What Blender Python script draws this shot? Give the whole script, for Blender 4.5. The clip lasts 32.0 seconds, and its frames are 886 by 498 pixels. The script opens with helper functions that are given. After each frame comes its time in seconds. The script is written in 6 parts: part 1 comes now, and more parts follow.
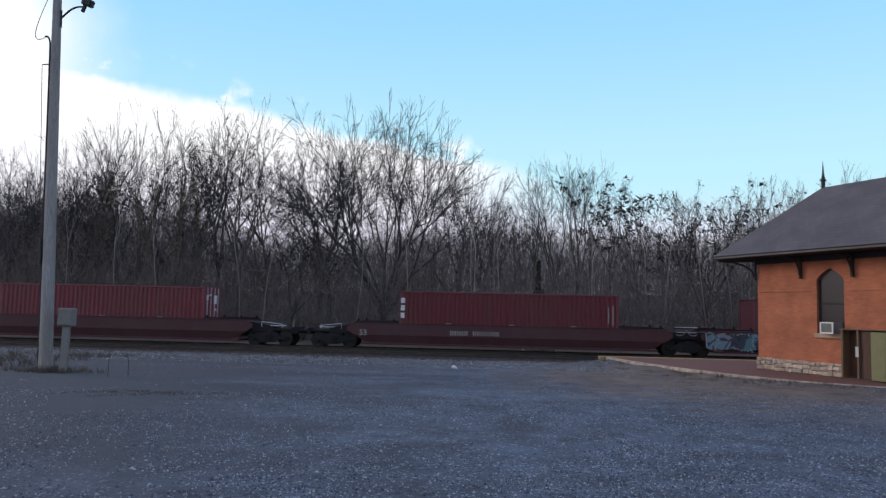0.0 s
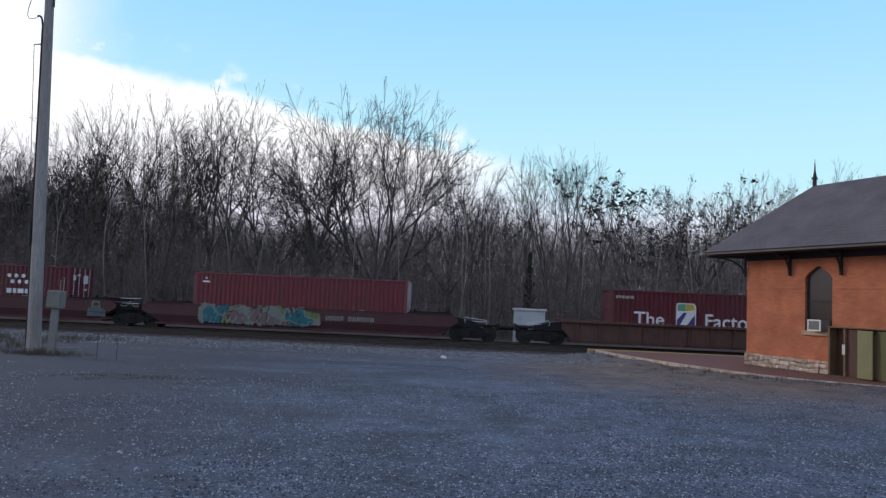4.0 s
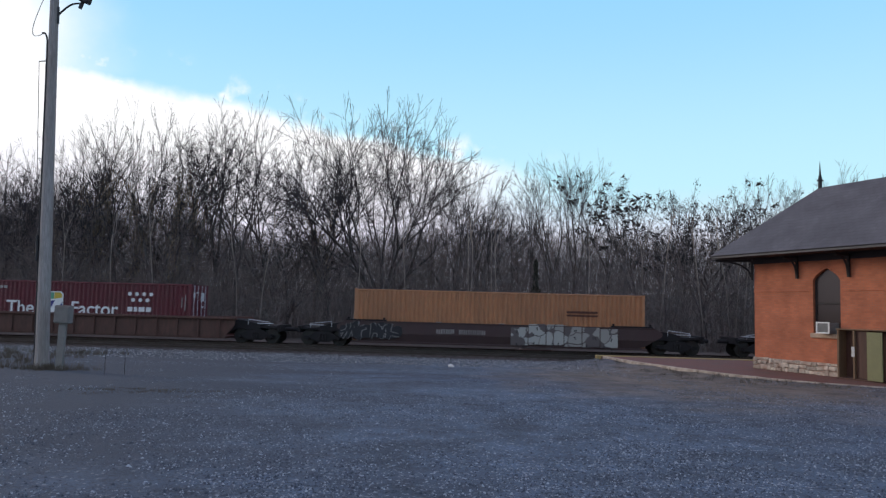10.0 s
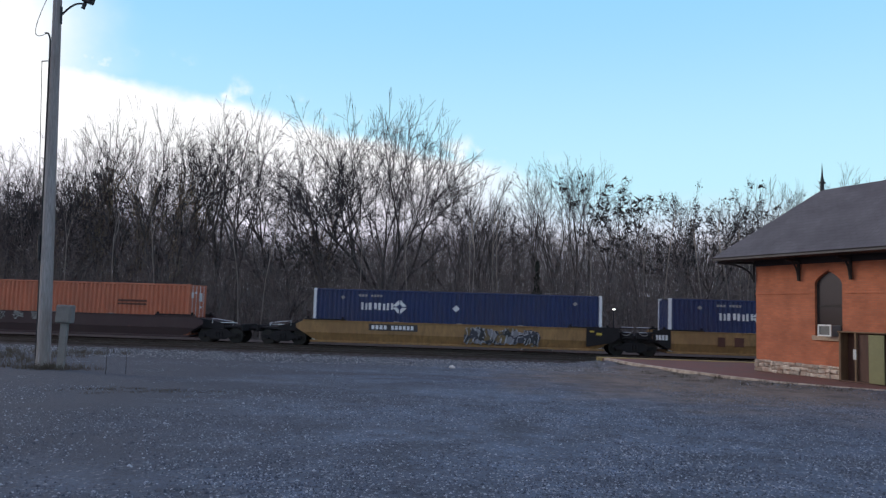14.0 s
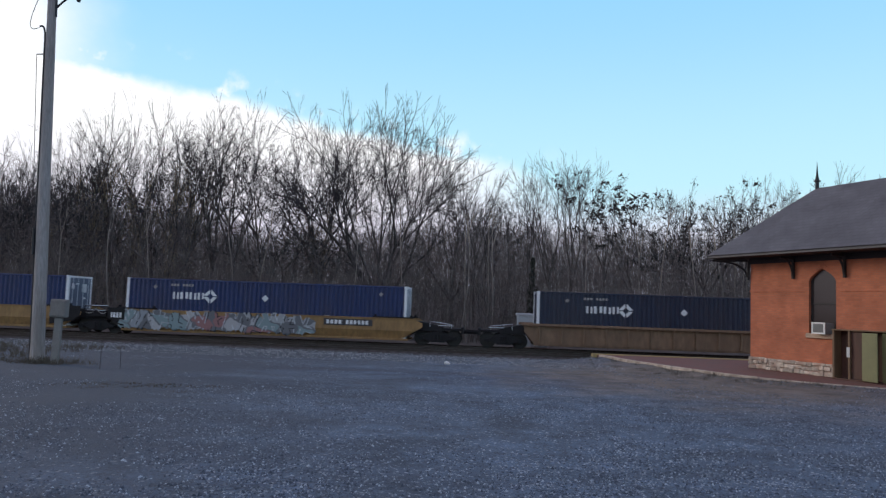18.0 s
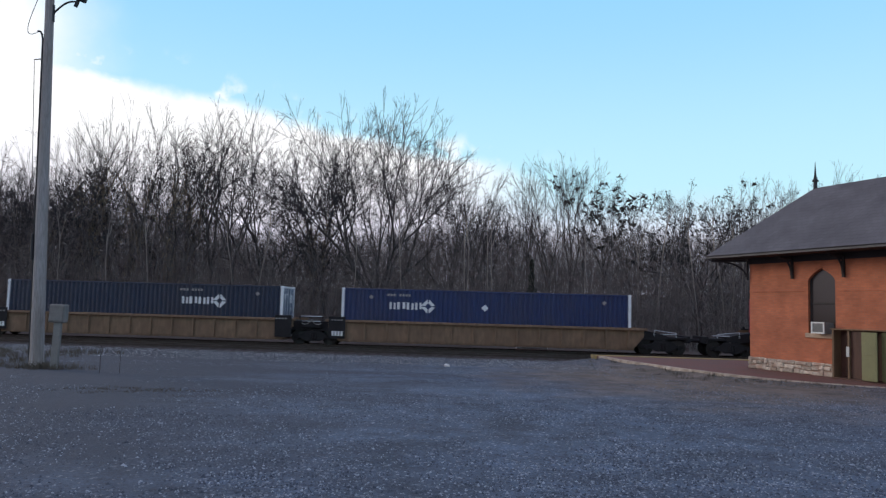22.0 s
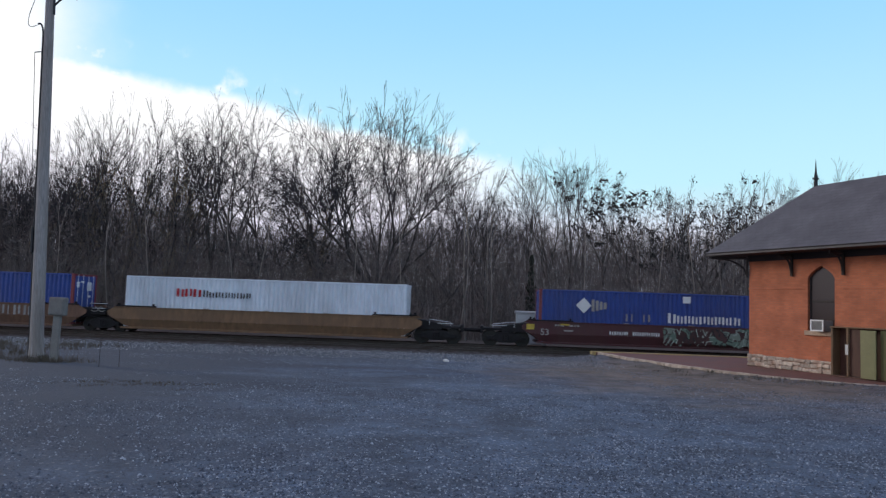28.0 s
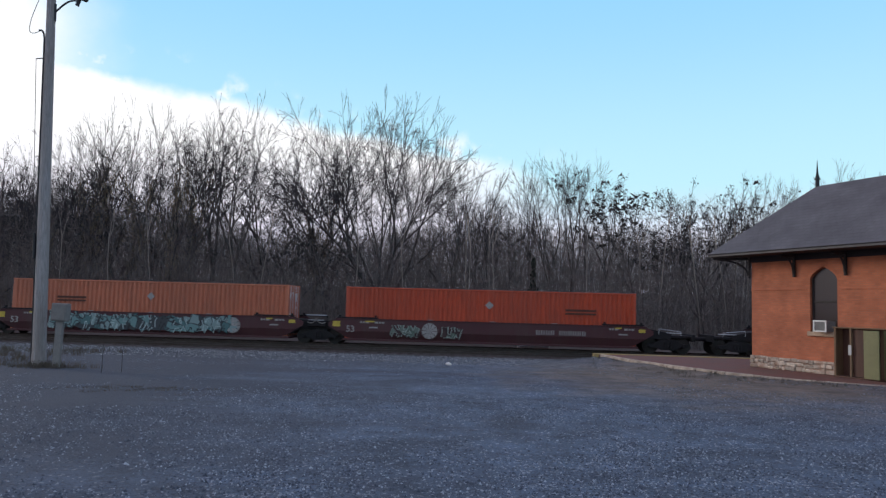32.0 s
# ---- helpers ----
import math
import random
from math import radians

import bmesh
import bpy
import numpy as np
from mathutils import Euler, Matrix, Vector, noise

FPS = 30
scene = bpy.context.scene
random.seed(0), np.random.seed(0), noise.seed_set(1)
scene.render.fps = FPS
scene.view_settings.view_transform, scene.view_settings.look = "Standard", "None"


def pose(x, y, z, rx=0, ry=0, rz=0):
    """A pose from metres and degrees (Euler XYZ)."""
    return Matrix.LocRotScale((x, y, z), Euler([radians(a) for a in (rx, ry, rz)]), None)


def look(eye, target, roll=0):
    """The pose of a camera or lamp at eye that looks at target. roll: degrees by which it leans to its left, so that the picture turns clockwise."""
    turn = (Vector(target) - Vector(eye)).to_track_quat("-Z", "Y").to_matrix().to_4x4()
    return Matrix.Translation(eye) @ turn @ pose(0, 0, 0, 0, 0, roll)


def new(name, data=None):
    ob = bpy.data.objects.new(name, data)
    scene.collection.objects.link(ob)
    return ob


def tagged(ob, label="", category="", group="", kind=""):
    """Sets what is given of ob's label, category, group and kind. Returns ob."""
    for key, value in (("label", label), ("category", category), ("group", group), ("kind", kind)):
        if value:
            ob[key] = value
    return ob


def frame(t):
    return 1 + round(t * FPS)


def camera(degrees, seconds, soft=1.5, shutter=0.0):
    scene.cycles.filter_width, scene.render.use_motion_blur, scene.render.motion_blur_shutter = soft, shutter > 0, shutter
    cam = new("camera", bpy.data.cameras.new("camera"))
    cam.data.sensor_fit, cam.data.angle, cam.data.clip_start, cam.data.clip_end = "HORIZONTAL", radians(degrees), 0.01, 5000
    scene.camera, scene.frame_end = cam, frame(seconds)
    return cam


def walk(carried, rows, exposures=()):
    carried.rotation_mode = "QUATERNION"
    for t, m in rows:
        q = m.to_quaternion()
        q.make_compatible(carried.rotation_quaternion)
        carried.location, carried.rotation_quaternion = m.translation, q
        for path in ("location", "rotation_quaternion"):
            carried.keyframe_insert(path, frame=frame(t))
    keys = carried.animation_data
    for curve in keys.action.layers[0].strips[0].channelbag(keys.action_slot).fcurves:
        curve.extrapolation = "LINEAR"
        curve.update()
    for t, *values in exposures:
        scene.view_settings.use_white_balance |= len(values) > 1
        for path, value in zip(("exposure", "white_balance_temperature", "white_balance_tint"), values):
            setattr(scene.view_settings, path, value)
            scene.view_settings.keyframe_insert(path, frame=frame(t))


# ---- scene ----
# A freight train of containers in well cars passes an old brick station.
# World: x to the right, y away from the camera, z up; the gravel lot at the camera's feet is z = 0.
EYE = Vector((0, 0, 1.7))
cam = camera(61.4, 32.0, soft=1.3, shutter=0.15)
# seconds, turn to the right, tilt upward, lean to the left (degrees): hand-held, on one spot
PATH = [
    (0, -0.09, 4.75, 1.32), (0.5, -0.11, 4.72, 1.43), (1, -0.06, 4.66, 1.55), (1.5, -0.04, 4.58, 1.88),
    (2, 0.04, 4.45, 1.98), (2.5, 0.16, 4.28, 2.56), (3, 0.30, 4.09, 2.74), (3.5, 0.48, 3.98, 2.68),
    (5.5, 0.42, 4.24, 1.92), (6, 0.39, 4.28, 2.03), (6.5, 0.41, 4.29, 1.88), (7, 0.40, 4.35, 1.74),
    (7.5, 0.36, 4.39, 1.80), (8, 0.35, 4.45, 1.87), (8.5, 0.33, 4.46, 1.86), (9, 0.27, 4.51, 1.72),
    (9.5, 0.19, 4.56, 1.60), (10, 0.12, 4.65, 1.52), (10.5, 0.05, 4.71, 1.59), (11, -0.00, 4.73, 1.71),
    (11.5, 0.00, 4.70, 1.69), (12, -0.01, 4.74, 1.67), (12.5, -0.01, 4.74, 1.65), (13, -0.00, 4.72, 1.75),
    (13.5, 0.00, 4.71, 1.79), (14, -0.00, 4.73, 1.74), (14.5, -0.06, 4.75, 1.66), (16.5, 0.06, 4.58, 1.73),
    (17, 0.11, 4.54, 1.62), (17.5, 0.19, 4.55, 1.86), (18, 0.35, 4.44, 2.01), (18.5, 0.49, 4.34, 2.01),
    (19, 0.49, 4.36, 1.79), (19.5, 0.50, 4.36, 1.80), (20, 0.52, 4.41, 1.76), (20.5, 0.48, 4.45, 1.68),
    (21, 0.47, 4.50, 1.66), (21.5, 0.47, 4.54, 1.64), (22, 0.42, 4.62, 1.60), (22.5, 0.42, 4.62, 1.68),
    (23, 0.42, 4.57, 1.80), (23.5, 0.42, 4.57, 1.73), (24, 0.47, 4.57, 1.69), (24.5, 0.46, 4.57, 1.55),
    (25, 0.44, 4.64, 1.56), (25.5, 0.41, 4.60, 1.74), (27.5, 0.40, 4.34, 2.29), (28, 0.44, 4.27, 1.96),
    (28.5, 0.41, 4.30, 1.84), (29, 0.36, 4.35, 1.80), (29.5, 0.29, 4.42, 1.73), (30, 0.27, 4.44, 1.72),
    (30.5, 0.28, 4.45, 1.70), (31, 0.30, 4.47, 1.60), (31.5, 0.28, 4.48, 1.61), (32, 0.30, 4.51, 1.56),
]


def heading(turn, tilt):
    a, b = radians(turn), radians(tilt)
    return Vector((math.sin(a) * math.cos(b), math.cos(a) * math.cos(b), math.sin(b)))


walk(cam, [(t, look(EYE, EYE + heading(turn, tilt), lean)) for t, turn, tilt, lean in PATH])

# ---- sky, sun, exposure ----
scene.view_settings.exposure = 0.06
world = bpy.data.worlds.new("sky")
scene.world = world
world.use_nodes = True


def sky_nodes():
    """Clear evening blue, and a bright bank of cloud that falls from the left towards the right, sunlit from behind."""
    nt = world.node_tree
    nt.nodes.clear()
    n, link = nt.nodes.new, nt.links.new
    out, bg = n("ShaderNodeOutputWorld"), n("ShaderNodeBackground")
    sky = n("ShaderNodeTexSky")
    sky.sky_type, sky.sun_disc = "NISHITA", False
    sky.sun_elevation, sky.sun_rotation = radians(15), radians(-62)
    sky.air_density, sky.dust_density, sky.ozone_density = 1.0, 0.3, 2.5
    co = n("ShaderNodeTexCoord")
    # cloud mask: on which side of a slanting great circle the direction lies, frayed by noise
    dot = n("ShaderNodeVectorMath")
    dot.operation = "DOT_PRODUCT"
    dot.inputs[1].default_value = CLOUD_PLANE
    link(co.outputs["Generated"], dot.inputs[0])
    noi = n("ShaderNodeTexNoise")
    noi.inputs["Scale"].default_value, noi.inputs["Detail"].default_value, noi.inputs["Roughness"].default_value = 13, 8, 0.55
    link(co.outputs["Generated"], noi.inputs["Vector"])
    fray = n("ShaderNodeMath")
    fray.operation = "MULTIPLY_ADD"
    link(noi.outputs["Fac"], fray.inputs[0])
    fray.inputs[1].default_value = 0.045
    link(dot.outputs["Value"], fray.inputs[2])
    ramp = n("ShaderNodeMapRange")
    ramp.interpolation_type = "SMOOTHSTEP"
    ramp.inputs["From Min"].default_value, ramp.inputs["From Max"].default_value = CLOUD_EDGE
    link(fray.outputs[0], ramp.inputs["Value"])
    # the bank thins out to the right
    thin = n("ShaderNodeSeparateXYZ")
    link(co.outputs["Generated"], thin.inputs[0])
    fade = n("ShaderNodeMapRange")
    fade.interpolation_type = "SMOOTHSTEP"
    fade.inputs["From Min"].default_value, fade.inputs["From Max"].default_value = 0.22, -0.04
    fade.inputs["To Min"].default_value, fade.inputs["To Max"].default_value = 0.0, 1.0
    link(thin.outputs["X"], fade.inputs["Value"])
    both = n("ShaderNodeMath")
    both.operation = "MULTIPLY"
    link(ramp.outputs[0], both.inputs[0])
    link(fade.outputs[0], both.inputs[1])
    # a thin white glare over the bank on its tall side, and torn puffs along its edge
    wide_noise, shift, glare = n("ShaderNodeTexNoise"), n("ShaderNodeMath"), n("ShaderNodeMapRange")
    wide_noise.inputs["Scale"].default_value, wide_noise.inputs["Detail"].default_value = 7, 6
    link(co.outputs["Generated"], wide_noise.inputs["Vector"])
    shift.operation, shift.inputs[1].default_value = "MULTIPLY_ADD", -0.16
    link(wide_noise.outputs["Fac"], shift.inputs[0])
    link(thin.outputs["X"], shift.inputs[2])
    glare.interpolation_type = "SMOOTHSTEP"
    for key, value in (("From Min", -0.45), ("From Max", -0.59), ("To Min", 0.0), ("To Max", 0.95)):
        glare.inputs[key].default_value = value
    link(shift.outputs[0], glare.inputs["Value"])
    small, torn, close, puff = n("ShaderNodeTexNoise"), n("ShaderNodeMapRange"), n("ShaderNodeMapRange"), n("ShaderNodeMath")
    small.inputs["Scale"].default_value, small.inputs["Detail"].default_value = 24, 5
    link(co.outputs["Generated"], small.inputs["Vector"])
    torn.interpolation_type = close.interpolation_type = "SMOOTHSTEP"
    for node, rows in ((torn, (("From Min", 0.54), ("From Max", 0.7), ("To Max", 0.8))), (close, (("From Min", -0.035), ("From Max", 0.01)))):
        for key, value in rows:
            node.inputs[key].default_value = value
    link(small.outputs["Fac"], torn.inputs["Value"])
    link(fray.outputs[0], close.inputs["Value"])
    puff.operation = "MULTIPLY"
    link(torn.outputs[0], puff.inputs[0])
    link(close.outputs[0], puff.inputs[1])
    fading = n("ShaderNodeMath")
    fading.operation = "MULTIPLY"
    link(puff.outputs[0], fading.inputs[0])
    link(fade.outputs[0], fading.inputs[1])
    low_glare, lowered = n("ShaderNodeMapRange"), n("ShaderNodeMath")
    low_glare.interpolation_type, lowered.operation = "SMOOTHSTEP", "MULTIPLY"
    low_glare.inputs["From Min"].default_value, low_glare.inputs["From Max"].default_value = 0.46, 0.34
    link(thin.outputs["Z"], low_glare.inputs["Value"])
    link(glare.outputs[0], lowered.inputs[0])
    link(low_glare.outputs[0], lowered.inputs[1])
    ragged, bank = n("ShaderNodeMath"), n("ShaderNodeMath")
    ragged.operation = bank.operation = "MAXIMUM"
    link(fading.outputs[0], ragged.inputs[0])
    link(lowered.outputs[0], ragged.inputs[1])
    link(both.outputs[0], bank.inputs[0])
    link(ragged.outputs[0], bank.inputs[1])
    # pale haze towards the horizon, deeper blue above it
    low = n("ShaderNodeMapRange")
    low.interpolation_type = "SMOOTHSTEP"
    low.inputs["From Min"].default_value, low.inputs["From Max"].default_value = 0.44, 0.12
    link(thin.outputs["Z"], low.inputs["Value"])
    high = n("ShaderNodeMapRange")
    high.interpolation_type = "SMOOTHSTEP"
    high.inputs["From Min"].default_value, high.inputs["From Max"].default_value = 0.62, 0.4
    high.inputs["To Max"].default_value = 0.92
    link(thin.outputs["Z"], high.inputs["Value"])
    haze = n("ShaderNodeMix")
    haze.data_type = "RGBA"
    haze.inputs[6].default_value, haze.inputs[7].default_value = UPPER_HAZE, LOWER_HAZE
    link(low.outputs[0], haze.inputs[0])
    tint = n("ShaderNodeMix")
    tint.data_type = "RGBA"
    link(high.outputs[0], tint.inputs[0])
    # unseen lavender veil overhead, added to make the sky's light less cyan
    veil = n("ShaderNodeMix")
    veil.data_type = "RGBA"
    veil.inputs[0].default_value = 0.75
    link(sky.outputs["Color"], veil.inputs[6])
    veil.inputs[7].default_value = ADDED_VEIL
    link(veil.outputs[2], tint.inputs[6])
    # lilac mist along the horizon
    mist, lilac = n("ShaderNodeMapRange"), n("ShaderNodeMix")
    mist.interpolation_type = "SMOOTHSTEP"
    mist.inputs["From Min"].default_value, mist.inputs["From Max"].default_value = 0.17, 0.09
    link(thin.outputs["Z"], mist.inputs["Value"])
    lilac.data_type = "RGBA"
    link(mist.outputs[0], lilac.inputs[0])
    link(haze.outputs[2], lilac.inputs[6])
    lilac.inputs[7].default_value = HORIZON
    link(lilac.outputs[2], tint.inputs[7])
    mix = n("ShaderNodeMix")
    mix.data_type = "RGBA"
    link(bank.outputs[0], mix.inputs[0])
    link(tint.outputs[2], mix.inputs[6])
    shade = n("ShaderNodeMix")
    shade.data_type = "RGBA"
    shade.inputs[6].default_value, shade.inputs[7].default_value = CLOUD_COLOUR, CLOUD_BASE
    base = n("ShaderNodeMapRange")
    base.inputs["From Min"].default_value, base.inputs["From Max"].default_value = 0.2, 0.09
    link(thin.outputs["Z"], base.inputs["Value"])
    link(base.outputs[0], shade.inputs[0])
    link(shade.outputs[2], mix.inputs[7])
    link(mix.outputs[2], bg.inputs["Color"])
    bg.inputs["Strength"].default_value = SKY_STRENGTH
    link(bg.outputs[0], out.inputs["Surface"])


SKY_STRENGTH = 0.12
ADDED_VEIL = (4.6, 4.25, 5.9, 1)
UPPER_HAZE, LOWER_HAZE = (2.45, 5.6, 8.5, 1), (4.6, 7.5, 8.5, 1)
CLOUD_COLOUR, CLOUD_BASE = (8.9, 8.9, 9.1, 1), (6.3, 6.15, 7.2, 1)
HORIZON = (6.4, 6.5, 7.4, 1)
CLOUD_PLANE = (-0.2094, 0.193, -0.9586)
CLOUD_EDGE = (0.006, 0.03)
sky_nodes()
sun = new("sun", bpy.data.lights.new("sun", "SUN"))
sun.data.energy, sun.data.angle, sun.data.color = 1.0, radians(12), (1.0, 0.86, 0.7)
sun.matrix_world = look((0, 0, 0), (math.sin(radians(62)) * math.cos(radians(15)), -math.cos(radians(62)) * math.cos(radians(15)), -math.sin(radians(15))))


# ---- materials ----
def surface(name, colour, rough=0.7, metal=0.0, spread=0.25, grain=30.0, patch=1.2, bump=0.2, second=None, coords="Object", spots=None, stretch=None, each=0.0):
    """A procedural surface: colour varied at two scales, roughness variation and fine relief.
    second: a colour for worn or stained patches; spots: (colour, scale, amount) of small speckles; each: how much alike pieces differ."""
    m = bpy.data.materials.new(name)
    m.use_nodes = True
    nt = m.node_tree
    n, link = nt.nodes.new, nt.links.new
    p = nt.nodes["Principled BSDF"]
    co = n("ShaderNodeTexCoord")
    src = co.outputs[coords]
    if stretch:
        mp = n("ShaderNodeMapping")
        mp.inputs["Scale"].default_value = stretch
        link(src, mp.inputs["Vector"])
        src = mp.outputs[0]

    def tex(scale, detail=4.0):
        t = n("ShaderNodeTexNoise")
        t.inputs["Scale"].default_value, t.inputs["Detail"].default_value = scale, detail
        t.inputs["Roughness"].default_value = 0.62
        link(src, t.inputs["Vector"])
        return t.outputs["Fac"]

    def mixed(fac, a, b, blend="MIX"):
        x = n("ShaderNodeMix")
        x.data_type, x.blend_type = "RGBA", blend
        for value, socket in ((fac, x.inputs[0]), (a, x.inputs[6]), (b, x.inputs[7])):
            if hasattr(value, "is_linked"):
                link(value, socket)
            elif isinstance(value, (int, float)):
                socket.default_value = value
            else:
                socket.default_value = (*value[:3], 1)
        return x.outputs[2]

    def ranged(v, a, b, lo=0.0, hi=1.0):
        r = n("ShaderNodeMapRange")
        link(v, r.inputs["Value"])
        for key, value in (("From Min", a), ("From Max", b), ("To Min", lo), ("To Max", hi)):
            r.inputs[key].default_value = value
        return r.outputs[0]

    fine, wide = tex(grain), tex(patch, 6.0)
    dark = tuple(c * (1 - spread) for c in colour)
    light = tuple(min(1.0, c * (1 + spread)) for c in colour)
    base = mixed(ranged(fine, 0.3, 0.7), dark, light)
    base = mixed(ranged(wide, 0.46, 0.66, 0.0, 0.8), base, second or tuple(c * (1 - spread) ** 1.5 for c in colour))
    if spots:
        v = n("ShaderNodeTexVoronoi")
        v.inputs["Scale"].default_value = spots[1]
        link(src, v.inputs["Vector"])
        sep = n("ShaderNodeSeparateColor")
        link(v.outputs["Color"], sep.inputs[0])
        base = mixed(ranged(sep.outputs[0], 1 - spots[2], 1 - spots[2] + 0.02), base, spots[0])
    if each:
        info = n("ShaderNodeObjectInfo")
        base = mixed(1.0, base, mixed(info.outputs["Random"], (1 - each,) * 3, (1 + each,) * 3), "MULTIPLY")
    link(base, p.inputs["Base Color"])
    link(ranged(fine, 0.2, 0.8, max(0.05, rough - 0.12), min(1.0, rough + 0.12)), p.inputs["Roughness"])
    p.inputs["Metallic"].default_value = metal
    if bump:
        b = n("ShaderNodeBump")
        b.inputs["Strength"].default_value, b.inputs["Distance"].default_value = bump, 0.02
        link(fine, b.inputs["Height"])
        link(b.outputs[0], p.inputs["Normal"])
    return m


# ---- mesh helpers ----
def mesh_of(name, verts, faces, material, smooth=False):
    me = bpy.data.meshes.new(name)
    me.from_pydata([tuple(v) for v in verts], [], [tuple(f) for f in faces])
    if material:
        me.materials.append(material)
    if smooth:
        me.polygons.foreach_set("use_smooth", [True] * len(me.polygons))
    me.update()
    return me


def bm_mesh(name, bm, material):
    me = bpy.data.meshes.new(name)
    bm.to_mesh(me)
    bm.free()
    me.materials.append(material)
    return me


def box(bm, x0, x1, y0, y1, z0, z1, bevel=0.0):
    """Adds a box to bm, its edges rounded by bevel."""
    part_bm = bmesh.new()
    bmesh.ops.create_cube(part_bm, size=1.0)
    for v in part_bm.verts:
        v.co = Vector(((x0 + x1) / 2 + v.co.x * (x1 - x0), (y0 + y1) / 2 + v.co.y * (y1 - y0), (z0 + z1) / 2 + v.co.z * (z1 - z0)))
    if bevel:
        bmesh.ops.bevel(part_bm, geom=part_bm.edges[:], offset=bevel, segments=1, affect="EDGES")
    join(bm, part_bm)


def join(bm, other, m=None):
    """Moves all of other into bm, by the pose m."""
    if m:
        bmesh.ops.transform(other, matrix=m, verts=other.verts)
    tmp = bpy.data.meshes.new("tmp")
    other.to_mesh(tmp)
    other.free()
    bm.from_mesh(tmp)
    bpy.data.meshes.remove(tmp)


def rod(bm, a, b, r, r2=None, sides=8):
    """Adds a round bar from a to b."""
    a, b = Vector(a), Vector(b)
    part_bm = bmesh.new()
    bmesh.ops.create_cone(part_bm, cap_ends=True, segments=sides, radius1=r, radius2=r if r2 is None else r2, depth=(b - a).length)
    join(bm, part_bm, Matrix.Translation((a + b) / 2) @ (b - a).to_track_quat("Z", "Y").to_matrix().to_4x4())


def prism(bm, outline, y0, y1):
    """Adds a solid whose outline (x, z) reaches from y0 to y1."""
    a = [bm.verts.new((x, y0, z)) for x, z in outline]
    b = [bm.verts.new((x, y1, z)) for x, z in outline]
    bm.faces.new(a)
    bm.faces.new(b[::-1])
    for i in range(len(a)):
        j = (i + 1) % len(a)
        bm.faces.new((a[j], a[i], b[i], b[j]))


def part(name, data, material, parent, label=""):
    """Links a bmesh (or a mesh made before) as ONE mesh object under parent."""
    me = bm_mesh(name, data, material) if isinstance(data, bmesh.types.BMesh) else data
    ob = new(name, me)
    ob.parent = parent
    return tagged(ob, label)


def tubes(segments, sides=3):
    """Vertices and faces of tapered tubes: rows of x0 y0 z0 x1 y1 z1 r0 r1."""
    s = np.asarray(segments, float)
    a, b, r0, r1 = s[:, 0:3], s[:, 3:6], s[:, 6], s[:, 7]
    d = b - a
    d /= np.maximum(np.linalg.norm(d, axis=1, keepdims=True), 1e-9)
    ref = np.where(np.abs(d[:, 2:3]) > 0.8, np.array([[1.0, 0, 0]]), np.array([[0, 0, 1.0]]))
    u = np.cross(d, ref)
    u /= np.linalg.norm(u, axis=1, keepdims=True)
    w = np.cross(d, u)
    rings = []
    for base, r in ((a, r0), (b, r1)):
        for k in range(sides):
            c, q = math.cos(2 * math.pi * k / sides), math.sin(2 * math.pi * k / sides)
            rings.append(base + r[:, None] * (c * u + q * w))
    verts = np.stack(rings, 1).reshape(-1, 3)
    start = np.arange(len(s))[:, None] * (2 * sides)
    faces = []
    for k in range(sides):
        j = (k + 1) % sides
        faces.append(start + np.array([[k, j, sides + j, sides + k]]))
    return verts, np.stack(faces, 1).reshape(-1, 4)


def fast_mesh(name, verts, faces, material, smooth=True):
    """A mesh from numpy arrays; all faces have the same number of corners."""
    me = bpy.data.meshes.new(name)
    k = faces.shape[1]
    me.vertices.add(len(verts))
    me.vertices.foreach_set("co", np.asarray(verts, np.float32).ravel())
    me.loops.add(faces.size)
    me.loops.foreach_set("vertex_index", faces.astype(np.int32).ravel())
    me.polygons.add(len(faces))
    me.polygons.foreach_set("loop_start", np.arange(0, faces.size, k, dtype=np.int32))
    if smooth:
        me.polygons.foreach_set("use_smooth", np.ones(len(faces), bool))
    me.update(calc_edges=True)
    me.validate()
    if material:
        me.materials.append(material)
    return me

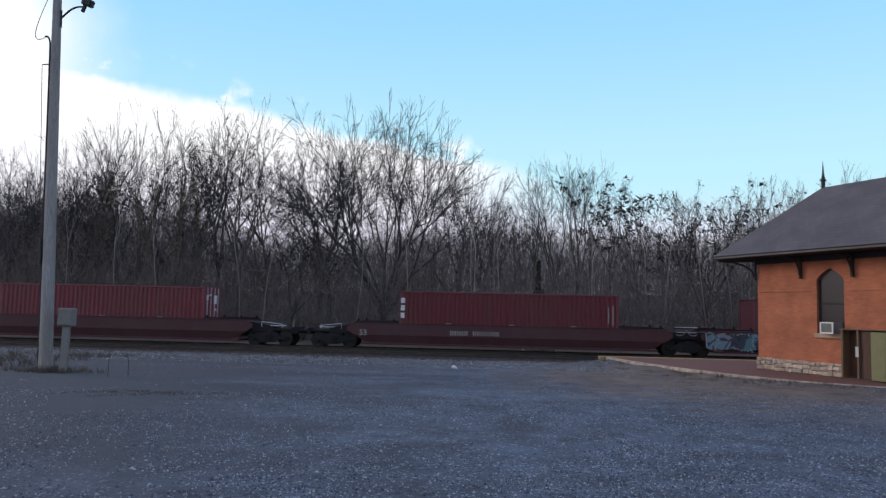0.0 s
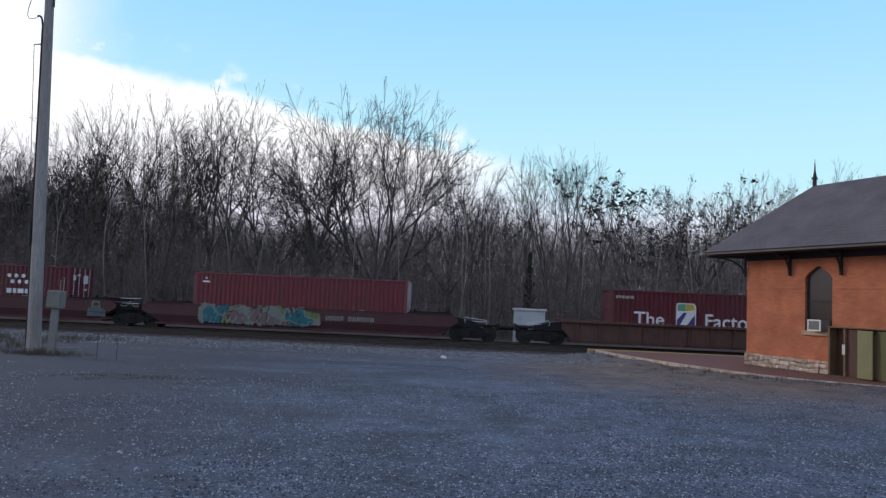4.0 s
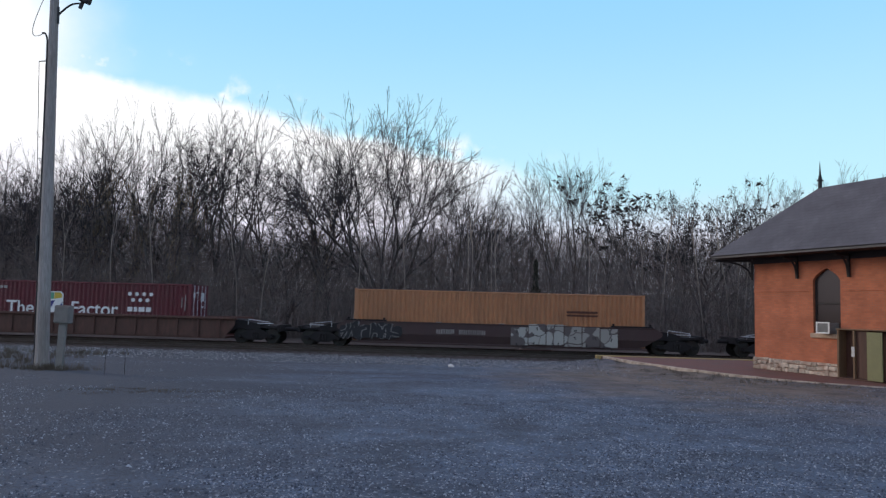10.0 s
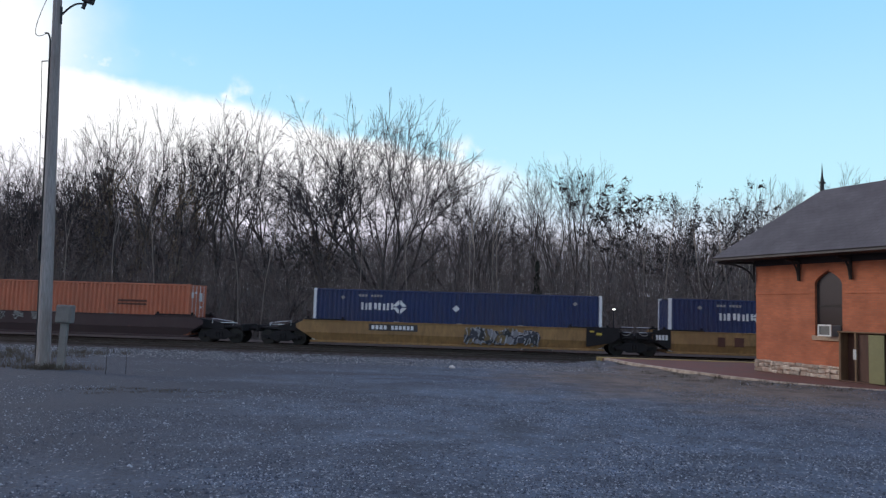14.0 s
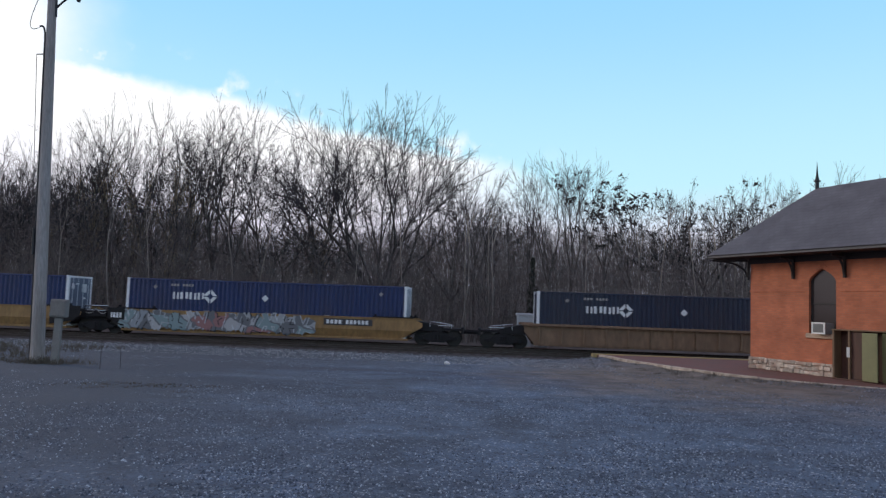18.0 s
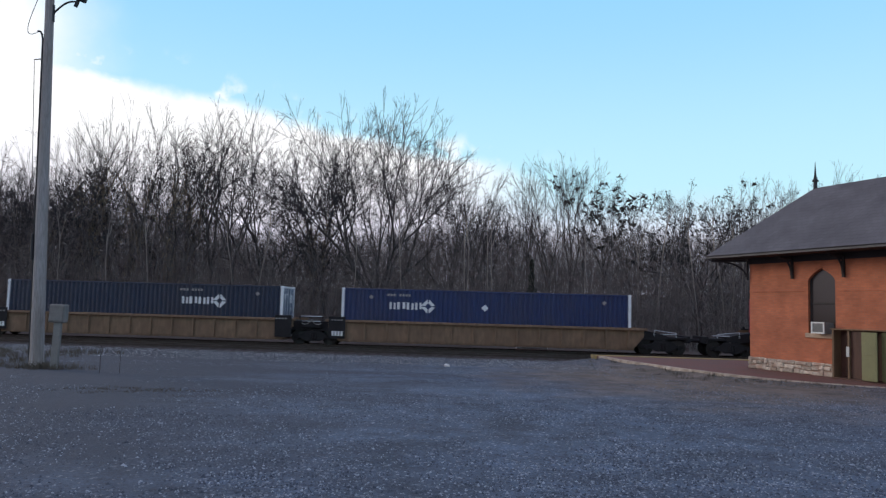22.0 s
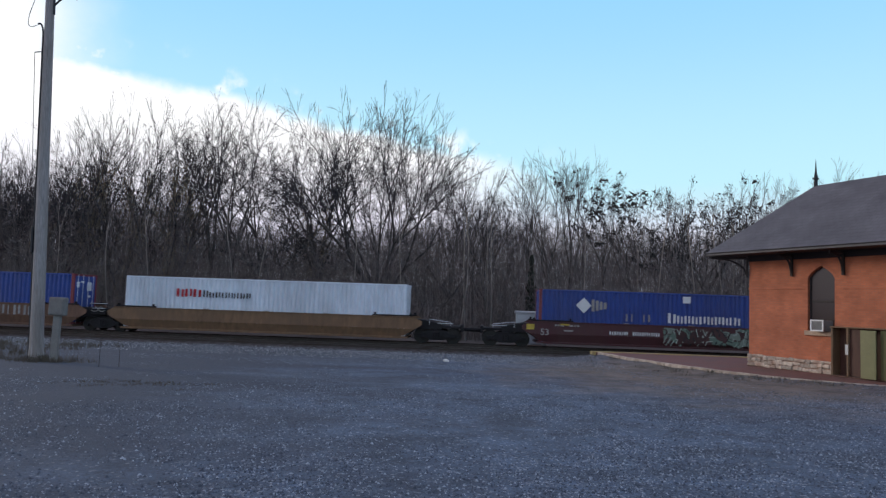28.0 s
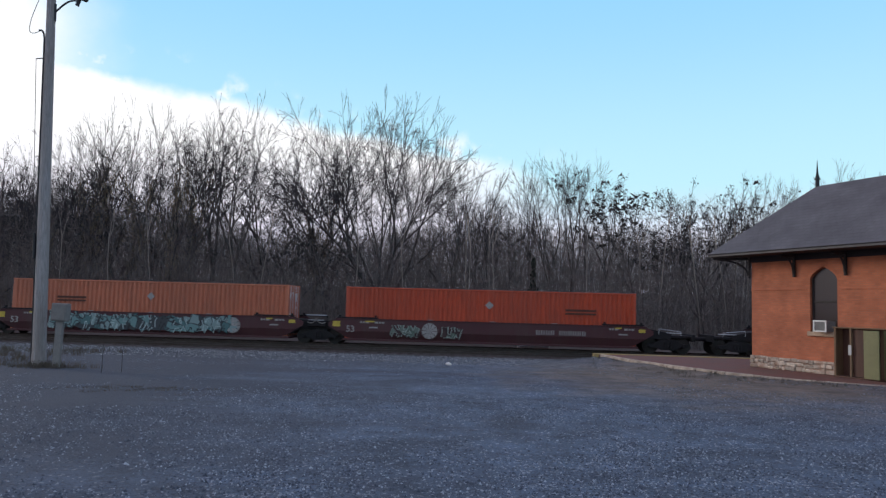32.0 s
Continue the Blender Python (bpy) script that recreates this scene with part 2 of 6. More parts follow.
# ---- the colours and surfaces of the place ----
M = {
    "ballast": surface("ballast_stone", (0.2, 0.2, 0.2), 0.95, spread=0.5, grain=14, patch=0.5, bump=0.8, second=(0.12, 0.115, 0.11)),
    # bed under both tracks, much darker than the ballast beside it
    "dark_bed": surface("dark_ballast", (0.04, 0.032, 0.031), 0.95, spread=0.5, grain=14, patch=0.5, bump=0.8, second=(0.026, 0.022, 0.021)),
    "soil": surface("dead_leaves", (0.12, 0.1, 0.085), 0.95, spread=0.4, grain=3, patch=0.2, bump=0.6),
    "rail": surface("worn_rail_steel", (0.07, 0.055, 0.05), 0.4, 0.5, second=(0.045, 0.032, 0.026), grain=8),
    "tie": surface("creosoted_wood", (0.035, 0.028, 0.024), 0.9, spread=0.4),
    "paver": surface("red_brick_paving", (0.175, 0.075, 0.06), 0.85, spread=0.3, grain=9, patch=0.6, second=(0.13, 0.085, 0.07), coords="Object"),
    "kerb": surface("weathered_concrete", (0.46, 0.39, 0.32), 0.9, spread=0.25, grain=18, patch=1.6, second=(0.27, 0.21, 0.17), each=0.12),
    "yellow": surface("faded_yellow_paint", (0.4, 0.3, 0.11), 0.8, second=(0.26, 0.21, 0.14), grain=12, patch=2.5),
    "stone": surface("rough_limestone", (0.5, 0.42, 0.35), 0.95, spread=0.4, grain=10, patch=2.5, bump=0.9, second=(0.32, 0.2, 0.15), each=0.4),
    "mortar": surface("old_mortar", (0.36, 0.25, 0.2), 0.95, grain=20),
    "sill": surface("sandstone_sill", (0.5, 0.37, 0.27), 0.9, grain=18),
    # near black, as it also paints the shade under the eaves
    "darkwood": surface("dark_wood_and_eaves_shade", (0.024, 0.018, 0.018), 0.7, grain=20),
    "brown": surface("brown_painted_wood", (0.075, 0.03, 0.02), 0.65, grain=16, stretch=(4, 4, 0.6)),
    "ochre": surface("ochre_brown_painted_wood", (0.17, 0.1, 0.055), 0.7, grain=16, stretch=(4, 4, 0.6)),
    "green": surface("olive_green_paint", (0.17, 0.17, 0.08), 0.6, grain=10, spread=0.12),
    "olive": surface("dark_olive_paint", (0.09, 0.085, 0.03), 0.6, grain=10, spread=0.12),
    "paper": surface("white_paper_notice", (0.5, 0.5, 0.49), 0.8, spread=0.05),
    "white": surface("white_enamel", (0.75, 0.75, 0.73), 0.5, spread=0.06),
    "louvre": surface("grey_louvre", (0.22, 0.22, 0.22), 0.6),
    "pole": surface("weathered_grey_timber", (0.3, 0.275, 0.27), 0.9, spread=0.3, grain=14, patch=1.0, stretch=(3, 3, 0.25), second=(0.2, 0.17, 0.15)),
    "metal": surface("galvanised_steel", (0.35, 0.36, 0.37), 0.5, 0.5, spread=0.12),
    "darkmetal": surface("dark_steel", (0.03, 0.03, 0.035), 0.5, 0.4),
    "board": surface("weathered_grey_paint", (0.2, 0.19, 0.18), 0.8, spread=0.2, second=(0.14, 0.12, 0.11)),
    "hut": surface("pale_grey_sheet_metal", (0.5, 0.52, 0.54), 0.5, spread=0.08, second=(0.4, 0.41, 0.42)),
    "rock": surface("white_stone", (0.75, 0.74, 0.7), 0.9),
    "grass": surface("dry_grass", (0.11, 0.092, 0.068), 0.9, grain=2, each=0.2),
}


def gravel_material():
    """Crushed grey stone: bluish grit, darker wheel path, darker ground to the left, brown earth beside the platform.
    """
    m = surface("grey_gravel", (0.072, 0.105, 0.155), 0.95, spread=0.65, grain=26, patch=0.22, bump=1.0, second=(0.05, 0.069, 0.1), spots=((0.27, 0.31, 0.35), 30, 0.05))
    nt = m.node_tree
    n, link = nt.nodes.new, nt.links.new
    p = nt.nodes["Principled BSDF"]
    old = p.inputs["Base Color"].links[0].from_socket
    co = n("ShaderNodeTexCoord")
    dist = n("ShaderNodeVectorMath")
    dist.operation = "DISTANCE"
    squash = n("ShaderNodeMapping")
    squash.inputs["Location"].default_value = (-9.0 * 0.13, -26.0 * 0.085, 0)
    squash.inputs["Scale"].default_value = (0.13, 0.085, 0)
    link(co.outputs["Object"], squash.inputs["Vector"])
    link(squash.outputs[0], dist.inputs[0])
    dist.inputs[1].default_value = (0, 0, 0)
    noi = n("ShaderNodeTexNoise")
    noi.inputs["Scale"].default_value, noi.inputs["Detail"].default_value = 0.7, 6
    link(co.outputs["Object"], noi.inputs["Vector"])
    add = n("ShaderNodeMath")
    add.operation = "ADD"
    link(dist.outputs["Value"], add.inputs[0])
    link(noi.outputs["Fac"], add.inputs[1])
    r = n("ShaderNodeMapRange")
    r.inputs["From Min"].default_value, r.inputs["From Max"].default_value = 1.55, 0.9
    r.inputs["To Min"].default_value, r.inputs["To Max"].default_value = 0.0, 0.9
    link(add.outputs[0], r.inputs["Value"])
    x, y = n("ShaderNodeMix"), n("ShaderNodeMix")
    x.data_type = "RGBA"
    link(r.outputs[0], x.inputs[0])
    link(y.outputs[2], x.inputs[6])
    x.inputs[7].default_value = (0.145, 0.116, 0.09, 1)
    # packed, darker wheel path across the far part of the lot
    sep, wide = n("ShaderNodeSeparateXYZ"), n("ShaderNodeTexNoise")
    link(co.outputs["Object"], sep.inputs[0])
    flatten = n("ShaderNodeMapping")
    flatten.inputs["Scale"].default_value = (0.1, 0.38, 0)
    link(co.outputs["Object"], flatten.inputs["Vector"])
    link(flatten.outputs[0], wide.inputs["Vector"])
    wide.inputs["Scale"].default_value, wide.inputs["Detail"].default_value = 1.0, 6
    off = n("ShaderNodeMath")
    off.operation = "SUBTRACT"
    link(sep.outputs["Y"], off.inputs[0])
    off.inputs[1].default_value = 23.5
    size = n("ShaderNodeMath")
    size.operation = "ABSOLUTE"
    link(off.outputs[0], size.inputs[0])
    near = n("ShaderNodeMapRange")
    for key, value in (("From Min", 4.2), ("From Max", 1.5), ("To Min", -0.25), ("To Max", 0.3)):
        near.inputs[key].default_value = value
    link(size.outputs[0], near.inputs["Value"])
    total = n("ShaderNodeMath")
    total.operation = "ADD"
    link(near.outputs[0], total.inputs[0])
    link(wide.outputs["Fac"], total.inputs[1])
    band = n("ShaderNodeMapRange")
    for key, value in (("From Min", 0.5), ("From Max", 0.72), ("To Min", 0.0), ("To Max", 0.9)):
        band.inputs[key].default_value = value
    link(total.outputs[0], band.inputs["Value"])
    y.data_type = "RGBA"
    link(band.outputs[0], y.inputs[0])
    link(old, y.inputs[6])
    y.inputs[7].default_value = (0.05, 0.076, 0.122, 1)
    # clumps of coarse and fine stone, and a darker tone away from the platform
    coarse, tone, mottled = n("ShaderNodeTexNoise"), n("ShaderNodeMapRange"), n("ShaderNodeMix")
    coarse.inputs["Scale"].default_value, coarse.inputs["Detail"].default_value, coarse.inputs["Roughness"].default_value = 1.1, 9, 0.72
    link(co.outputs["Object"], coarse.inputs["Vector"])
    for key, value in (("From Min", 0.36), ("From Max", 0.64), ("To Min", 0.6), ("To Max", 1.38)):
        tone.inputs[key].default_value = value
    link(coarse.outputs["Fac"], tone.inputs["Value"])
    mottled.data_type, mottled.blend_type = "RGBA", "MULTIPLY"
    mottled.inputs[0].default_value = 1
    link(x.outputs[2], mottled.inputs[6])
    link(tone.outputs[0], mottled.inputs[7])
    shift, reach, leftward, darkened = n("ShaderNodeMath"), n("ShaderNodeMath"), n("ShaderNodeMapRange"), n("ShaderNodeMix")
    shift.operation, reach.operation = "MULTIPLY_ADD", "ADD"
    link(sep.outputs["X"], shift.inputs[0])
    shift.inputs[1].default_value, shift.inputs[2].default_value = -0.06, 0.0
    link(shift.outputs[0], reach.inputs[0])
    link(wide.outputs["Fac"], reach.inputs[1])
    for key, value in (("From Min", 0.45), ("From Max", 0.85), ("To Min", 0.0), ("To Max", 0.9)):
        leftward.inputs[key].default_value = value
    link(reach.outputs[0], leftward.inputs["Value"])
    darkened.data_type = "RGBA"
    link(leftward.outputs[0], darkened.inputs[0])
    link(mottled.outputs[2], darkened.inputs[6])
    darkened.inputs[7].default_value = (0.037, 0.049, 0.07, 1)
    link(darkened.outputs[2], p.inputs["Base Color"])
    return m


def brick_material():
    m = bpy.data.materials.new("red_brick")
    m.use_nodes = True
    nt = m.node_tree
    n, link = nt.nodes.new, nt.links.new
    p = nt.nodes["Principled BSDF"]
    co, turn, b = n("ShaderNodeTexCoord"), n("ShaderNodeMapping"), n("ShaderNodeTexBrick")
    turn.inputs["Rotation"].default_value = (radians(-90), 0, 0)
    link(co.outputs["Object"], turn.inputs["Vector"])
    link(turn.outputs[0], b.inputs["Vector"])
    b.inputs["Scale"].default_value = 1.0
    b.inputs["Brick Width"].default_value, b.inputs["Row Height"].default_value, b.inputs["Mortar Size"].default_value = 0.22, 0.075, 0.006
    b.inputs["Color1"].default_value, b.inputs["Color2"].default_value, b.inputs["Mortar"].default_value = (0.5, 0.155, 0.075, 1), (0.41, 0.125, 0.062, 1), (0.34, 0.15, 0.1, 1)
    noi = n("ShaderNodeTexNoise")
    noi.inputs["Scale"].default_value, noi.inputs["Detail"].default_value = 1.1, 8
    link(co.outputs["Object"], noi.inputs["Vector"])
    r = n("ShaderNodeMapRange")
    r.inputs["From Min"].default_value, r.inputs["From Max"].default_value, r.inputs["To Min"].default_value, r.inputs["To Max"].default_value = 0.3, 0.7, 0.78, 1.15
    link(noi.outputs["Fac"], r.inputs["Value"])
    x = n("ShaderNodeMix")
    x.data_type, x.blend_type = "RGBA", "MULTIPLY"
    x.inputs[0].default_value = 1
    link(b.outputs["Color"], x.inputs[6])
    link(r.outputs[0], x.inputs[7])
    link(x.outputs[2], p.inputs["Base Color"])
    p.inputs["Roughness"].default_value = 0.85
    bump = n("ShaderNodeBump")
    bump.inputs["Strength"].default_value, bump.inputs["Distance"].default_value = 0.5, 0.01
    bump.invert = True
    link(b.outputs["Fac"], bump.inputs["Height"])
    link(bump.outputs[0], p.inputs["Normal"])
    return m


def slate_material():
    m = bpy.data.materials.new("grey_slate")
    m.use_nodes = True
    nt = m.node_tree
    n, link = nt.nodes.new, nt.links.new
    p = nt.nodes["Principled BSDF"]
    co, b = n("ShaderNodeTexCoord"), n("ShaderNodeTexBrick")
    link(co.outputs["UV"], b.inputs["Vector"])
    b.inputs["Scale"].default_value = 1.0
    b.inputs["Brick Width"].default_value, b.inputs["Row Height"].default_value, b.inputs["Mortar Size"].default_value = 0.28, 0.2, 0.012
    b.inputs["Color1"].default_value, b.inputs["Color2"].default_value, b.inputs["Mortar"].default_value = (0.093, 0.092, 0.1, 1), (0.08, 0.078, 0.086, 1), (0.062, 0.06, 0.066, 1)
    noi = n("ShaderNodeTexNoise")
    noi.inputs["Scale"].default_value, noi.inputs["Detail"].default_value = 0.9, 8
    link(co.outputs["Object"], noi.inputs["Vector"])
    r = n("ShaderNodeMapRange")
    r.inputs["From Min"].default_value, r.inputs["From Max"].default_value, r.inputs["To Min"].default_value, r.inputs["To Max"].default_value = 0.3, 0.7, 0.75, 1.28
    link(noi.outputs["Fac"], r.inputs["Value"])
    x = n("ShaderNodeMix")
    x.data_type, x.blend_type = "RGBA", "MULTIPLY"
    x.inputs[0].default_value = 1
    link(b.outputs["Color"], x.inputs[6])
    link(r.outputs[0], x.inputs[7])
    link(x.outputs[2], p.inputs["Base Color"])
    p.inputs["Roughness"].default_value = 0.6
    bump = n("ShaderNodeBump")
    bump.inputs["Strength"].default_value, bump.inputs["Distance"].default_value = 0.4, 0.01
    bump.invert = True
    link(b.outputs["Fac"], bump.inputs["Height"])
    link(bump.outputs[0], p.inputs["Normal"])
    return m


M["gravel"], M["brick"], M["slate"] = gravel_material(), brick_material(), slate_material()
glass = bpy.data.materials.new("dark_window_glass")
glass.use_nodes = True
glass.node_tree.nodes["Principled BSDF"].inputs["Base Color"].default_value = (0.045, 0.033, 0.03, 1)
glass.node_tree.nodes["Principled BSDF"].inputs["Roughness"].default_value = 0.15
M["glass"] = glass

# ---- ground ----
TRACK_ANGLE = radians(-3.44)
ALONG = Vector((math.cos(TRACK_ANGLE), math.sin(TRACK_ANGLE), 0))
ACROSS = Vector((-math.sin(TRACK_ANGLE), math.cos(TRACK_ANGLE), 0))
TRACK_ORIGIN = Vector((0, 41.93, 0))
RAIL_TOP = -0.49


KERB = [(8.0, 36.0), (8.6, 33.0), (9.5, 29.7), (10.3, 27.4), (11.2, 25.7), (12.4, 24.3), (13.76, 23.2), (16.0, 21.9), (19.0, 20.6), (24.0, 19.0)]


def kerb_distance(x, y):
    """How far a place on the lot lies from the kerb."""
    best = 99.0
    for (x0, y0), (x1, y1) in zip(KERB, KERB[1:]):
        dx, dy = x1 - x0, y1 - y0
        f = max(0.0, min(1.0, ((x - x0) * dx + (y - y0) * dy) / (dx * dx + dy * dy)))
        best = min(best, math.hypot(x - x0 - f * dx, y - y0 - f * dy))
    return best


def on_track(s, n, z=0.0):
    return TRACK_ORIGIN + ALONG * s + ACROSS * n + Vector((0, 0, z))


def ground_height(x, y):
    """The lot falls gently towards the tracks; the woods behind them rise."""
    n = y - 41.93 - x * math.tan(TRACK_ANGLE)
    lot = -0.018 * max(0, min(y, 40))
    blend = max(0, min(1, (n + 8) / 3))
    z = lot * (1 - blend) - 0.72 * blend
    z += 0.025 * noise.noise(Vector((x * 0.25, y * 0.25, 0))) * (1 - blend)
    if 5 < x < 25 and 14 < y < 38:
        away = kerb_distance(x, y)
        z += 0.1 * max(0.0, 1 - away / 2.2)
        if n < -5.4:
            z = max(z, -0.37 - 0.14 * away)
    if n > 8:
        z += min(5.0, max(0.0, n - 14) * 0.1) * (1 + 0.35 * noise.noise(Vector((x * 0.06, 7.0, 0))))
    return z


def build_ground():
    xs = [-2500, -1200, -500, -250, -120, -70] + [-50 + 1.0 * i for i in range(101)] + [70, 120, 250, 500, 1200, 2500]
    ys = [-2500, -900, -300, -100, -40, -15] + [-6 + 0.8 * i for i in range(76)] + [58, 62, 68, 76, 88, 104, 130, 180, 300, 600, 1200, 2500]
    low = lambda x, y: 0.7 if y - 41.93 - x * math.tan(TRACK_ANGLE) > 9 else 0.0
    verts = [(x, y, ground_height(x, y) - low(x, y)) for y in ys for x in xs]
    w = len(xs)
    faces = [(j * w + i, j * w + i + 1, (j + 1) * w + i + 1, (j + 1) * w + i) for j in range(len(ys) - 1) for i in range(w - 1)]
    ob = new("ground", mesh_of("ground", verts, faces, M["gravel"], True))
    tagged(ob, "grey crushed gravel parking lot sloping to the tracks", "ground", kind="structure")
    # the floor of the woods, a sheet laid a little above the gravel
    verts, rows = [], [6.2, 8, 10, 12, 14, 17, 20, 24, 29, 34, 40, 46, 52, 58, 64, 70, 73, 76, 80, 90, 110, 140]
    cols = [-160 + 5 * i for i in range(65)]
    for n in rows:
        for s in cols:
            q = on_track(s, n)
            verts.append((q.x, q.y, ground_height(q.x, q.y) + 0.03))
    w = len(cols)
    faces = [(j * w + i, j * w + i + 1, (j + 1) * w + i + 1, (j + 1) * w + i) for j in range(len(rows) - 1) for i in range(w - 1)]
    tagged(new("woodland_floor", mesh_of("woodland_floor", verts, faces, M["soil"], True)), "brown leaf-strewn floor of the bare woods", "ground", kind="structure")


build_ground()


def strip(name, section, s0, s1, material, label, parent=None, kind="structure", category="track"):
    """A bar along the tracks with the cross-section (n, z)."""
    k = len(section)
    verts = [on_track(s, n, z) for s in (s0, s1) for n, z in section]
    faces = [(i, (i + 1) % k, k + (i + 1) % k, k + i) for i in range(k)] + [tuple(range(k))[::-1], tuple(range(k, 2 * k))]
    ob = new(name, mesh_of(name, verts, faces, material))
    if parent:
        ob.parent = parent
        return ob
    return tagged(ob, label, category, kind=kind)


def build_tracks():
    strip("ballast_bed", [(-5.6, -0.9), (-4.9, -0.70), (-4.5, -0.64), (4.0, -0.64), (6.4, -0.9)], -120, 120, M["dark_bed"], "dark stone ballast under the tracks")
    for centre in (-2.8, 1.3):
        track = tagged(new("railway_track"), "steel rails on dark wooden sleepers in ballast", "track", "tracks", "structure")
        for side in (-0.75, 0.75):
            c = centre + side
            prof = [(c - 0.07, -0.655), (c + 0.07, -0.655), (c + 0.07, -0.635), (c + 0.012, -0.62), (c + 0.012, RAIL_TOP - 0.04), (c + 0.036, RAIL_TOP - 0.03), (c + 0.036, RAIL_TOP),
                    (c - 0.036, RAIL_TOP), (c - 0.036, RAIL_TOP - 0.03), (c - 0.012, RAIL_TOP - 0.04), (c - 0.012, -0.62), (c - 0.07, -0.635)]
            strip("rail", prof[::-1], -120, 120, M["rail"], "", track)
        bm = bmesh.new()
        box(bm, -0.11, 0.11, -1.3, 1.3, -0.1, 0.0, 0.008)
        tie = bm_mesh("sleeper", bm, M["tie"])
        for i in range(-70, 70):
            ob = new("sleeper", tie)
            ob.parent = track
            ob.matrix_basis = Matrix.Translation(on_track(i * 0.53 + random.uniform(-0.03, 0.03), centre, -0.613)) @ Matrix.Rotation(TRACK_ANGLE + random.uniform(-0.01, 0.01), 4, "Z")


build_tracks()


def pebbles(name, points, sizes, material, label, category):
    """Loose stones bedded in the ground: blunt pyramids, each turned its own way, in one object."""
    k = len(points)
    base = np.array([(1, 0, -0.3), (-1, 0, -0.3), (0, 1, -0.3), (0, -1, -0.3), (0.1, 0, 0.62)], float)
    tri = np.array([(0, 2, 4), (2, 1, 4), (1, 3, 4), (3, 0, 4)])
    v = base[None] * np.random.uniform(0.6, 1.3, (k, 5, 1)) * np.random.uniform(0.5, 1.0, (k, 1, 3))
    a = np.random.uniform(0, 6.28, k)
    c, s = np.cos(a)[:, None], np.sin(a)[:, None]
    v = np.stack([v[..., 0] * c - v[..., 1] * s, v[..., 0] * s + v[..., 1] * c, v[..., 2] + 0.2 * v[..., 0]], -1)
    v = v * sizes[:, None, None] + points[:, None, :]
    f = (tri[None] + (np.arange(k) * 5)[:, None, None]).reshape(-1, 3)
    return tagged(new(name, fast_mesh(name, v.reshape(-1, 3), f, material, False)), label, category, kind="stuff")


def stone_material(name, dark, light, power):
    m = bpy.data.materials.new(name)
    m.use_nodes = True
    nt = m.node_tree
    n, link = nt.nodes.new, nt.links.new
    g, pw, x = n("ShaderNodeNewGeometry"), n("ShaderNodeMath"), n("ShaderNodeMix")
    pw.operation = "POWER"
    link(g.outputs["Random Per Island"], pw.inputs[0])
    pw.inputs[1].default_value = power
    x.data_type = "RGBA"
    link(pw.outputs[0], x.inputs[0])
    x.inputs[6].default_value, x.inputs[7].default_value = (*dark, 1), (*light, 1)
    link(x.outputs[2], nt.nodes["Principled BSDF"].inputs["Base Color"])
    nt.nodes["Principled BSDF"].inputs["Roughness"].default_value = 0.9
    return m


def build_stones():
    k = 130000
    d = 5.5 + 23 * np.random.uniform(0, 1, k) ** 1.25
    x = np.random.uniform(-0.68, 0.68, k) * d
    clump = np.array([noise.noise(Vector((a * 0.5, b * 0.3, 3))) + 0.6 * noise.noise(Vector((a * 1.7, b * 1.2, 9))) for a, b in zip(x, d)])
    keep = clump + np.random.uniform(-0.5, 0.5, k) - 0.45 * (np.abs(d - 22.0) < 4) * (x < 6) - 0.12 * (x < -3) > -0.05
    x, d = x[keep], d[keep]
    size = np.random.uniform(0.009, 0.026, len(x)) + 0.014 * np.random.uniform(0, 1, len(x)) ** 9
    z = np.array([ground_height(a, b) for a, b in zip(x, d)])
    pebbles("gravel", np.stack([x, d, z + size * 0.15], 1), size, stone_material("gravel_stones", (0.03, 0.045, 0.068), (0.33, 0.39, 0.45), 2.5), "loose grey and pale gravel on the lot", "gravel")
    k = 42000
    s = np.random.uniform(-32, 16, k)
    n = -4.8 - 7.5 * np.random.uniform(0, 1, k) ** 1.6
    q = np.array([on_track(a, b)[:] for a, b in zip(s, n)])
    keep = (q[:, 0] < 7.6) | (n > -5.2) & (q[:, 0] < 8.5)
    q, n = q[keep], n[keep]
    size = np.random.uniform(0.018, 0.045, len(q))
    low = np.array([ground_height(a, b) for a, b, _ in q])
    q[:, 2] = np.maximum(low, np.interp(n, [-5.6, -4.9, -4.5], [-0.9, -0.69, -0.64])) + np.random.uniform(-0.005, 0.02, len(q))
    pebbles("ballast_stones", q, size, stone_material("ballast_stones", (0.045, 0.054, 0.062), (0.42, 0.46, 0.48), 2.1), "coarse grey ballast stones beside the near track", "ballast")


build_stones()

# ---- platform ----
PLATFORM = -0.35


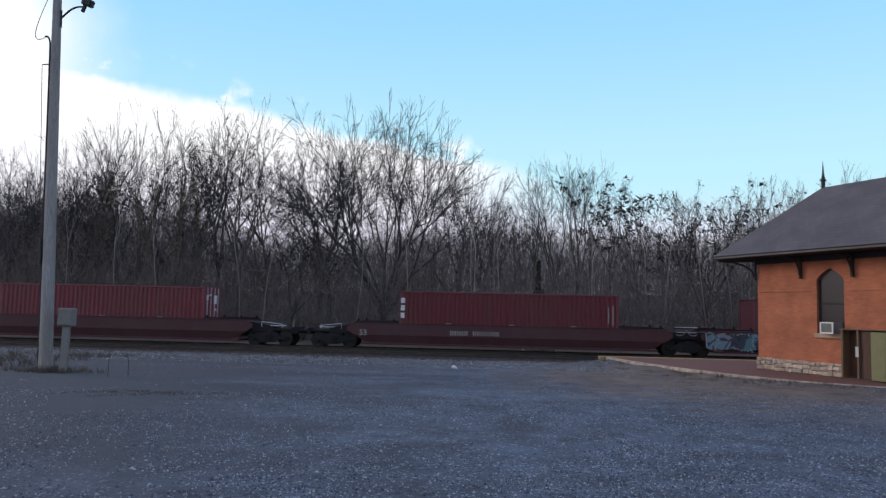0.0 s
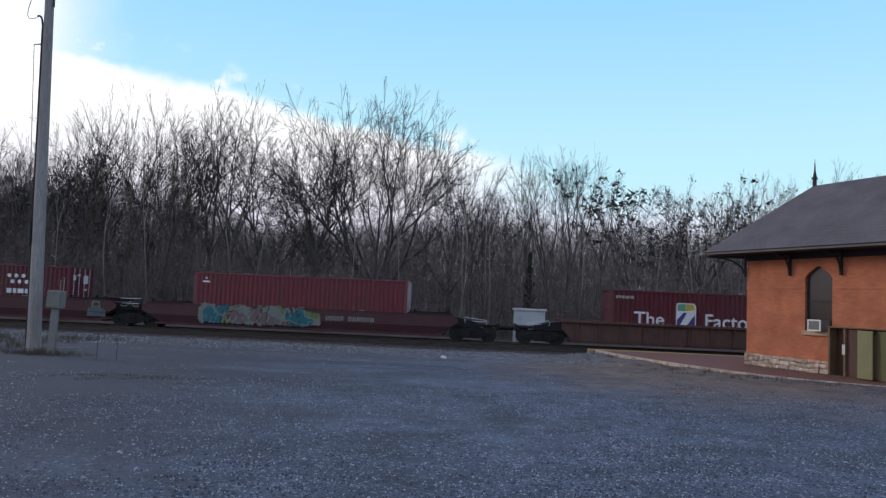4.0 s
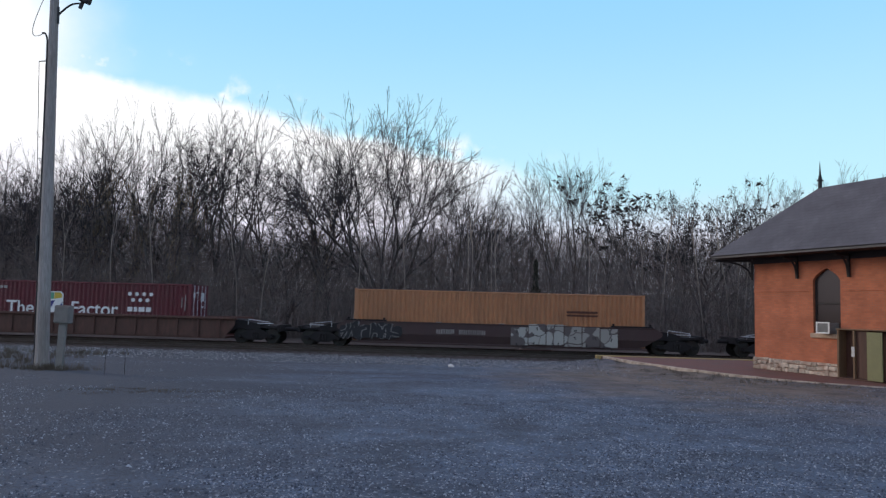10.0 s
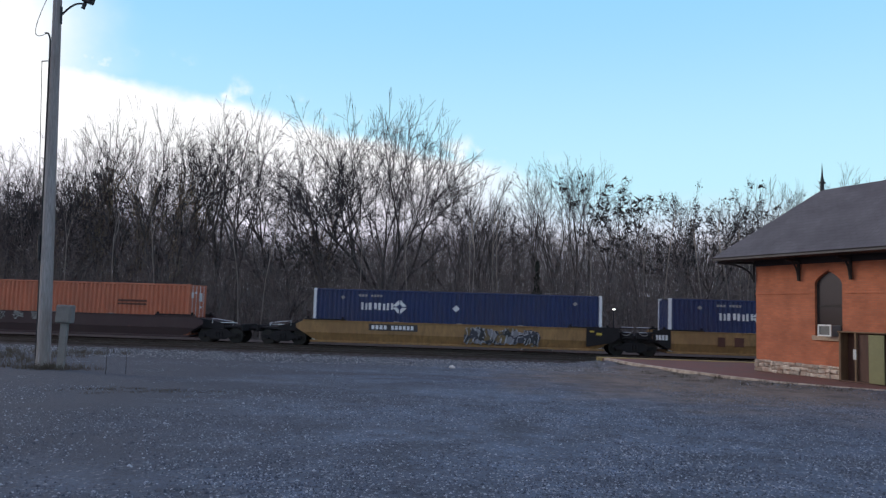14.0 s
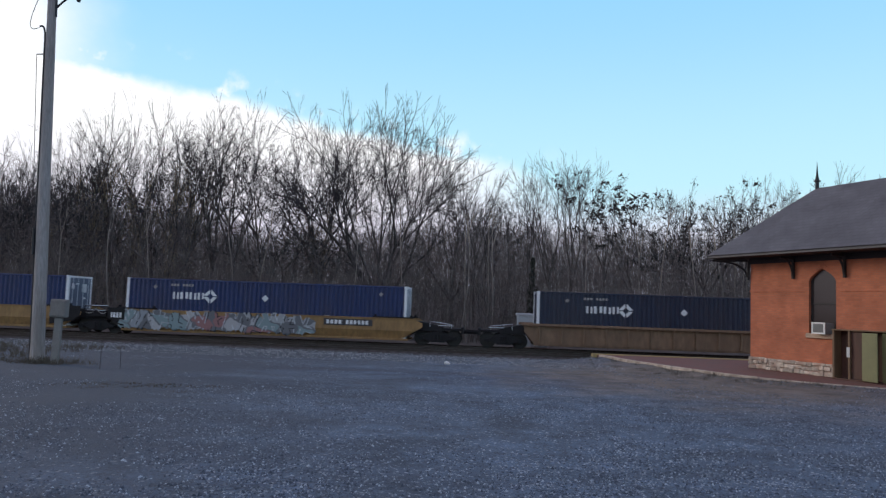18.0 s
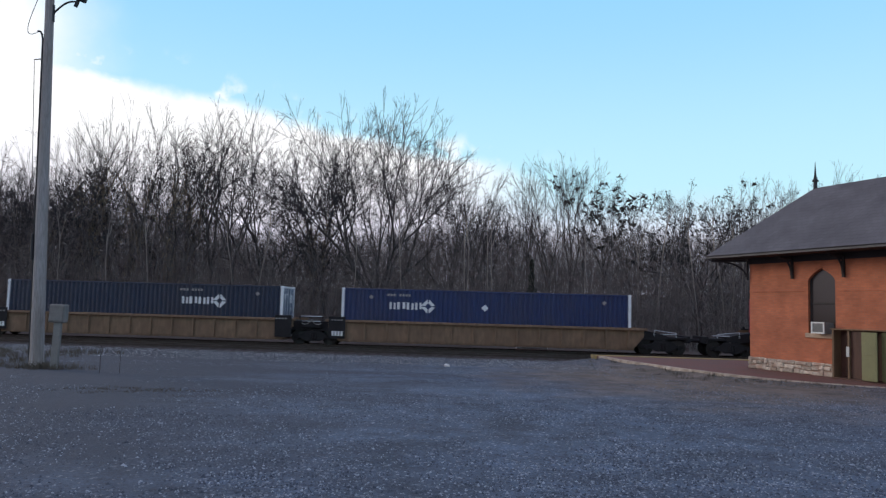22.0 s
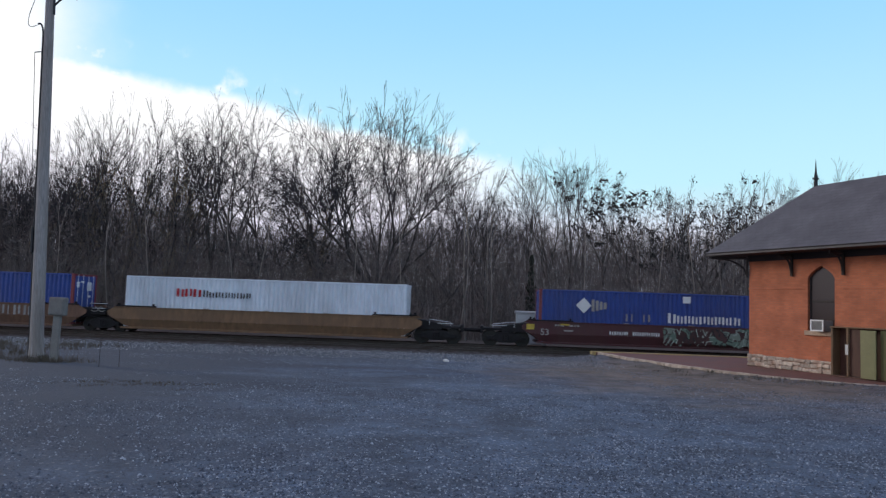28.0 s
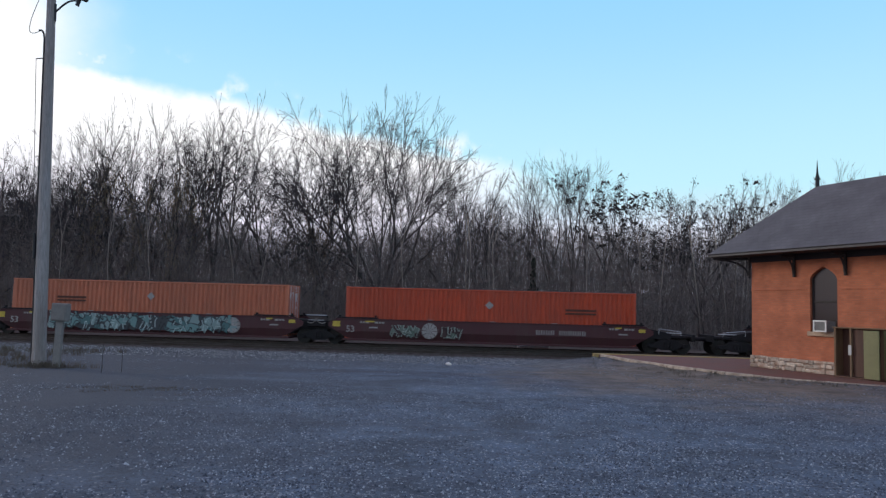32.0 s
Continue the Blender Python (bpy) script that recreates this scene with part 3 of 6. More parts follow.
def build_platform():
    edge = [on_track(9.2, -4.9), on_track(45, -4.9)]
    outline = [Vector((x, y, 0)) for x, y in KERB] + [Vector((48, 14, 0)), edge[1], edge[0] - ALONG * 1.0]
    bm = bmesh.new()
    top = [bm.verts.new((p.x, p.y, PLATFORM)) for p in outline]
    low = [bm.verts.new((p.x, p.y, -1.0)) for p in outline]
    bm.faces.new(top)
    for i in range(len(top)):
        j = (i + 1) % len(top)
        bm.faces.new((top[i], low[i], low[j], top[j]))
    bmesh.ops.recalc_face_normals(bm, faces=bm.faces[:])
    tagged(new("platform", bm_mesh("platform", bm, M["paver"])), "red brick paved station platform", "platform", kind="structure")
    kerb = tagged(new("kerb"), "pale weathered concrete kerb round the platform", "kerb", kind="structure")
    for (x0, y0), (x1, y1) in zip(KERB, KERB[1:]):
        length = math.hypot(x1 - x0, y1 - y0)
        k = max(1, round(length / 1.6))
        for i in range(k):
            bm = bmesh.new()
            box(bm, 0.006, length / k - 0.006, -0.16, 0.02, -0.55, 0.035 + random.uniform(-0.008, 0.008), 0.02)
            ob = part("kerb_stone", bm, M["kerb"], kerb)
            ob.matrix_basis = Matrix.Translation((x0 + (x1 - x0) * i / k, y0 + (y1 - y0) * i / k, PLATFORM)) @ Matrix.Rotation(math.atan2(y1 - y0, x1 - x0), 4, "Z")
    strip("platform_edge_line", [(-4.93, PLATFORM - 0.3), (-4.93, PLATFORM + 0.03), (-4.35, PLATFORM + 0.03), (-4.35, PLATFORM - 0.3)][::-1], 8.0, 45, M["yellow"], "faded yellow warning strip along the platform edge", category="platform edge")


build_platform()


# ---- station building; its own space: x along the near wall towards the camera's right, y into the house, z from the platform ----
def pointed(a):
    """Height of the blunt gothic arch, from 0 to 1, at a share of its width."""
    e = abs(2 * a - 1)
    return max(0.0, 1 - e) ** 0.62


def build_station():
    house = tagged(new("station_building"), "old red brick railway station with a grey slate hipped roof", "building")
    house.matrix_basis = pose(12.93, 30.7, PLATFORM, 0, 0, -67.36)
    LEN, DEEP, TOP = 15.0, 4.0, 4.9
    w0, w1, sill_z, spring, crown = 2.85, 4.02, 1.55, 3.5, 3.96
    bm = bmesh.new()
    t = 0.3
    prism(bm, [(0, 0), (LEN, 0), (LEN, TOP), (w1, TOP), (w1, sill_z), (w0, sill_z), (w0, TOP), (0, TOP)], 0, t)
    arch = [(w0, TOP), (w0, spring)]
    for i in range(1, 12):
        a = i / 12
        arch.append((w0 + (w1 - w0) * a, spring + (crown - spring) * pointed(a)))
    arch += [(w1, spring), (w1, TOP)]
    bmesh.ops.recalc_face_normals(bm, faces=bm.faces[:])
    part("wall", bm, M["brick"], house)
    bm = bmesh.new()
    prism(bm, arch[::-1], 0, t)
    bmesh.ops.recalc_face_normals(bm, faces=bm.faces[:])
    part("window_head", bm, M["brick"], house)
    for x0, x1, y0, y1 in ((0, LEN, DEEP - t, DEEP), (0, t, t, DEEP - t), (LEN - t, LEN, t, DEEP - t)):
        bm = bmesh.new()
        box(bm, x0, x1, y0, y1, 0, TOP)
        part("wall", bm, M["brick"], house)
    # raised course of bricks, interrupted by the window
    for a, b in ((-0.02, w0 - 0.14), (w1 + 0.14, LEN)):
        bm = bmesh.new()
        box(bm, a, b, -0.025, 0.0, 3.1, 3.17, 0.006)
        part("brick_course", bm, M["brick"], house)
    # arch of bricks round the window head
    for i in range(13):
        a0, a1 = i / 13, (i + 1) / 13
        bm = bmesh.new()
        pts = []
        for a in (a0 + 0.006, a1 - 0.006):
            mid, half = (w0 + w1) / 2, (w1 - w0) / 2
            rise, e = pointed(a), 2 * a - 1
            pts.append(((mid + half * e, spring + (crown - spring) * rise + 0.01), (mid + (half + 0.16) * e, spring + (crown - spring + 0.18) * rise + 0.01)))
        prism(bm, [pts[0][0], pts[1][0], pts[1][1], pts[0][1]], -0.012, 0.0)
        bmesh.ops.recalc_face_normals(bm, faces=bm.faces[:])
        part("arch_brick", bm, M["brick"], house)
    # rubble stone plinth
    bm = bmesh.new()
    box(bm, -0.03, LEN, -0.03, 0.02, 0.0, 0.47)
    part("plinth", bm, M["mortar"], house)
    rows = [(0.0, 0.17), (0.17, 0.33), (0.33, 0.49)]
    for z0, z1 in rows:
        x = -0.05
        while x < 6.4:
            ln = random.choice((0.16, 0.22, 0.3, 0.42, 0.55)) * random.uniform(0.85, 1.2)
            bm = bmesh.new()
            a, b = (noise.noise(Vector((x * 1.6, r * 0.7, 0))) * 0.1 for r in (z0, z1))
            a, b = a if z0 else 0.0, b if z1 < 0.48 else 0.0
            z0, z1 = z0 + a, z1 + b
            box(bm, x + 0.006, x + ln - 0.006, -0.07 - random.uniform(0, 0.03), 0.0, z0 + 0.012, z1 - 0.008 + random.uniform(-0.03, 0.01), 0.022)
            for v in bm.verts:
                v.co += Vector((random.uniform(-0.014, 0.014), random.uniform(-0.018, 0.008), random.uniform(-0.014, 0.014)))
            part("stone", bm, M["stone"], house)
            z0, z1 = z0 - a, z1 - b
            x += ln
    # window
    window = part("window", window_glass(w0, w1, sill_z, spring, crown), None, house, "tall arched window with dark glass")
    bm = bmesh.new()
    for a, b in ((w0, w0 + 0.07), (w1 - 0.07, w1)):
        box(bm, a, b, 0.1, 0.16, sill_z, spring + 0.12, 0.006)
    box(bm, w0 + 0.07, w1 - 0.07, 0.1, 0.16, sill_z, sill_z + 0.08, 0.006)
    box(bm, w0 + 0.07, w1 - 0.07, 0.1, 0.16, 2.62, 2.68, 0.006)
    part("window_frame", bm, M["darkwood"], window)
    bm = bmesh.new()
    box(bm, w0 - 0.08, w1 + 0.08, -0.1, 0.12, sill_z - 0.17, sill_z, 0.015)
    part("window_sill", bm, M["sill"], window)
    # dark board that stands in for the eaves' shade on the wall; soffit, roof
    bm = bmesh.new()
    box(bm, -0.05, LEN, -0.05, 0.0, 4.25, TOP, 0.01)
    part("frieze", bm, M["darkwood"], house)
    o, ez, rz = 1.2, 4.55, 7.36
    ridge_x, ridge_y = 1.54, 2.0
    roof_slope(house, [(-o, -o, ez), (LEN, -o, ez), (LEN, ridge_y, rz), (ridge_x, ridge_y, rz)])
    roof_slope(house, [(-o, DEEP + o, ez), (-o, -o, ez), (ridge_x, ridge_y, rz)])
    roof_slope(house, [(LEN, DEEP + o, ez), (-o, DEEP + o, ez), (ridge_x, ridge_y, rz), (LEN, ridge_y, rz)])
    bm = bmesh.new()
    box(bm, -o + 0.02, LEN, -o + 0.02, DEEP + o - 0.02, ez - 0.06, ez - 0.02)
    part("soffit", bm, M["darkwood"], house)
    bm = bmesh.new()
    box(bm, -o, LEN, -o, -o + 0.03, ez - 0.07, ez + 0.01, 0.005)
    box(bm, -o, -o + 0.03, -o + 0.03, DEEP + o, ez - 0.07, ez + 0.01, 0.005)
    part("fascia", bm, M["slate"], house)
    bm = bmesh.new()
    rod(bm, (ridge_x, ridge_y, rz - 0.02), (LEN, ridge_y, rz - 0.02), 0.06)
    part("ridge_cap", bm, M["slate"], house)
    # turned spike on the end of the ridge
    bm = bmesh.new()
    rod(bm, (ridge_x, ridge_y, rz - 0.15), (ridge_x, ridge_y, rz + 0.32), 0.085, 0.075, 10)
    rod(bm, (ridge_x, ridge_y, rz + 0.32), (ridge_x, ridge_y, rz + 0.37), 0.13, 0.13, 10)
    rod(bm, (ridge_x, ridge_y, rz + 0.37), (ridge_x, ridge_y, rz + 0.62), 0.085, 0.04, 10)
    rod(bm, (ridge_x, ridge_y, rz + 0.62), (ridge_x, ridge_y, rz + 1.15), 0.04, 0.006, 8)
    part("finial", bm, M["darkmetal"], house, "slender dark metal finial")
    # curved wooden brackets under the eaves
    for x, turn in ((0.0, -135), (2.19, -90), (4.43, -90), (6.7, -90), (8.9, -90)):
        bm = bmesh.new()
        box(bm, 0, 0.09, -0.05, 0.05, 3.6, 4.4, 0.012)
        reach = 1.45 if turn == -135 else 0.75
        box(bm, 0.09, reach, -0.05, 0.05, 4.35, 4.45, 0.012)
        steps = 8
        last = None
        for i in range(steps + 1):
            a = i / steps * math.pi / 2
            p = (0.09 + (reach - 0.25) * (1 - math.cos(a)), 0, 3.72 + 0.66 * math.sin(a))
            if last:
                rod(bm, last, p, 0.04, None, 6)
            last = p
        ob = part("eaves_bracket", bm, M["darkwood"], house)
        ob.matrix_basis = pose(x if turn == -90 else -0.02, -0.03, 0, 0, 0, turn)
    return house


def window_glass(w0, w1, sill_z, spring, crown):
    pts = [(w0, sill_z)] + [(w1, sill_z), (w1, spring)]
    for i in range(11, 0, -1):
        a = i / 12
        pts.append((w0 + (w1 - w0) * a, spring + (crown - spring) * pointed(a)))
    pts.append((w0, spring))
    bm = bmesh.new()
    prism(bm, pts, 0.13, 0.15)
    bmesh.ops.recalc_face_normals(bm, faces=bm.faces[:])
    return bm_mesh("window", bm, M["glass"])


def roof_slope(house, corners):
    """One slope of slates, 6 cm thick, with slate courses by its own flat coordinates."""
    c = [Vector(p) for p in corners]
    u = (c[1] - c[0]).normalized()
    nrm = u.cross(c[2] - c[0]).normalized()
    v = nrm.cross(u)
    bm = bmesh.new()
    uv = bm.loops.layers.uv.new("flat")
    top = [bm.verts.new(p + nrm * 0.06) for p in c]
    low = [bm.verts.new(p) for p in c]
    bm.faces.new(top)
    bm.faces.new(low[::-1])
    for i in range(len(c)):
        j = (i + 1) % len(c)
        bm.faces.new((top[i], low[i], low[j], top[j]))
    for f in bm.faces:
        for l in f.loops:
            l[uv].uv = ((l.vert.co - c[0]).dot(u), (l.vert.co - c[0]).dot(v))
    part("roof_slope", bm, M["slate"], house)


HOUSE = build_station()


def in_house(x, y, z, rz=0):
    return HOUSE.matrix_basis @ pose(x, y, z, 0, 0, rz)


def build_air_conditioner():
    ac = tagged(new("air_conditioner"), "white window air conditioner in the lower sash", "air conditioner")
    ac.matrix_basis = in_house(3.3, 0, 1.55)
    bm = bmesh.new()
    box(bm, 0.02, 0.54, -0.36, 0.3, 0.0, 0.4, 0.015)
    part("case", bm, M["louvre"], ac)
    bm = bmesh.new()
    for a in ((0.0, 0.56, 0.0, 0.05), (0.0, 0.56, 0.37, 0.42), (0.0, 0.05, 0.05, 0.37), (0.51, 0.56, 0.05, 0.37)):
        box(bm, a[0], a[1], -0.4, -0.36, a[2], a[3])
    part("front_frame", bm, M["white"], ac, "white plastic surround")
    for i in range(7):
        bm = bmesh.new()
        box(bm, 0.06, 0.5, -0.385, -0.362, 0.06 + i * 0.043, 0.085 + i * 0.043)
        part("louvre", bm, M["louvre"], ac)


build_air_conditioner()


def build_cupboard():
    """A tall wooden cupboard against the wall; its green leaf stands open."""
    c = tagged(new("wooden_cupboard"), "tall brown wooden cupboard with an open green door", "cupboard")
    c.matrix_basis = in_house(4.28, -0.13, 0)
    H, W, D = 1.76, 2.6, 0.4
    bm = bmesh.new()
    box(bm, 0.0, W, -0.03, 0.0, 0.06, H - 0.04)
    part("back_panel", bm, M["brown"], c)
    for x in (0.0, 0.62, W - 0.08):
        bm = bmesh.new()
        box(bm, x, x + 0.08, -D, -0.03, 0.0, H - 0.05, 0.01)
        part("post", bm, M["ochre"], c)
    bm = bmesh.new()
    box(bm, -0.03, W + 0.03, -D - 0.04, 0.0, H - 0.05, H, 0.01)
    part("top", bm, M["ochre"], c)
    bm = bmesh.new()
    box(bm, 0.0, W, -D, -0.03, 0.0, 0.06, 0.006)
    part("floor_board", bm, M["brown"], c)
    door = part("door", leaf(0.66, H), M["green"], c, "olive green door leaf, half open")
    door.matrix_basis = pose(1.2, -D - 0.03, 0.05, 0, 0, -10)
    bm = bmesh.new()
    box(bm, 0.7, 1.18, -D + 0.08, -D + 0.12, 0.07, H - 0.06)
    part("door", bm, M["brown"], c, "dark brown door leaf")
    second = part("door", leaf(0.62, H), M["olive"], c, "dark olive door leaf")
    second.matrix_basis = pose(1.9, -D + 0.02, 0.05)
    bm = bmesh.new()
    box(bm, 0.58, 0.7, -D - 0.012, -D - 0.002, 0.8, 1.15)
    part("notice", bm, M["paper"], c, "white paper notice")


def leaf(w, h):
    bm = bmesh.new()
    box(bm, 0, w, -0.02, 0.02, 0.0, h - 0.14, 0.006)
    box(bm, 0.06, w - 0.06, -0.028, -0.02, 0.1, 0.75, 0.004)
    box(bm, 0.06, w - 0.06, -0.028, -0.02, 0.85, h - 0.24, 0.004)
    return bm


build_cupboard()


# ---- pole, box on a post, stakes, stones ----
def build_pole():
    pole = tagged(new("utility_pole"), "leaning weathered grey wooden pole with a floodlight", "utility pole")
    base = Vector((-12.13, 23.1, ground_height(-12.13, 23.1) - 0.1))
    pole.matrix_basis = Matrix.Translation(base) @ Matrix.Rotation(radians(-1.95), 4, "Y")
    H = 14.0
    bm = bmesh.new()
    rings, sides = 24, 14
    prev = None
    for i in range(rings + 1):
        z = H * i / rings
        r = 0.2 - 0.085 * i / rings + (0.03 if i == 0 else 0)
        ring = [bm.verts.new((r * math.cos(k / sides * 6.2832) * (1 + 0.02 * noise.noise(Vector((k, z * 0.3, 0)))), r * math.sin(k / sides * 6.2832), z)) for k in range(sides)]
        if prev:
            for k in range(sides):
                bm.faces.new((prev[k], prev[(k + 1) % sides], ring[(k + 1) % sides], ring[k]))
        prev = ring
    bm.faces.new(prev)
    part("shaft", bm, M["pole"], pole)
    bm = bmesh.new()
    rod(bm, (-0.22, -0.03, 0.0), (-0.165, -0.03, 10.3), 0.03)
    last = (-0.165, -0.03, 10.3)
    for i in range(1, 9):
        a = i / 8 * 2.2
        p = (-0.165 - 0.11 * (1 - math.cos(a)), -0.03, 10.3 + 0.34 * math.sin(min(a, 1.57)) + (0.06 * math.sin(a) - 0.06 if a > 1.57 else 0.0))
        rod(bm, last, p, 0.03)
        last = p
    part("conduit", bm, M["darkmetal"], pole, "dark cable conduit with a bent weatherhead")
    bm = bmesh.new()
    rod(bm, (-0.14, 0, 9.75), (-0.42, 0, 9.73), 0.018)
    part("cable_bracket", bm, M["darkmetal"], pole)
    bm = bmesh.new()
    ends = (Vector((-0.34, -0.03, 10.6)), Vector((-1.0, 0.0, 10.3)), Vector((-0.6, 0.15, 11.4)), Vector((-0.15, 0.2, 12.6)))
    last = ends[0]
    for i in range(1, 17):
        f = i / 16
        p = ends[0] * (1 - f) ** 3 + ends[1] * 3 * f * (1 - f) ** 2 + ends[2] * 3 * f * f * (1 - f) + ends[3] * f ** 3
        rod(bm, last, p, 0.011, None, 6)
        last = p
    rod(bm, (-0.42, 0, 9.73), (-0.50, 0.3, 5.4), 0.01, None, 6)
    part("cable", bm, M["darkmetal"], pole)
    bm = bmesh.new()
    last = Vector((0.1, 0, 11.2))
    for i in range(1, 11):
        f = i / 10
        p = Vector((0.1 + 0.8 * f, -0.1 * f, 11.2 + 0.27 * math.sin(2.6 * f) + 0.22 * f * f))
        rod(bm, last, p, 0.03)
        last = p
    rod(bm, (0.12, 0, 10.95), (0.12, 0, 11.5), 0.05)
    part("lamp_arm", bm, M["darkmetal"], pole)
    bm = bmesh.new()
    tmp = bmesh.new()
    box(tmp, -0.17, 0.17, -0.13, 0.13, -0.1, 0.14, 0.04)
    join(bm, tmp, pose(1.02, -0.1, 11.68, 10, 25, 0))
    rod(bm, (0.86, -0.1, 11.4), (0.94, -0.1, 11.6), 0.06)
    part("floodlight", bm, M["darkmetal"], pole, "dark floodlight head, unlit")
    bm = bmesh.new()
    box(bm, -0.26, -0.19, -0.12, 0.12, 3.4, 4.2, 0.01)
    part("meter_box", bm, M["darkmetal"], pole)


build_pole()


def build_small_things():
    x, y = -11.5, 22.9
    post = tagged(new("signal_box_post"), "grey painted box on a flat wooden post", "control box")
    post.matrix_basis = pose(x, y, ground_height(x, y), 0, 1.5, 0)
    bm = bmesh.new()
    box(bm, -0.11, 0.11, -0.06, 0.06, -0.1, 1.42, 0.012)
    part("post", bm, M["board"], post)
    bm = bmesh.new()
    box(bm, -0.24, 0.24, -0.16, 0.12, 1.4, 1.95, 0.03)
    part("box", bm, M["board"], post)
    bm = bmesh.new()
    box(bm, -0.2, 0.2, -0.18, -0.16, 1.45, 1.9, 0.01)
    part("box_door", bm, M["board"], post)
    for sx, sy, h in ((-9.55, 21.6, 0.8), (-9.1, 21.9, 0.65)):
        bm = bmesh.new()
        rod(bm, (0, 0, -0.1), (0.01, 0, h), 0.008, 0.008, 6)
        stake = tagged(new("metal_stake", bm_mesh("metal_stake", bm, M["darkmetal"])), "thin dark metal stake in the gravel", "stake", "stakes beside the pole")
        stake.matrix_basis = pose(sx, sy, ground_height(sx, sy), 0, random.uniform(-2, 2), 0)
    for i, (sx, sy, r) in enumerate(((0.5, 29.4, 0.12), (3.93, 7.0, 0.1))):
        bm = bmesh.new()
        bmesh.ops.create_icosphere(bm, subdivisions=2, radius=r)
        for v in bm.verts:
            v.co *= 1 + 0.35 * noise.noise(v.co * 9 + Vector((i * 7, 0, 0)))
            v.co.z *= 0.6
        rock = tagged(new("rock", bm_mesh("rock", bm, M["rock"])), "small pale rock lying on the gravel", "rock", "pale rocks")
        rock.location = (sx, sy, ground_height(sx, sy) + r * 0.35)


build_small_things()

# ---- the train; each thing's own space: x along the track, y away from the camera, z from the rail's top ----
TRAIN_N = 1.3
SPEED, GAIN = 12.489, 0.00242
MOVING, TURNING = [], []
WHEEL = 0.42


def rolling(thing, s):
    """Notes a thing of the train that stands at s along the track at 16 s."""
    MOVING.append((thing, s))
    thing.matrix_basis = Matrix.Translation(on_track(s, TRAIN_N, RAIL_TOP)) @ Matrix.Rotation(TRACK_ANGLE, 4, "Z")
    return thing


def paint(name, colour, dirt=(0.08, 0.06, 0.05), rough=0.45, spread=0.14):
    return surface(name, colour, rough, 0.0, spread, grain=5, patch=0.7, bump=0.08, second=tuple(c * 0.72 + d * 0.28 for c, d in zip(colour, dirt)), stretch=(1, 1, 0.35))


P = {
    "red": paint("faded_red_container", (0.19, 0.032, 0.042)),
    "oxide": paint("oxide_red_container", (0.15, 0.02, 0.028)),
    "wine": paint("wine_red_container", (0.12, 0.016, 0.026)),
    "orange": paint("orange_container", (0.5, 0.152, 0.08)),
    "tan_orange": paint("faded_orange_container", (0.44, 0.2, 0.095)),
    "vermilion": paint("vermilion_container", (0.5, 0.072, 0.028)),
    "navy": paint("navy_blue_container", (0.022, 0.037, 0.118)),
    "dark_navy": paint("dark_navy_container", (0.022, 0.03, 0.06)),
    "magenta": paint("faded_maroon_container", (0.3, 0.05, 0.085)),
    "blue": paint("bright_blue_container", (0.03, 0.068, 0.28)),
    "white": paint("white_container", (0.7, 0.75, 0.83), spread=0.08),
    "white_trim": paint("white_paint", (0.75, 0.76, 0.78), spread=0.06),
    "end_grey": paint("grey_blue_end", (0.13, 0.16, 0.22)),
    "maroon_car": paint("maroon_car_paint", (0.072, 0.022, 0.026), rough=0.7),
    "rust_car": paint("rusty_brown_car_paint", (0.1, 0.05, 0.04), (0.06, 0.035, 0.03), rough=0.8, spread=0.35),
    "black_car": paint("sooty_brown_car_paint", (0.062, 0.036, 0.037), rough=0.8),
    "yellow_car": paint("faded_yellow_car_paint", (0.29, 0.168, 0.066), (0.12, 0.05, 0.03), rough=0.7, spread=0.3),
    "tan_car": paint("dirty_tan_car_paint", (0.205, 0.128, 0.08), (0.1, 0.045, 0.03), rough=0.8, spread=0.32),
    "ochre_car": paint("dull_ochre_car_paint", (0.19, 0.107, 0.058), rough=0.75, spread=0.3),
    "brown_car": paint("red_brown_car_paint", (0.15, 0.078, 0.05), rough=0.75, spread=0.3),
    "can_teal": surface("dull_teal_spray", (0.09, 0.13, 0.135), 0.7, spread=0.3),
    "panel_grey": surface("grey_green_spray", (0.15, 0.165, 0.155), 0.7, spread=0.3),
    "truck": surface("greasy_black_steel", (0.016, 0.014, 0.016), 0.8, 0.2, spread=0.4),
    "wheel": surface("worn_wheel_steel", (0.03, 0.027, 0.025), 0.6, 0.4),
    "brake": surface("pale_steel_fittings", (0.62, 0.64, 0.68), 0.45, 0.2),
    "lettering": surface("white_lettering", (0.7, 0.71, 0.72), 0.7, spread=0.1),
    "dim_lettering": surface("worn_grey_lettering", (0.32, 0.3, 0.29), 0.8, spread=0.25),
    "dark_lettering": surface("dark_lettering", (0.05, 0.045, 0.05), 0.7),
    "sign_brown": surface("dark_brown_lettering", (0.1, 0.035, 0.022), 0.7),
    "red_lettering": surface("red_lettering", (0.45, 0.02, 0.03), 0.7),
    "gold": surface("yellow_marking", (0.55, 0.4, 0.06), 0.7),
    "emblem_blue": surface("emblem_blue", (0.05, 0.05, 0.2), 0.6, spread=0.1),
    "emblem_green": surface("emblem_green", (0.12, 0.33, 0.22), 0.6, spread=0.1),
}
MESHES = {}


def cached(key, make):
    if key not in MESHES:
        MESHES[key] = make()
    return MESHES[key]


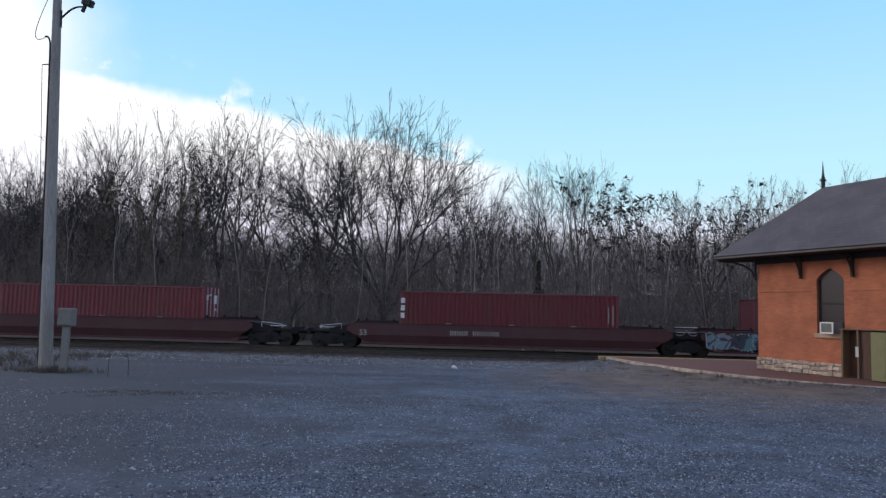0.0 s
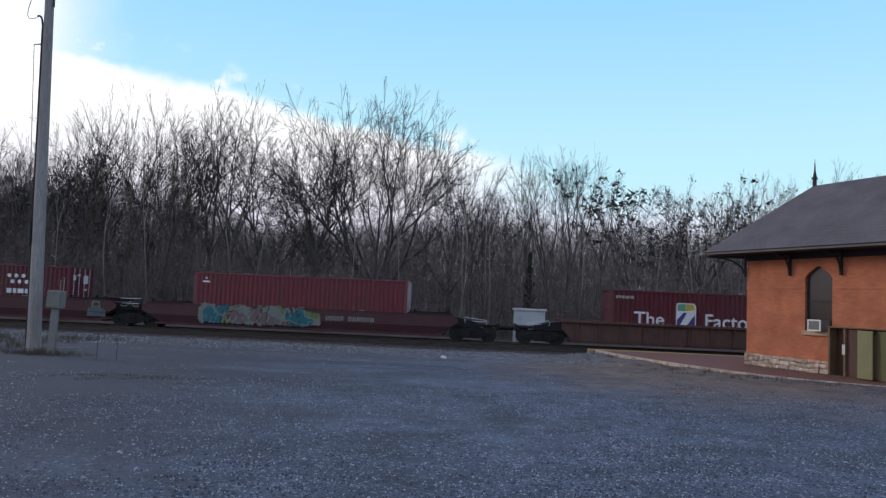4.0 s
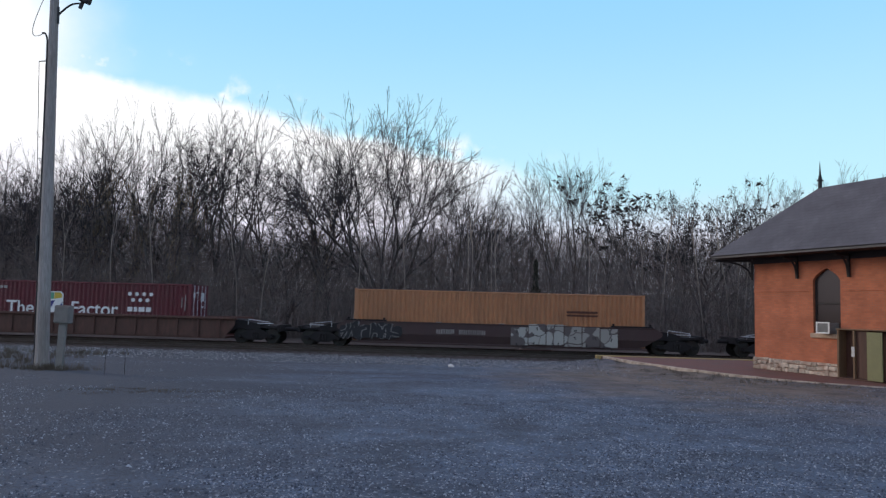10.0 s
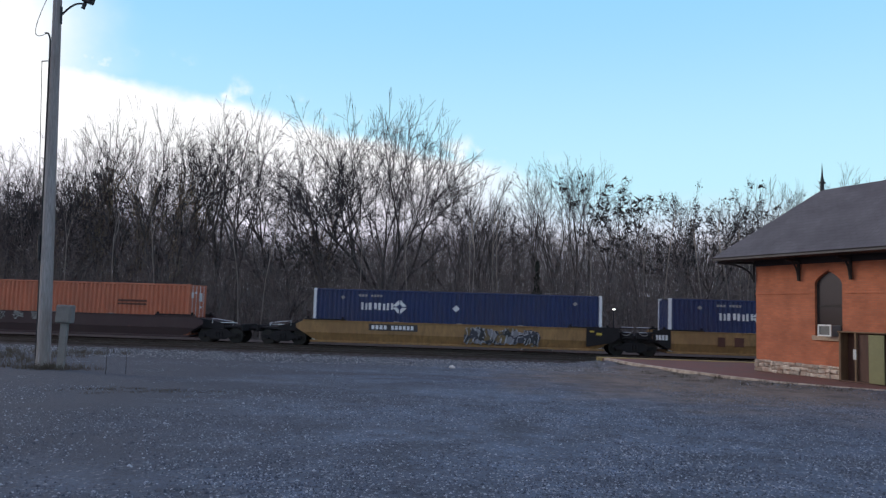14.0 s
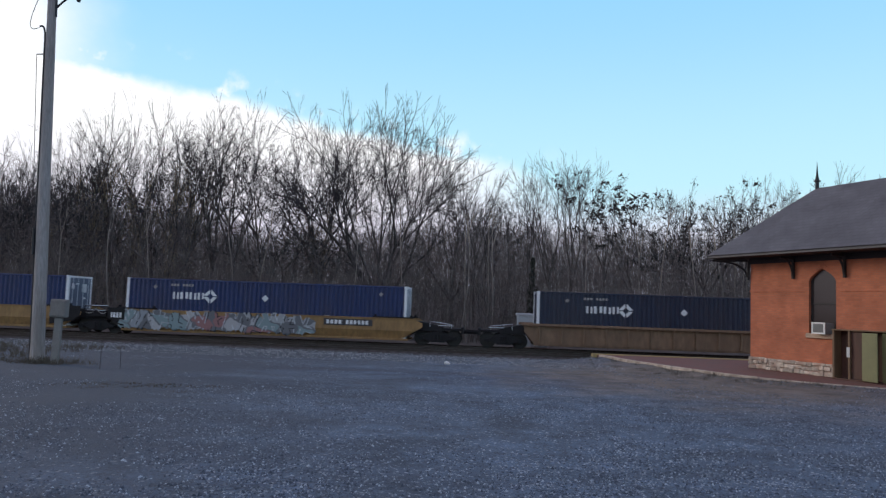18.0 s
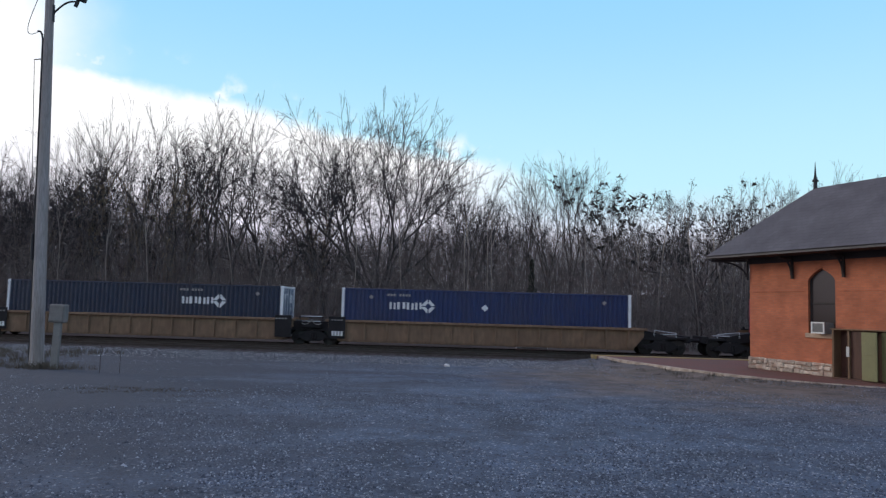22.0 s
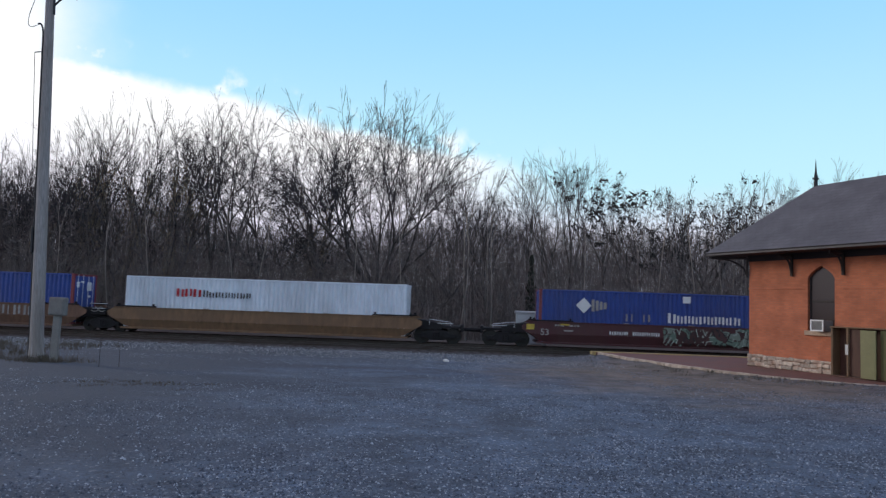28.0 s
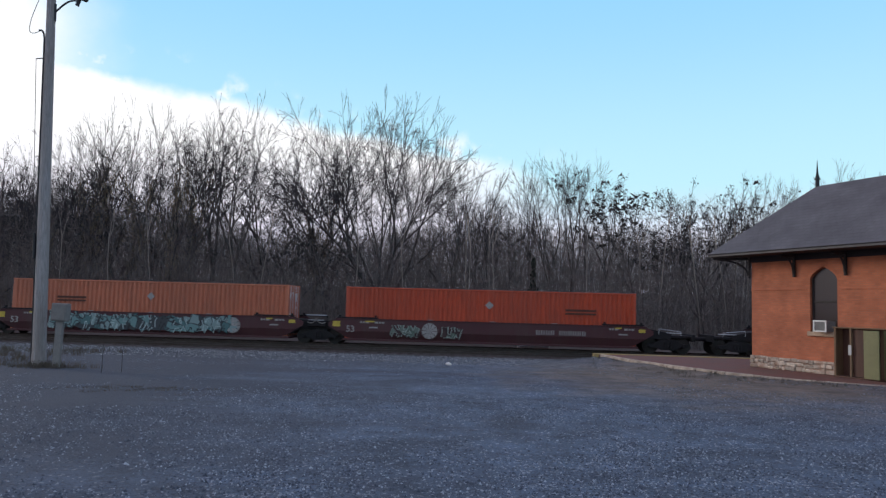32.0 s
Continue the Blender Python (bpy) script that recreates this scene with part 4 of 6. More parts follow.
def corrugated(length, z0, z1, y, inward, material, pitch=0.26, depth=0.08, swap=False):
    """A wall of pressed steel with upright folds, in the plane y (or the plane x if swapped)."""
    k = max(2, round(length / pitch))
    p = length / k
    xs, ys = [], []
    for i in range(k):
        for f, d in ((0.0, 0), (0.26, 0), (0.5, 1), (0.76, 1)):
            xs.append(-length / 2 + (i + f) * p)
            ys.append(y + inward * depth * d)
    xs.append(length / 2)
    ys.append(y)
    verts, faces = [], []
    for x, yy in zip(xs, ys):
        for z in (z0, z1):
            verts.append((yy, x, z) if swap else (x, yy, z))
    for i in range(len(xs) - 1):
        faces.append((2 * i, 2 * i + 2, 2 * i + 3, 2 * i + 1))
    me = mesh_of("panel", verts, faces, material)
    return me


FLOOR = 0.36


def container(s, length, coat, label, height=2.9, post="", end="", width=2.59):
    """A container that stands in its well: side and end panels of folded steel, posts, rails, castings, doors and lock rods."""
    c = rolling(tagged(new("shipping_container"), label, "container", "containers on the train"), s)
    h, w, z0, z1 = length / 2, width / 2, FLOOR, FLOOR + height
    k = (length, height, coat)
    body = P[coat]
    trim = P[post or coat]
    for sgn in (-1, 1):
        part("side_panel", cached(k + ("side", sgn), lambda: corrugated(length - 0.3, z0 + 0.16, z1 - 0.1, sgn * (w - 0.012), -sgn, body)), body, c)
        bm = bmesh.new()
        box(bm, -h + 0.15, h - 0.15, sgn * w - 0.05 * (sgn > 0) - 0.0, sgn * w + 0.05 * (sgn < 0), z1 - 0.1, z1 - 0.012, 0.012)
        part("top_rail", bm, body, c)
        bm = bmesh.new()
        box(bm, -h + 0.15, h - 0.15, min(sgn * w, sgn * (w - 0.06)), max(sgn * w, sgn * (w - 0.06)), z0, z0 + 0.16, 0.012)
        part("bottom_rail", bm, body, c)
        for ex in (-1, 1):
            def corner():
                bm = bmesh.new()
                box(bm, *sorted((ex * (h - 0.16), ex * h)), *sorted((sgn * (w - 0.16), sgn * (w + 0.004))), z0 + 0.118, z1 - 0.118, 0.015)
                return bm_mesh("corner_post", bm, trim)
            part("corner_post", cached(k + ("post", post, sgn, ex), corner), trim, c, ("white corner post" if post == "white_trim" else "red corner post") if post else "")
            for z in (z0, z1 - 0.118):
                def casting():
                    bm = bmesh.new()
                    box(bm, *sorted((ex * (h - 0.178), ex * (h + 0.004))), *sorted((sgn * (w - 0.162), sgn * (w + 0.006))), z, z + 0.118, 0.012)
                    return bm_mesh("corner_casting", bm, trim)
                part("corner_casting", cached(k + ("cast", post, sgn, ex, z), casting), trim, c)
    bm = bmesh.new()
    k2 = 12
    for i in range(k2):
        a = -h + 0.18 + (length - 0.36) * i / k2
        box(bm, a + 0.03, a + (length - 0.36) / k2 - 0.03, -w + 0.08, w - 0.08, z1 - 0.05, z1 - 0.02, 0.008)
    box(bm, -h + 0.02, h - 0.02, -w + 0.05, w - 0.05, z1 - 0.06, z1 - 0.045)
    part("roof", bm, body, c)
    part("end_panel", cached(k + ("end",), lambda: corrugated(width - 0.32, z0 + 0.1, z1 - 0.1, -h + 0.03, 1, body, swap=True)), body, c)
    face = P[end or coat]
    for sgn in (-1, 1):
        bm = bmesh.new()
        box(bm, h - 0.06, h - 0.01, *sorted((sgn * 0.01, sgn * (w - 0.165))), z0 + 0.12, z1 - 0.12, 0.01)
        door = part("door", bm, face, c)
        for y in (0.3, 0.85):
            bm = bmesh.new()
            rod(bm, (h + 0.01, sgn * y, z0 + 0.05), (h + 0.01, sgn * y, z1 - 0.05), 0.018, None, 6)
            part("lock_rod", bm, P["brake"], door)
    for y0, z, wd, ht in ((-0.95, 2.5, 0.3, 0.3), (-0.5, 2.75, 0.35, 0.1), (0.2, 2.3, 0.5, 0.5), (0.3, 1.9, 0.35, 0.12)):
        bm = bmesh.new()
        box(bm, h - 0.009, h - 0.005, y0, y0 + wd, z, z + ht)
        part("door_sticker", bm, P["lettering"], c)
    for a, b, name in ((z1 - 0.12, z1 - 0.015, "door_header"), (z0, z0 + 0.12, "door_threshold")):
        bm = bmesh.new()
        box(bm, h - 0.1, h, -w + 0.165, w - 0.165, a, b, 0.01)
        part(name, bm, trim, c)
    return c


def flat(name, shapes, material, parent, y, label=""):
    """Thin painted shapes (outlines of x, z) on the near side at the plane y."""
    for outline in shapes:
        bm = bmesh.new()
        prism(bm, outline, y - 0.004, y)
        bmesh.ops.recalc_face_normals(bm, faces=bm.faces[:])
        part(name, bm, material, parent, label)


def rect(x, z, w, h, slant=0.0):
    return [(x, z), (x + w, z), (x + w + slant, z + h), (x + slant, z + h)]


def bars(x, z, h, widths, gap=0.06):
    out = []
    for wd in widths:
        if wd > 0:
            out.append(rect(x, z, wd, h))
        x += abs(wd) + gap
    return out


def frames(x, z, h, widths, gap=0.09, stroke=0.075):
    """A row of plain upright bars, two for each worn character."""
    out = []
    for i, wd in enumerate(widths):
        if wd > 0.16:
            w = max(stroke, 0.36 * wd)
            out += [rect(x, z, w, h), rect(x + wd - 0.32 * wd, z + 0.1 * h * (i % 2), 0.32 * wd, h * 0.9)]
        elif wd > 0:
            out.append(rect(x, z, stroke, h))
        x += abs(wd) + gap
    return out


def ring(x, z, r, inner, sides=8, turn=0.0):
    """Pieces of a ring-shaped emblem."""
    out = []
    for i in range(sides):
        a, b = turn + 6.2832 * i / sides, turn + 6.2832 * (i + 0.86) / sides
        out.append([(x + inner * math.cos(a), z + inner * math.sin(a)), (x + r * math.cos(a), z + r * math.sin(a)), (x + r * math.cos(b), z + r * math.sin(b)), (x + inner * math.cos(b), z + inner * math.sin(b))])
    return out


def disc(x, z, r, sides=8, stretch=1.0):
    return [(x + r * math.cos(6.2832 * i / sides), z + stretch * r * math.sin(6.2832 * i / sides)) for i in range(sides)]


def lettered(text, x, z, size, material, parent, y, label=""):
    """Raised letters on the near side."""
    cu = bpy.data.curves.new("lettering", "FONT")
    cu.body, cu.size, cu.extrude = text, size, 0.003
    cu.offset = size * 0.012
    ob = new("lettering", cu)
    bpy.context.view_layer.update()
    me = bpy.data.meshes.new_from_object(ob.evaluated_get(bpy.context.evaluated_depsgraph_get()))
    bpy.data.objects.remove(ob)
    me.materials.append(material)
    ob = part("lettering", me, material, parent, label)
    ob.matrix_basis = pose(x, y - 0.004, z, 90, 0, 0)
    return ob


# ---- well cars ----
def side_outline(style):
    if style == "ribbed":
        return [(-8.75, 1.0), (-8.2, 0.34), (8.2, 0.34), (8.75, 1.0), (8.75, 1.32), (-8.75, 1.32)]
    return [(-9.0, 1.02), (-8.0, 0.4), (-7.4, 0.3), (7.4, 0.3), (8.0, 0.4), (9.0, 1.02), (9.0, 1.22), (8.6, 1.42), (-8.6, 1.42), (-9.0, 1.22)]


def truck_parts(car, x):
    """A two-axle truck under the end of a well."""
    truck = part("truck", cached(("bolster",), lambda: truck_bolster()), None, car, "greasy black two-axle truck")
    truck.location = (x, 0, 0)
    for sgn in (-1, 1):
        part("side_frame", cached(("frame", sgn), lambda: truck_frame(sgn)), None, truck)
    for wx in (-0.89, 0.89):
        ob = part("wheelset", cached(("wheelset",), lambda: wheelset_mesh()), None, truck, "worn steel wheels on one axle")
        ob.location = (wx, 0, WHEEL)
        TURNING.append((ob, wx))


def truck_bolster():
    bm = bmesh.new()
    box(bm, -0.22, 0.22, -1.1, 1.1, 0.42, 0.72, 0.03)
    return bm_mesh("truck", bm, P["truck"])


def truck_frame(sgn):
    bm = bmesh.new()
    outline = [(-1.12, 0.36), (-0.68, 0.36), (-0.36, 0.2), (0.36, 0.2), (0.68, 0.36), (1.12, 0.36), (1.12, 0.52), (0.72, 0.56), (0.42, 0.78), (-0.42, 0.78), (-0.72, 0.56), (-1.12, 0.52)]
    prism(bm, outline, *sorted((sgn * 0.98, sgn * 1.12)))
    for x in (-0.15, 0.0, 0.15):
        rod(bm, (x, sgn * 1.13, 0.3), (x, sgn * 1.13, 0.62), 0.06, None, 8)
    for x in (-0.89, 0.89):
        rod(bm, (x, sgn * 1.0, 0.42), (x, sgn * 1.2, 0.42), 0.11, None, 10)
    bmesh.ops.recalc_face_normals(bm, faces=bm.faces[:])
    return bm_mesh("side_frame", bm, P["truck"])


def wheelset_mesh():
    bm = bmesh.new()
    rod(bm, (0, -0.98, 0), (0, 0.98, 0), 0.085, None, 10)
    for sgn in (-1, 1):
        rod(bm, (0, sgn * 0.70, 0), (0, sgn * 0.73, 0), WHEEL + 0.03, None, 20)
        rod(bm, (0, sgn * 0.73, 0), (0, sgn * 0.83, 0), WHEEL, None, 20)
        rod(bm, (0, sgn * 0.83, 0), (0, sgn * 0.9, 0), 0.13, 0.1, 10)
        for i in range(5):
            a = 6.2832 * i / 5
            rod(bm, (0.27 * math.cos(a), sgn * 0.83, 0.27 * math.sin(a)), (0.27 * math.cos(a), sgn * 0.845, 0.27 * math.sin(a)), 0.05, None, 6)
    return bm_mesh("wheelset", bm, P["wheel"])


def well_car(s, style, coat, label, left, right):
    """A well car unit. left, right: 'joint' (the truck is shared with the next unit), 'end' (a coupler), 'none' (the next unit carries the shared truck)."""
    car = rolling(tagged(new("well_car"), label, "well car", "well cars of the train"), s)
    body = P[coat]
    for sgn in (-1, 1):
        def plate():
            bm = bmesh.new()
            if style == "ribbed":
                prism(bm, side_outline(style), *sorted((sgn * 1.42, sgn * 1.46)))
            else:
                prism(bm, [(-9.0, 1.02), (-8.6, 0.78), (8.6, 0.78), (9.0, 1.02), (9.0, 1.22), (8.6, 1.42), (-8.6, 1.42), (-9.0, 1.22)], *sorted((sgn * 1.42, sgn * 1.46)))
                skirt = bmesh.new()
                prism(skirt, [(-8.6, 0.778), (-8.0, 0.4), (-7.4, 0.28), (7.4, 0.28), (8.0, 0.4), (8.6, 0.778)], *sorted((sgn * 1.42, sgn * 1.46)))
                for v in skirt.verts:
                    v.co.y -= sgn * (0.778 - v.co.z) * 0.4
                join(bm, skirt)
            bmesh.ops.recalc_face_normals(bm, faces=bm.faces[:])
            return bm_mesh("side_plate", bm, body)
        side = part("side_plate", cached((style, coat, "plate", sgn), plate), body, car)
        if style == "ribbed":
            def sill():
                bm = bmesh.new()
                box(bm, -8.9, 8.9, *sorted((sgn * 1.40, sgn * 1.64)), 1.32, 1.46, 0.02)
                return bm_mesh("top_sill", bm, body)
            part("top_sill", cached((style, coat, "sill", sgn), sill), body, side)
            for i in range(14):
                x = -7.9 + i * 15.8 / 13
                def rib():
                    bm = bmesh.new()
                    box(bm, -0.045, 0.045, *sorted((sgn * 1.46, sgn * 1.59)), 0.36, 1.318, 0.01)
                    return bm_mesh("rib", bm, body)
                ob = part("rib", cached((style, coat, "rib", sgn), rib), body, side)
                ob.location.x = x
        else:
            def lip():
                bm = bmesh.new()
                box(bm, -8.6, 8.6, *sorted((sgn * 1.40, sgn * 1.50)), 1.42, 1.47, 0.012)
                return bm_mesh("edge_bar", bm, body)
            part("edge_bar", cached((style, coat, "lip", sgn), lip), body, side)
            def guide():
                bm = bmesh.new()
                box(bm, -1.15, 1.15, *sorted((sgn * 1.34, sgn * 1.5)), 1.472, 1.55, 0.02)
                for x in (-1.0, 1.0):
                    box(bm, x - 0.06, x + 0.06, *sorted((sgn * 1.36, sgn * 1.48)), 1.552, 1.66, 0.015)
                return bm_mesh("guide_bar", bm, P["truck"])
            for x in (-7.35, 7.35):
                part("guide_bar", cached(("guide", sgn), guide), None, side, "dark steel guide bar").location.x = x
            for x in (-3.3, 0.2, 3.6):
                def block():
                    bm = bmesh.new()
                    box(bm, -0.16, 0.16, *sorted((sgn * 1.42, sgn * 1.49)), 1.472, 1.51, 0.01)
                    return bm_mesh("lashing_block", bm, P["dim_lettering"])
                part("lashing_block", cached(("block", sgn), block), None, side, "small pale lashing block").location.x = x
            for i in range(7):
                x = -6.6 + i * 2.2
                def seam():
                    bm = bmesh.new()
                    box(bm, -0.02, 0.02, *sorted((sgn * 1.46, sgn * 1.468)), 0.80, 1.40)
                    return bm_mesh("seam", bm, body)
                ob = part("seam", cached((style, coat, "seam", sgn), seam), body, side)
                ob.location.x = x
    def floor():
        bm = bmesh.new()
        box(bm, -8.2, 8.2, -1.42, 1.42, 0.24, 0.34, 0.01)
        return bm_mesh("well_floor", bm, body)
    part("well_floor", cached((coat, "floor"), floor), body, car)
    for sgn, kind in ((-1, left), (1, right)):
        def deck():
            bm = bmesh.new()
            prism(bm, [(sgn * 8.2, 0.5), (sgn * 8.7, 0.8), (sgn * 10.1, 0.8), (sgn * 10.1, 1.08), (sgn * 9.6, 1.2), (sgn * 8.9, 1.32), (sgn * 8.2, 1.36)][::sgn], -1.0, 1.0)
            bmesh.ops.recalc_face_normals(bm, faces=bm.faces[:])
            return bm_mesh("end_deck", bm, P["truck"])
        part("end_deck", cached(("deck", sgn), deck), body, car)
        if kind in ("joint", "end"):
            truck_parts(car, sgn * 9.85)
        if kind == "end":
            def platform():
                bm = bmesh.new()
                box(bm, *sorted((sgn * 10.1, sgn * 11.25)), -0.95, 0.95, 0.86, 1.0, 0.02)
                box(bm, *sorted((sgn * 11.15, sgn * 11.3)), -1.3, 1.3, 0.7, 1.08, 0.02)
                rod(bm, (sgn * 11.3, 0, 0.82), (sgn * 11.85, 0, 0.82), 0.11, None, 8)
                return bm_mesh("end_platform", bm, P["truck"])
            part("end_platform", cached(("platform", sgn), platform), None, car)
            def hand_brake():
                bm = bmesh.new()
                rod(bm, (sgn * 9.4, -1.0, 1.36), (sgn * 10.6, -1.0, 1.22), 0.018, None, 6)
                rod(bm, (sgn * 9.4, -1.0, 1.05), (sgn * 9.4, -1.0, 1.36), 0.014, None, 6)
                rod(bm, (sgn * 10.6, -1.0, 1.0), (sgn * 10.6, -1.0, 1.22), 0.014, None, 6)
                return bm_mesh("handrail", bm, P["brake"])
            part("handrail", cached(("handrail", sgn), hand_brake), None, car, "pale steel handrail")
            def walkway():
                bm = bmesh.new()
                for i in range(5):
                    box(bm, *sorted((sgn * 9.3, sgn * 10.7)), -0.9 + i * 0.1, -0.84 + i * 0.1, 1.12, 1.15)
                return bm_mesh("walkway", bm, P["brake"])
            part("walkway", cached(("walkway", sgn), walkway), None, car, "pale steel grating")
        else:
            def coupling():
                bm = bmesh.new()
                box(bm, *sorted((sgn * 9.2, sgn * 9.8)), -1.25, -0.75, 0.95, 1.3, 0.03)
                rod(bm, (sgn * 9.1, -1.28, 1.55), (sgn * 9.75, -1.28, 1.55), 0.025, None, 6)
                rod(bm, (sgn * 9.1, -1.28, 1.2), (sgn * 9.1, -1.28, 1.55), 0.02, None, 6)
                return bm_mesh("brake_gear", bm, P["truck"])
            part("brake_gear", cached(("gear", sgn), coupling), None, car)
            def tread():
                bm = bmesh.new()
                box(bm, *sorted((sgn * 9.15, sgn * 9.8)), -1.34, -1.2, 1.57, 1.61, 0.008)
                box(bm, *sorted((sgn * 9.25, sgn * 9.7)), -1.3, -1.27, 1.3, 1.33, 0.006)
                return bm_mesh("tread", bm, P["brake"])
            part("tread", cached(("tread", sgn), tread), None, car, "pale steel step tread")
            def hose():
                bm = bmesh.new()
                last = None
                for i in range(9):
                    p = (sgn * (9.2 + 0.075 * i), -1.31, 1.2 - 0.16 * math.sin(i / 8 * math.pi) + 0.03 * i)
                    if last:
                        rod(bm, last, p, 0.018, None, 6)
                    last = p
                return bm_mesh("hose", bm, P["dim_lettering"])
            part("hose", cached(("hose", sgn), hose), None, car, "pale looped brake hose")
    return car


def spray(name, palette, scale):
    """Spray paint: cells of a few colours with dark outlines."""
    m = bpy.data.materials.new(name)
    m.use_nodes = True
    nt = m.node_tree
    n, link = nt.nodes.new, nt.links.new
    p = nt.nodes["Principled BSDF"]
    co, noi, mixv = n("ShaderNodeTexCoord"), n("ShaderNodeTexNoise"), n("ShaderNodeMix")
    noi.inputs["Scale"].default_value = 1.6
    link(co.outputs["Object"], noi.inputs["Vector"])
    mixv.data_type = "VECTOR"
    mixv.inputs[0].default_value = 0.35
    link(co.outputs["Object"], mixv.inputs[4])
    link(noi.outputs["Color"], mixv.inputs[5])
    v, e = n("ShaderNodeTexVoronoi"), n("ShaderNodeTexVoronoi")
    e.feature = "DISTANCE_TO_EDGE"
    for t in (v, e):
        t.inputs["Scale"].default_value = scale
        link(mixv.outputs[1], t.inputs["Vector"])
    sep, ramp = n("ShaderNodeSeparateColor"), n("ShaderNodeValToRGB")
    link(v.outputs["Color"], sep.inputs[0])
    link(sep.outputs[0], ramp.inputs[0])
    ramp.color_ramp.interpolation = "CONSTANT"
    el = ramp.color_ramp.elements
    while len(el) < len(palette):
        el.new(0.5)
    for i, c in enumerate(palette):
        el[i].position, el[i].color = i / len(palette), (*c, 1)
    line = n("ShaderNodeMapRange")
    line.inputs["From Min"].default_value, line.inputs["From Max"].default_value = 0.03, 0.05
    link(e.outputs["Distance"], line.inputs["Value"])
    x = n("ShaderNodeMix")
    x.data_type = "RGBA"
    link(line.outputs[0], x.inputs[0])
    x.inputs[6].default_value = (*palette[-1], 1)
    link(ramp.outputs[0], x.inputs[7])
    link(x.outputs[2], p.inputs["Base Color"])
    p.inputs["Roughness"].default_value = 0.6
    return m


def stroke_outline(p, q, w0, w1, cut):
    """A tapering slab of spray paint from p to q, its ends cut aslant."""
    dx, dz = q[0] - p[0], q[1] - p[1]
    n = math.hypot(dx, dz)
    ux, uz = dx / n, dz / n
    return [(p[0] + uz * w0 - ux * cut, p[1] - ux * w0 - uz * cut), (q[0] + uz * w1 + ux * cut, q[1] - ux * w1 + uz * cut),
            (q[0] - uz * w1 - ux * cut, q[1] + ux * w1 - uz * cut), (p[0] - uz * w0 + ux * cut, p[1] + ux * w0 + uz * cut)]


def slabs_of(k):
    """Criss-crossing slabs in a square of one by one, without meaning: leaning uprights, zigzags and hooks."""
    out, x = [], random.uniform(-0.15, 0.1)
    for i in range(k):
        nx = x + random.uniform(0.12, 0.5)
        up = i % 2
        out.append((x, 0.95 if up else 0.05, nx, random.uniform(0.0, 0.3) if up else random.uniform(0.7, 1.0)))
        x = nx - random.uniform(0.05, 0.3)
    mid = random.uniform(0.3, 0.7)
    out.append((random.uniform(-0.1, 0.3), mid, random.uniform(0.6, 1.1), mid + random.uniform(-0.3, 0.3)))
    return out


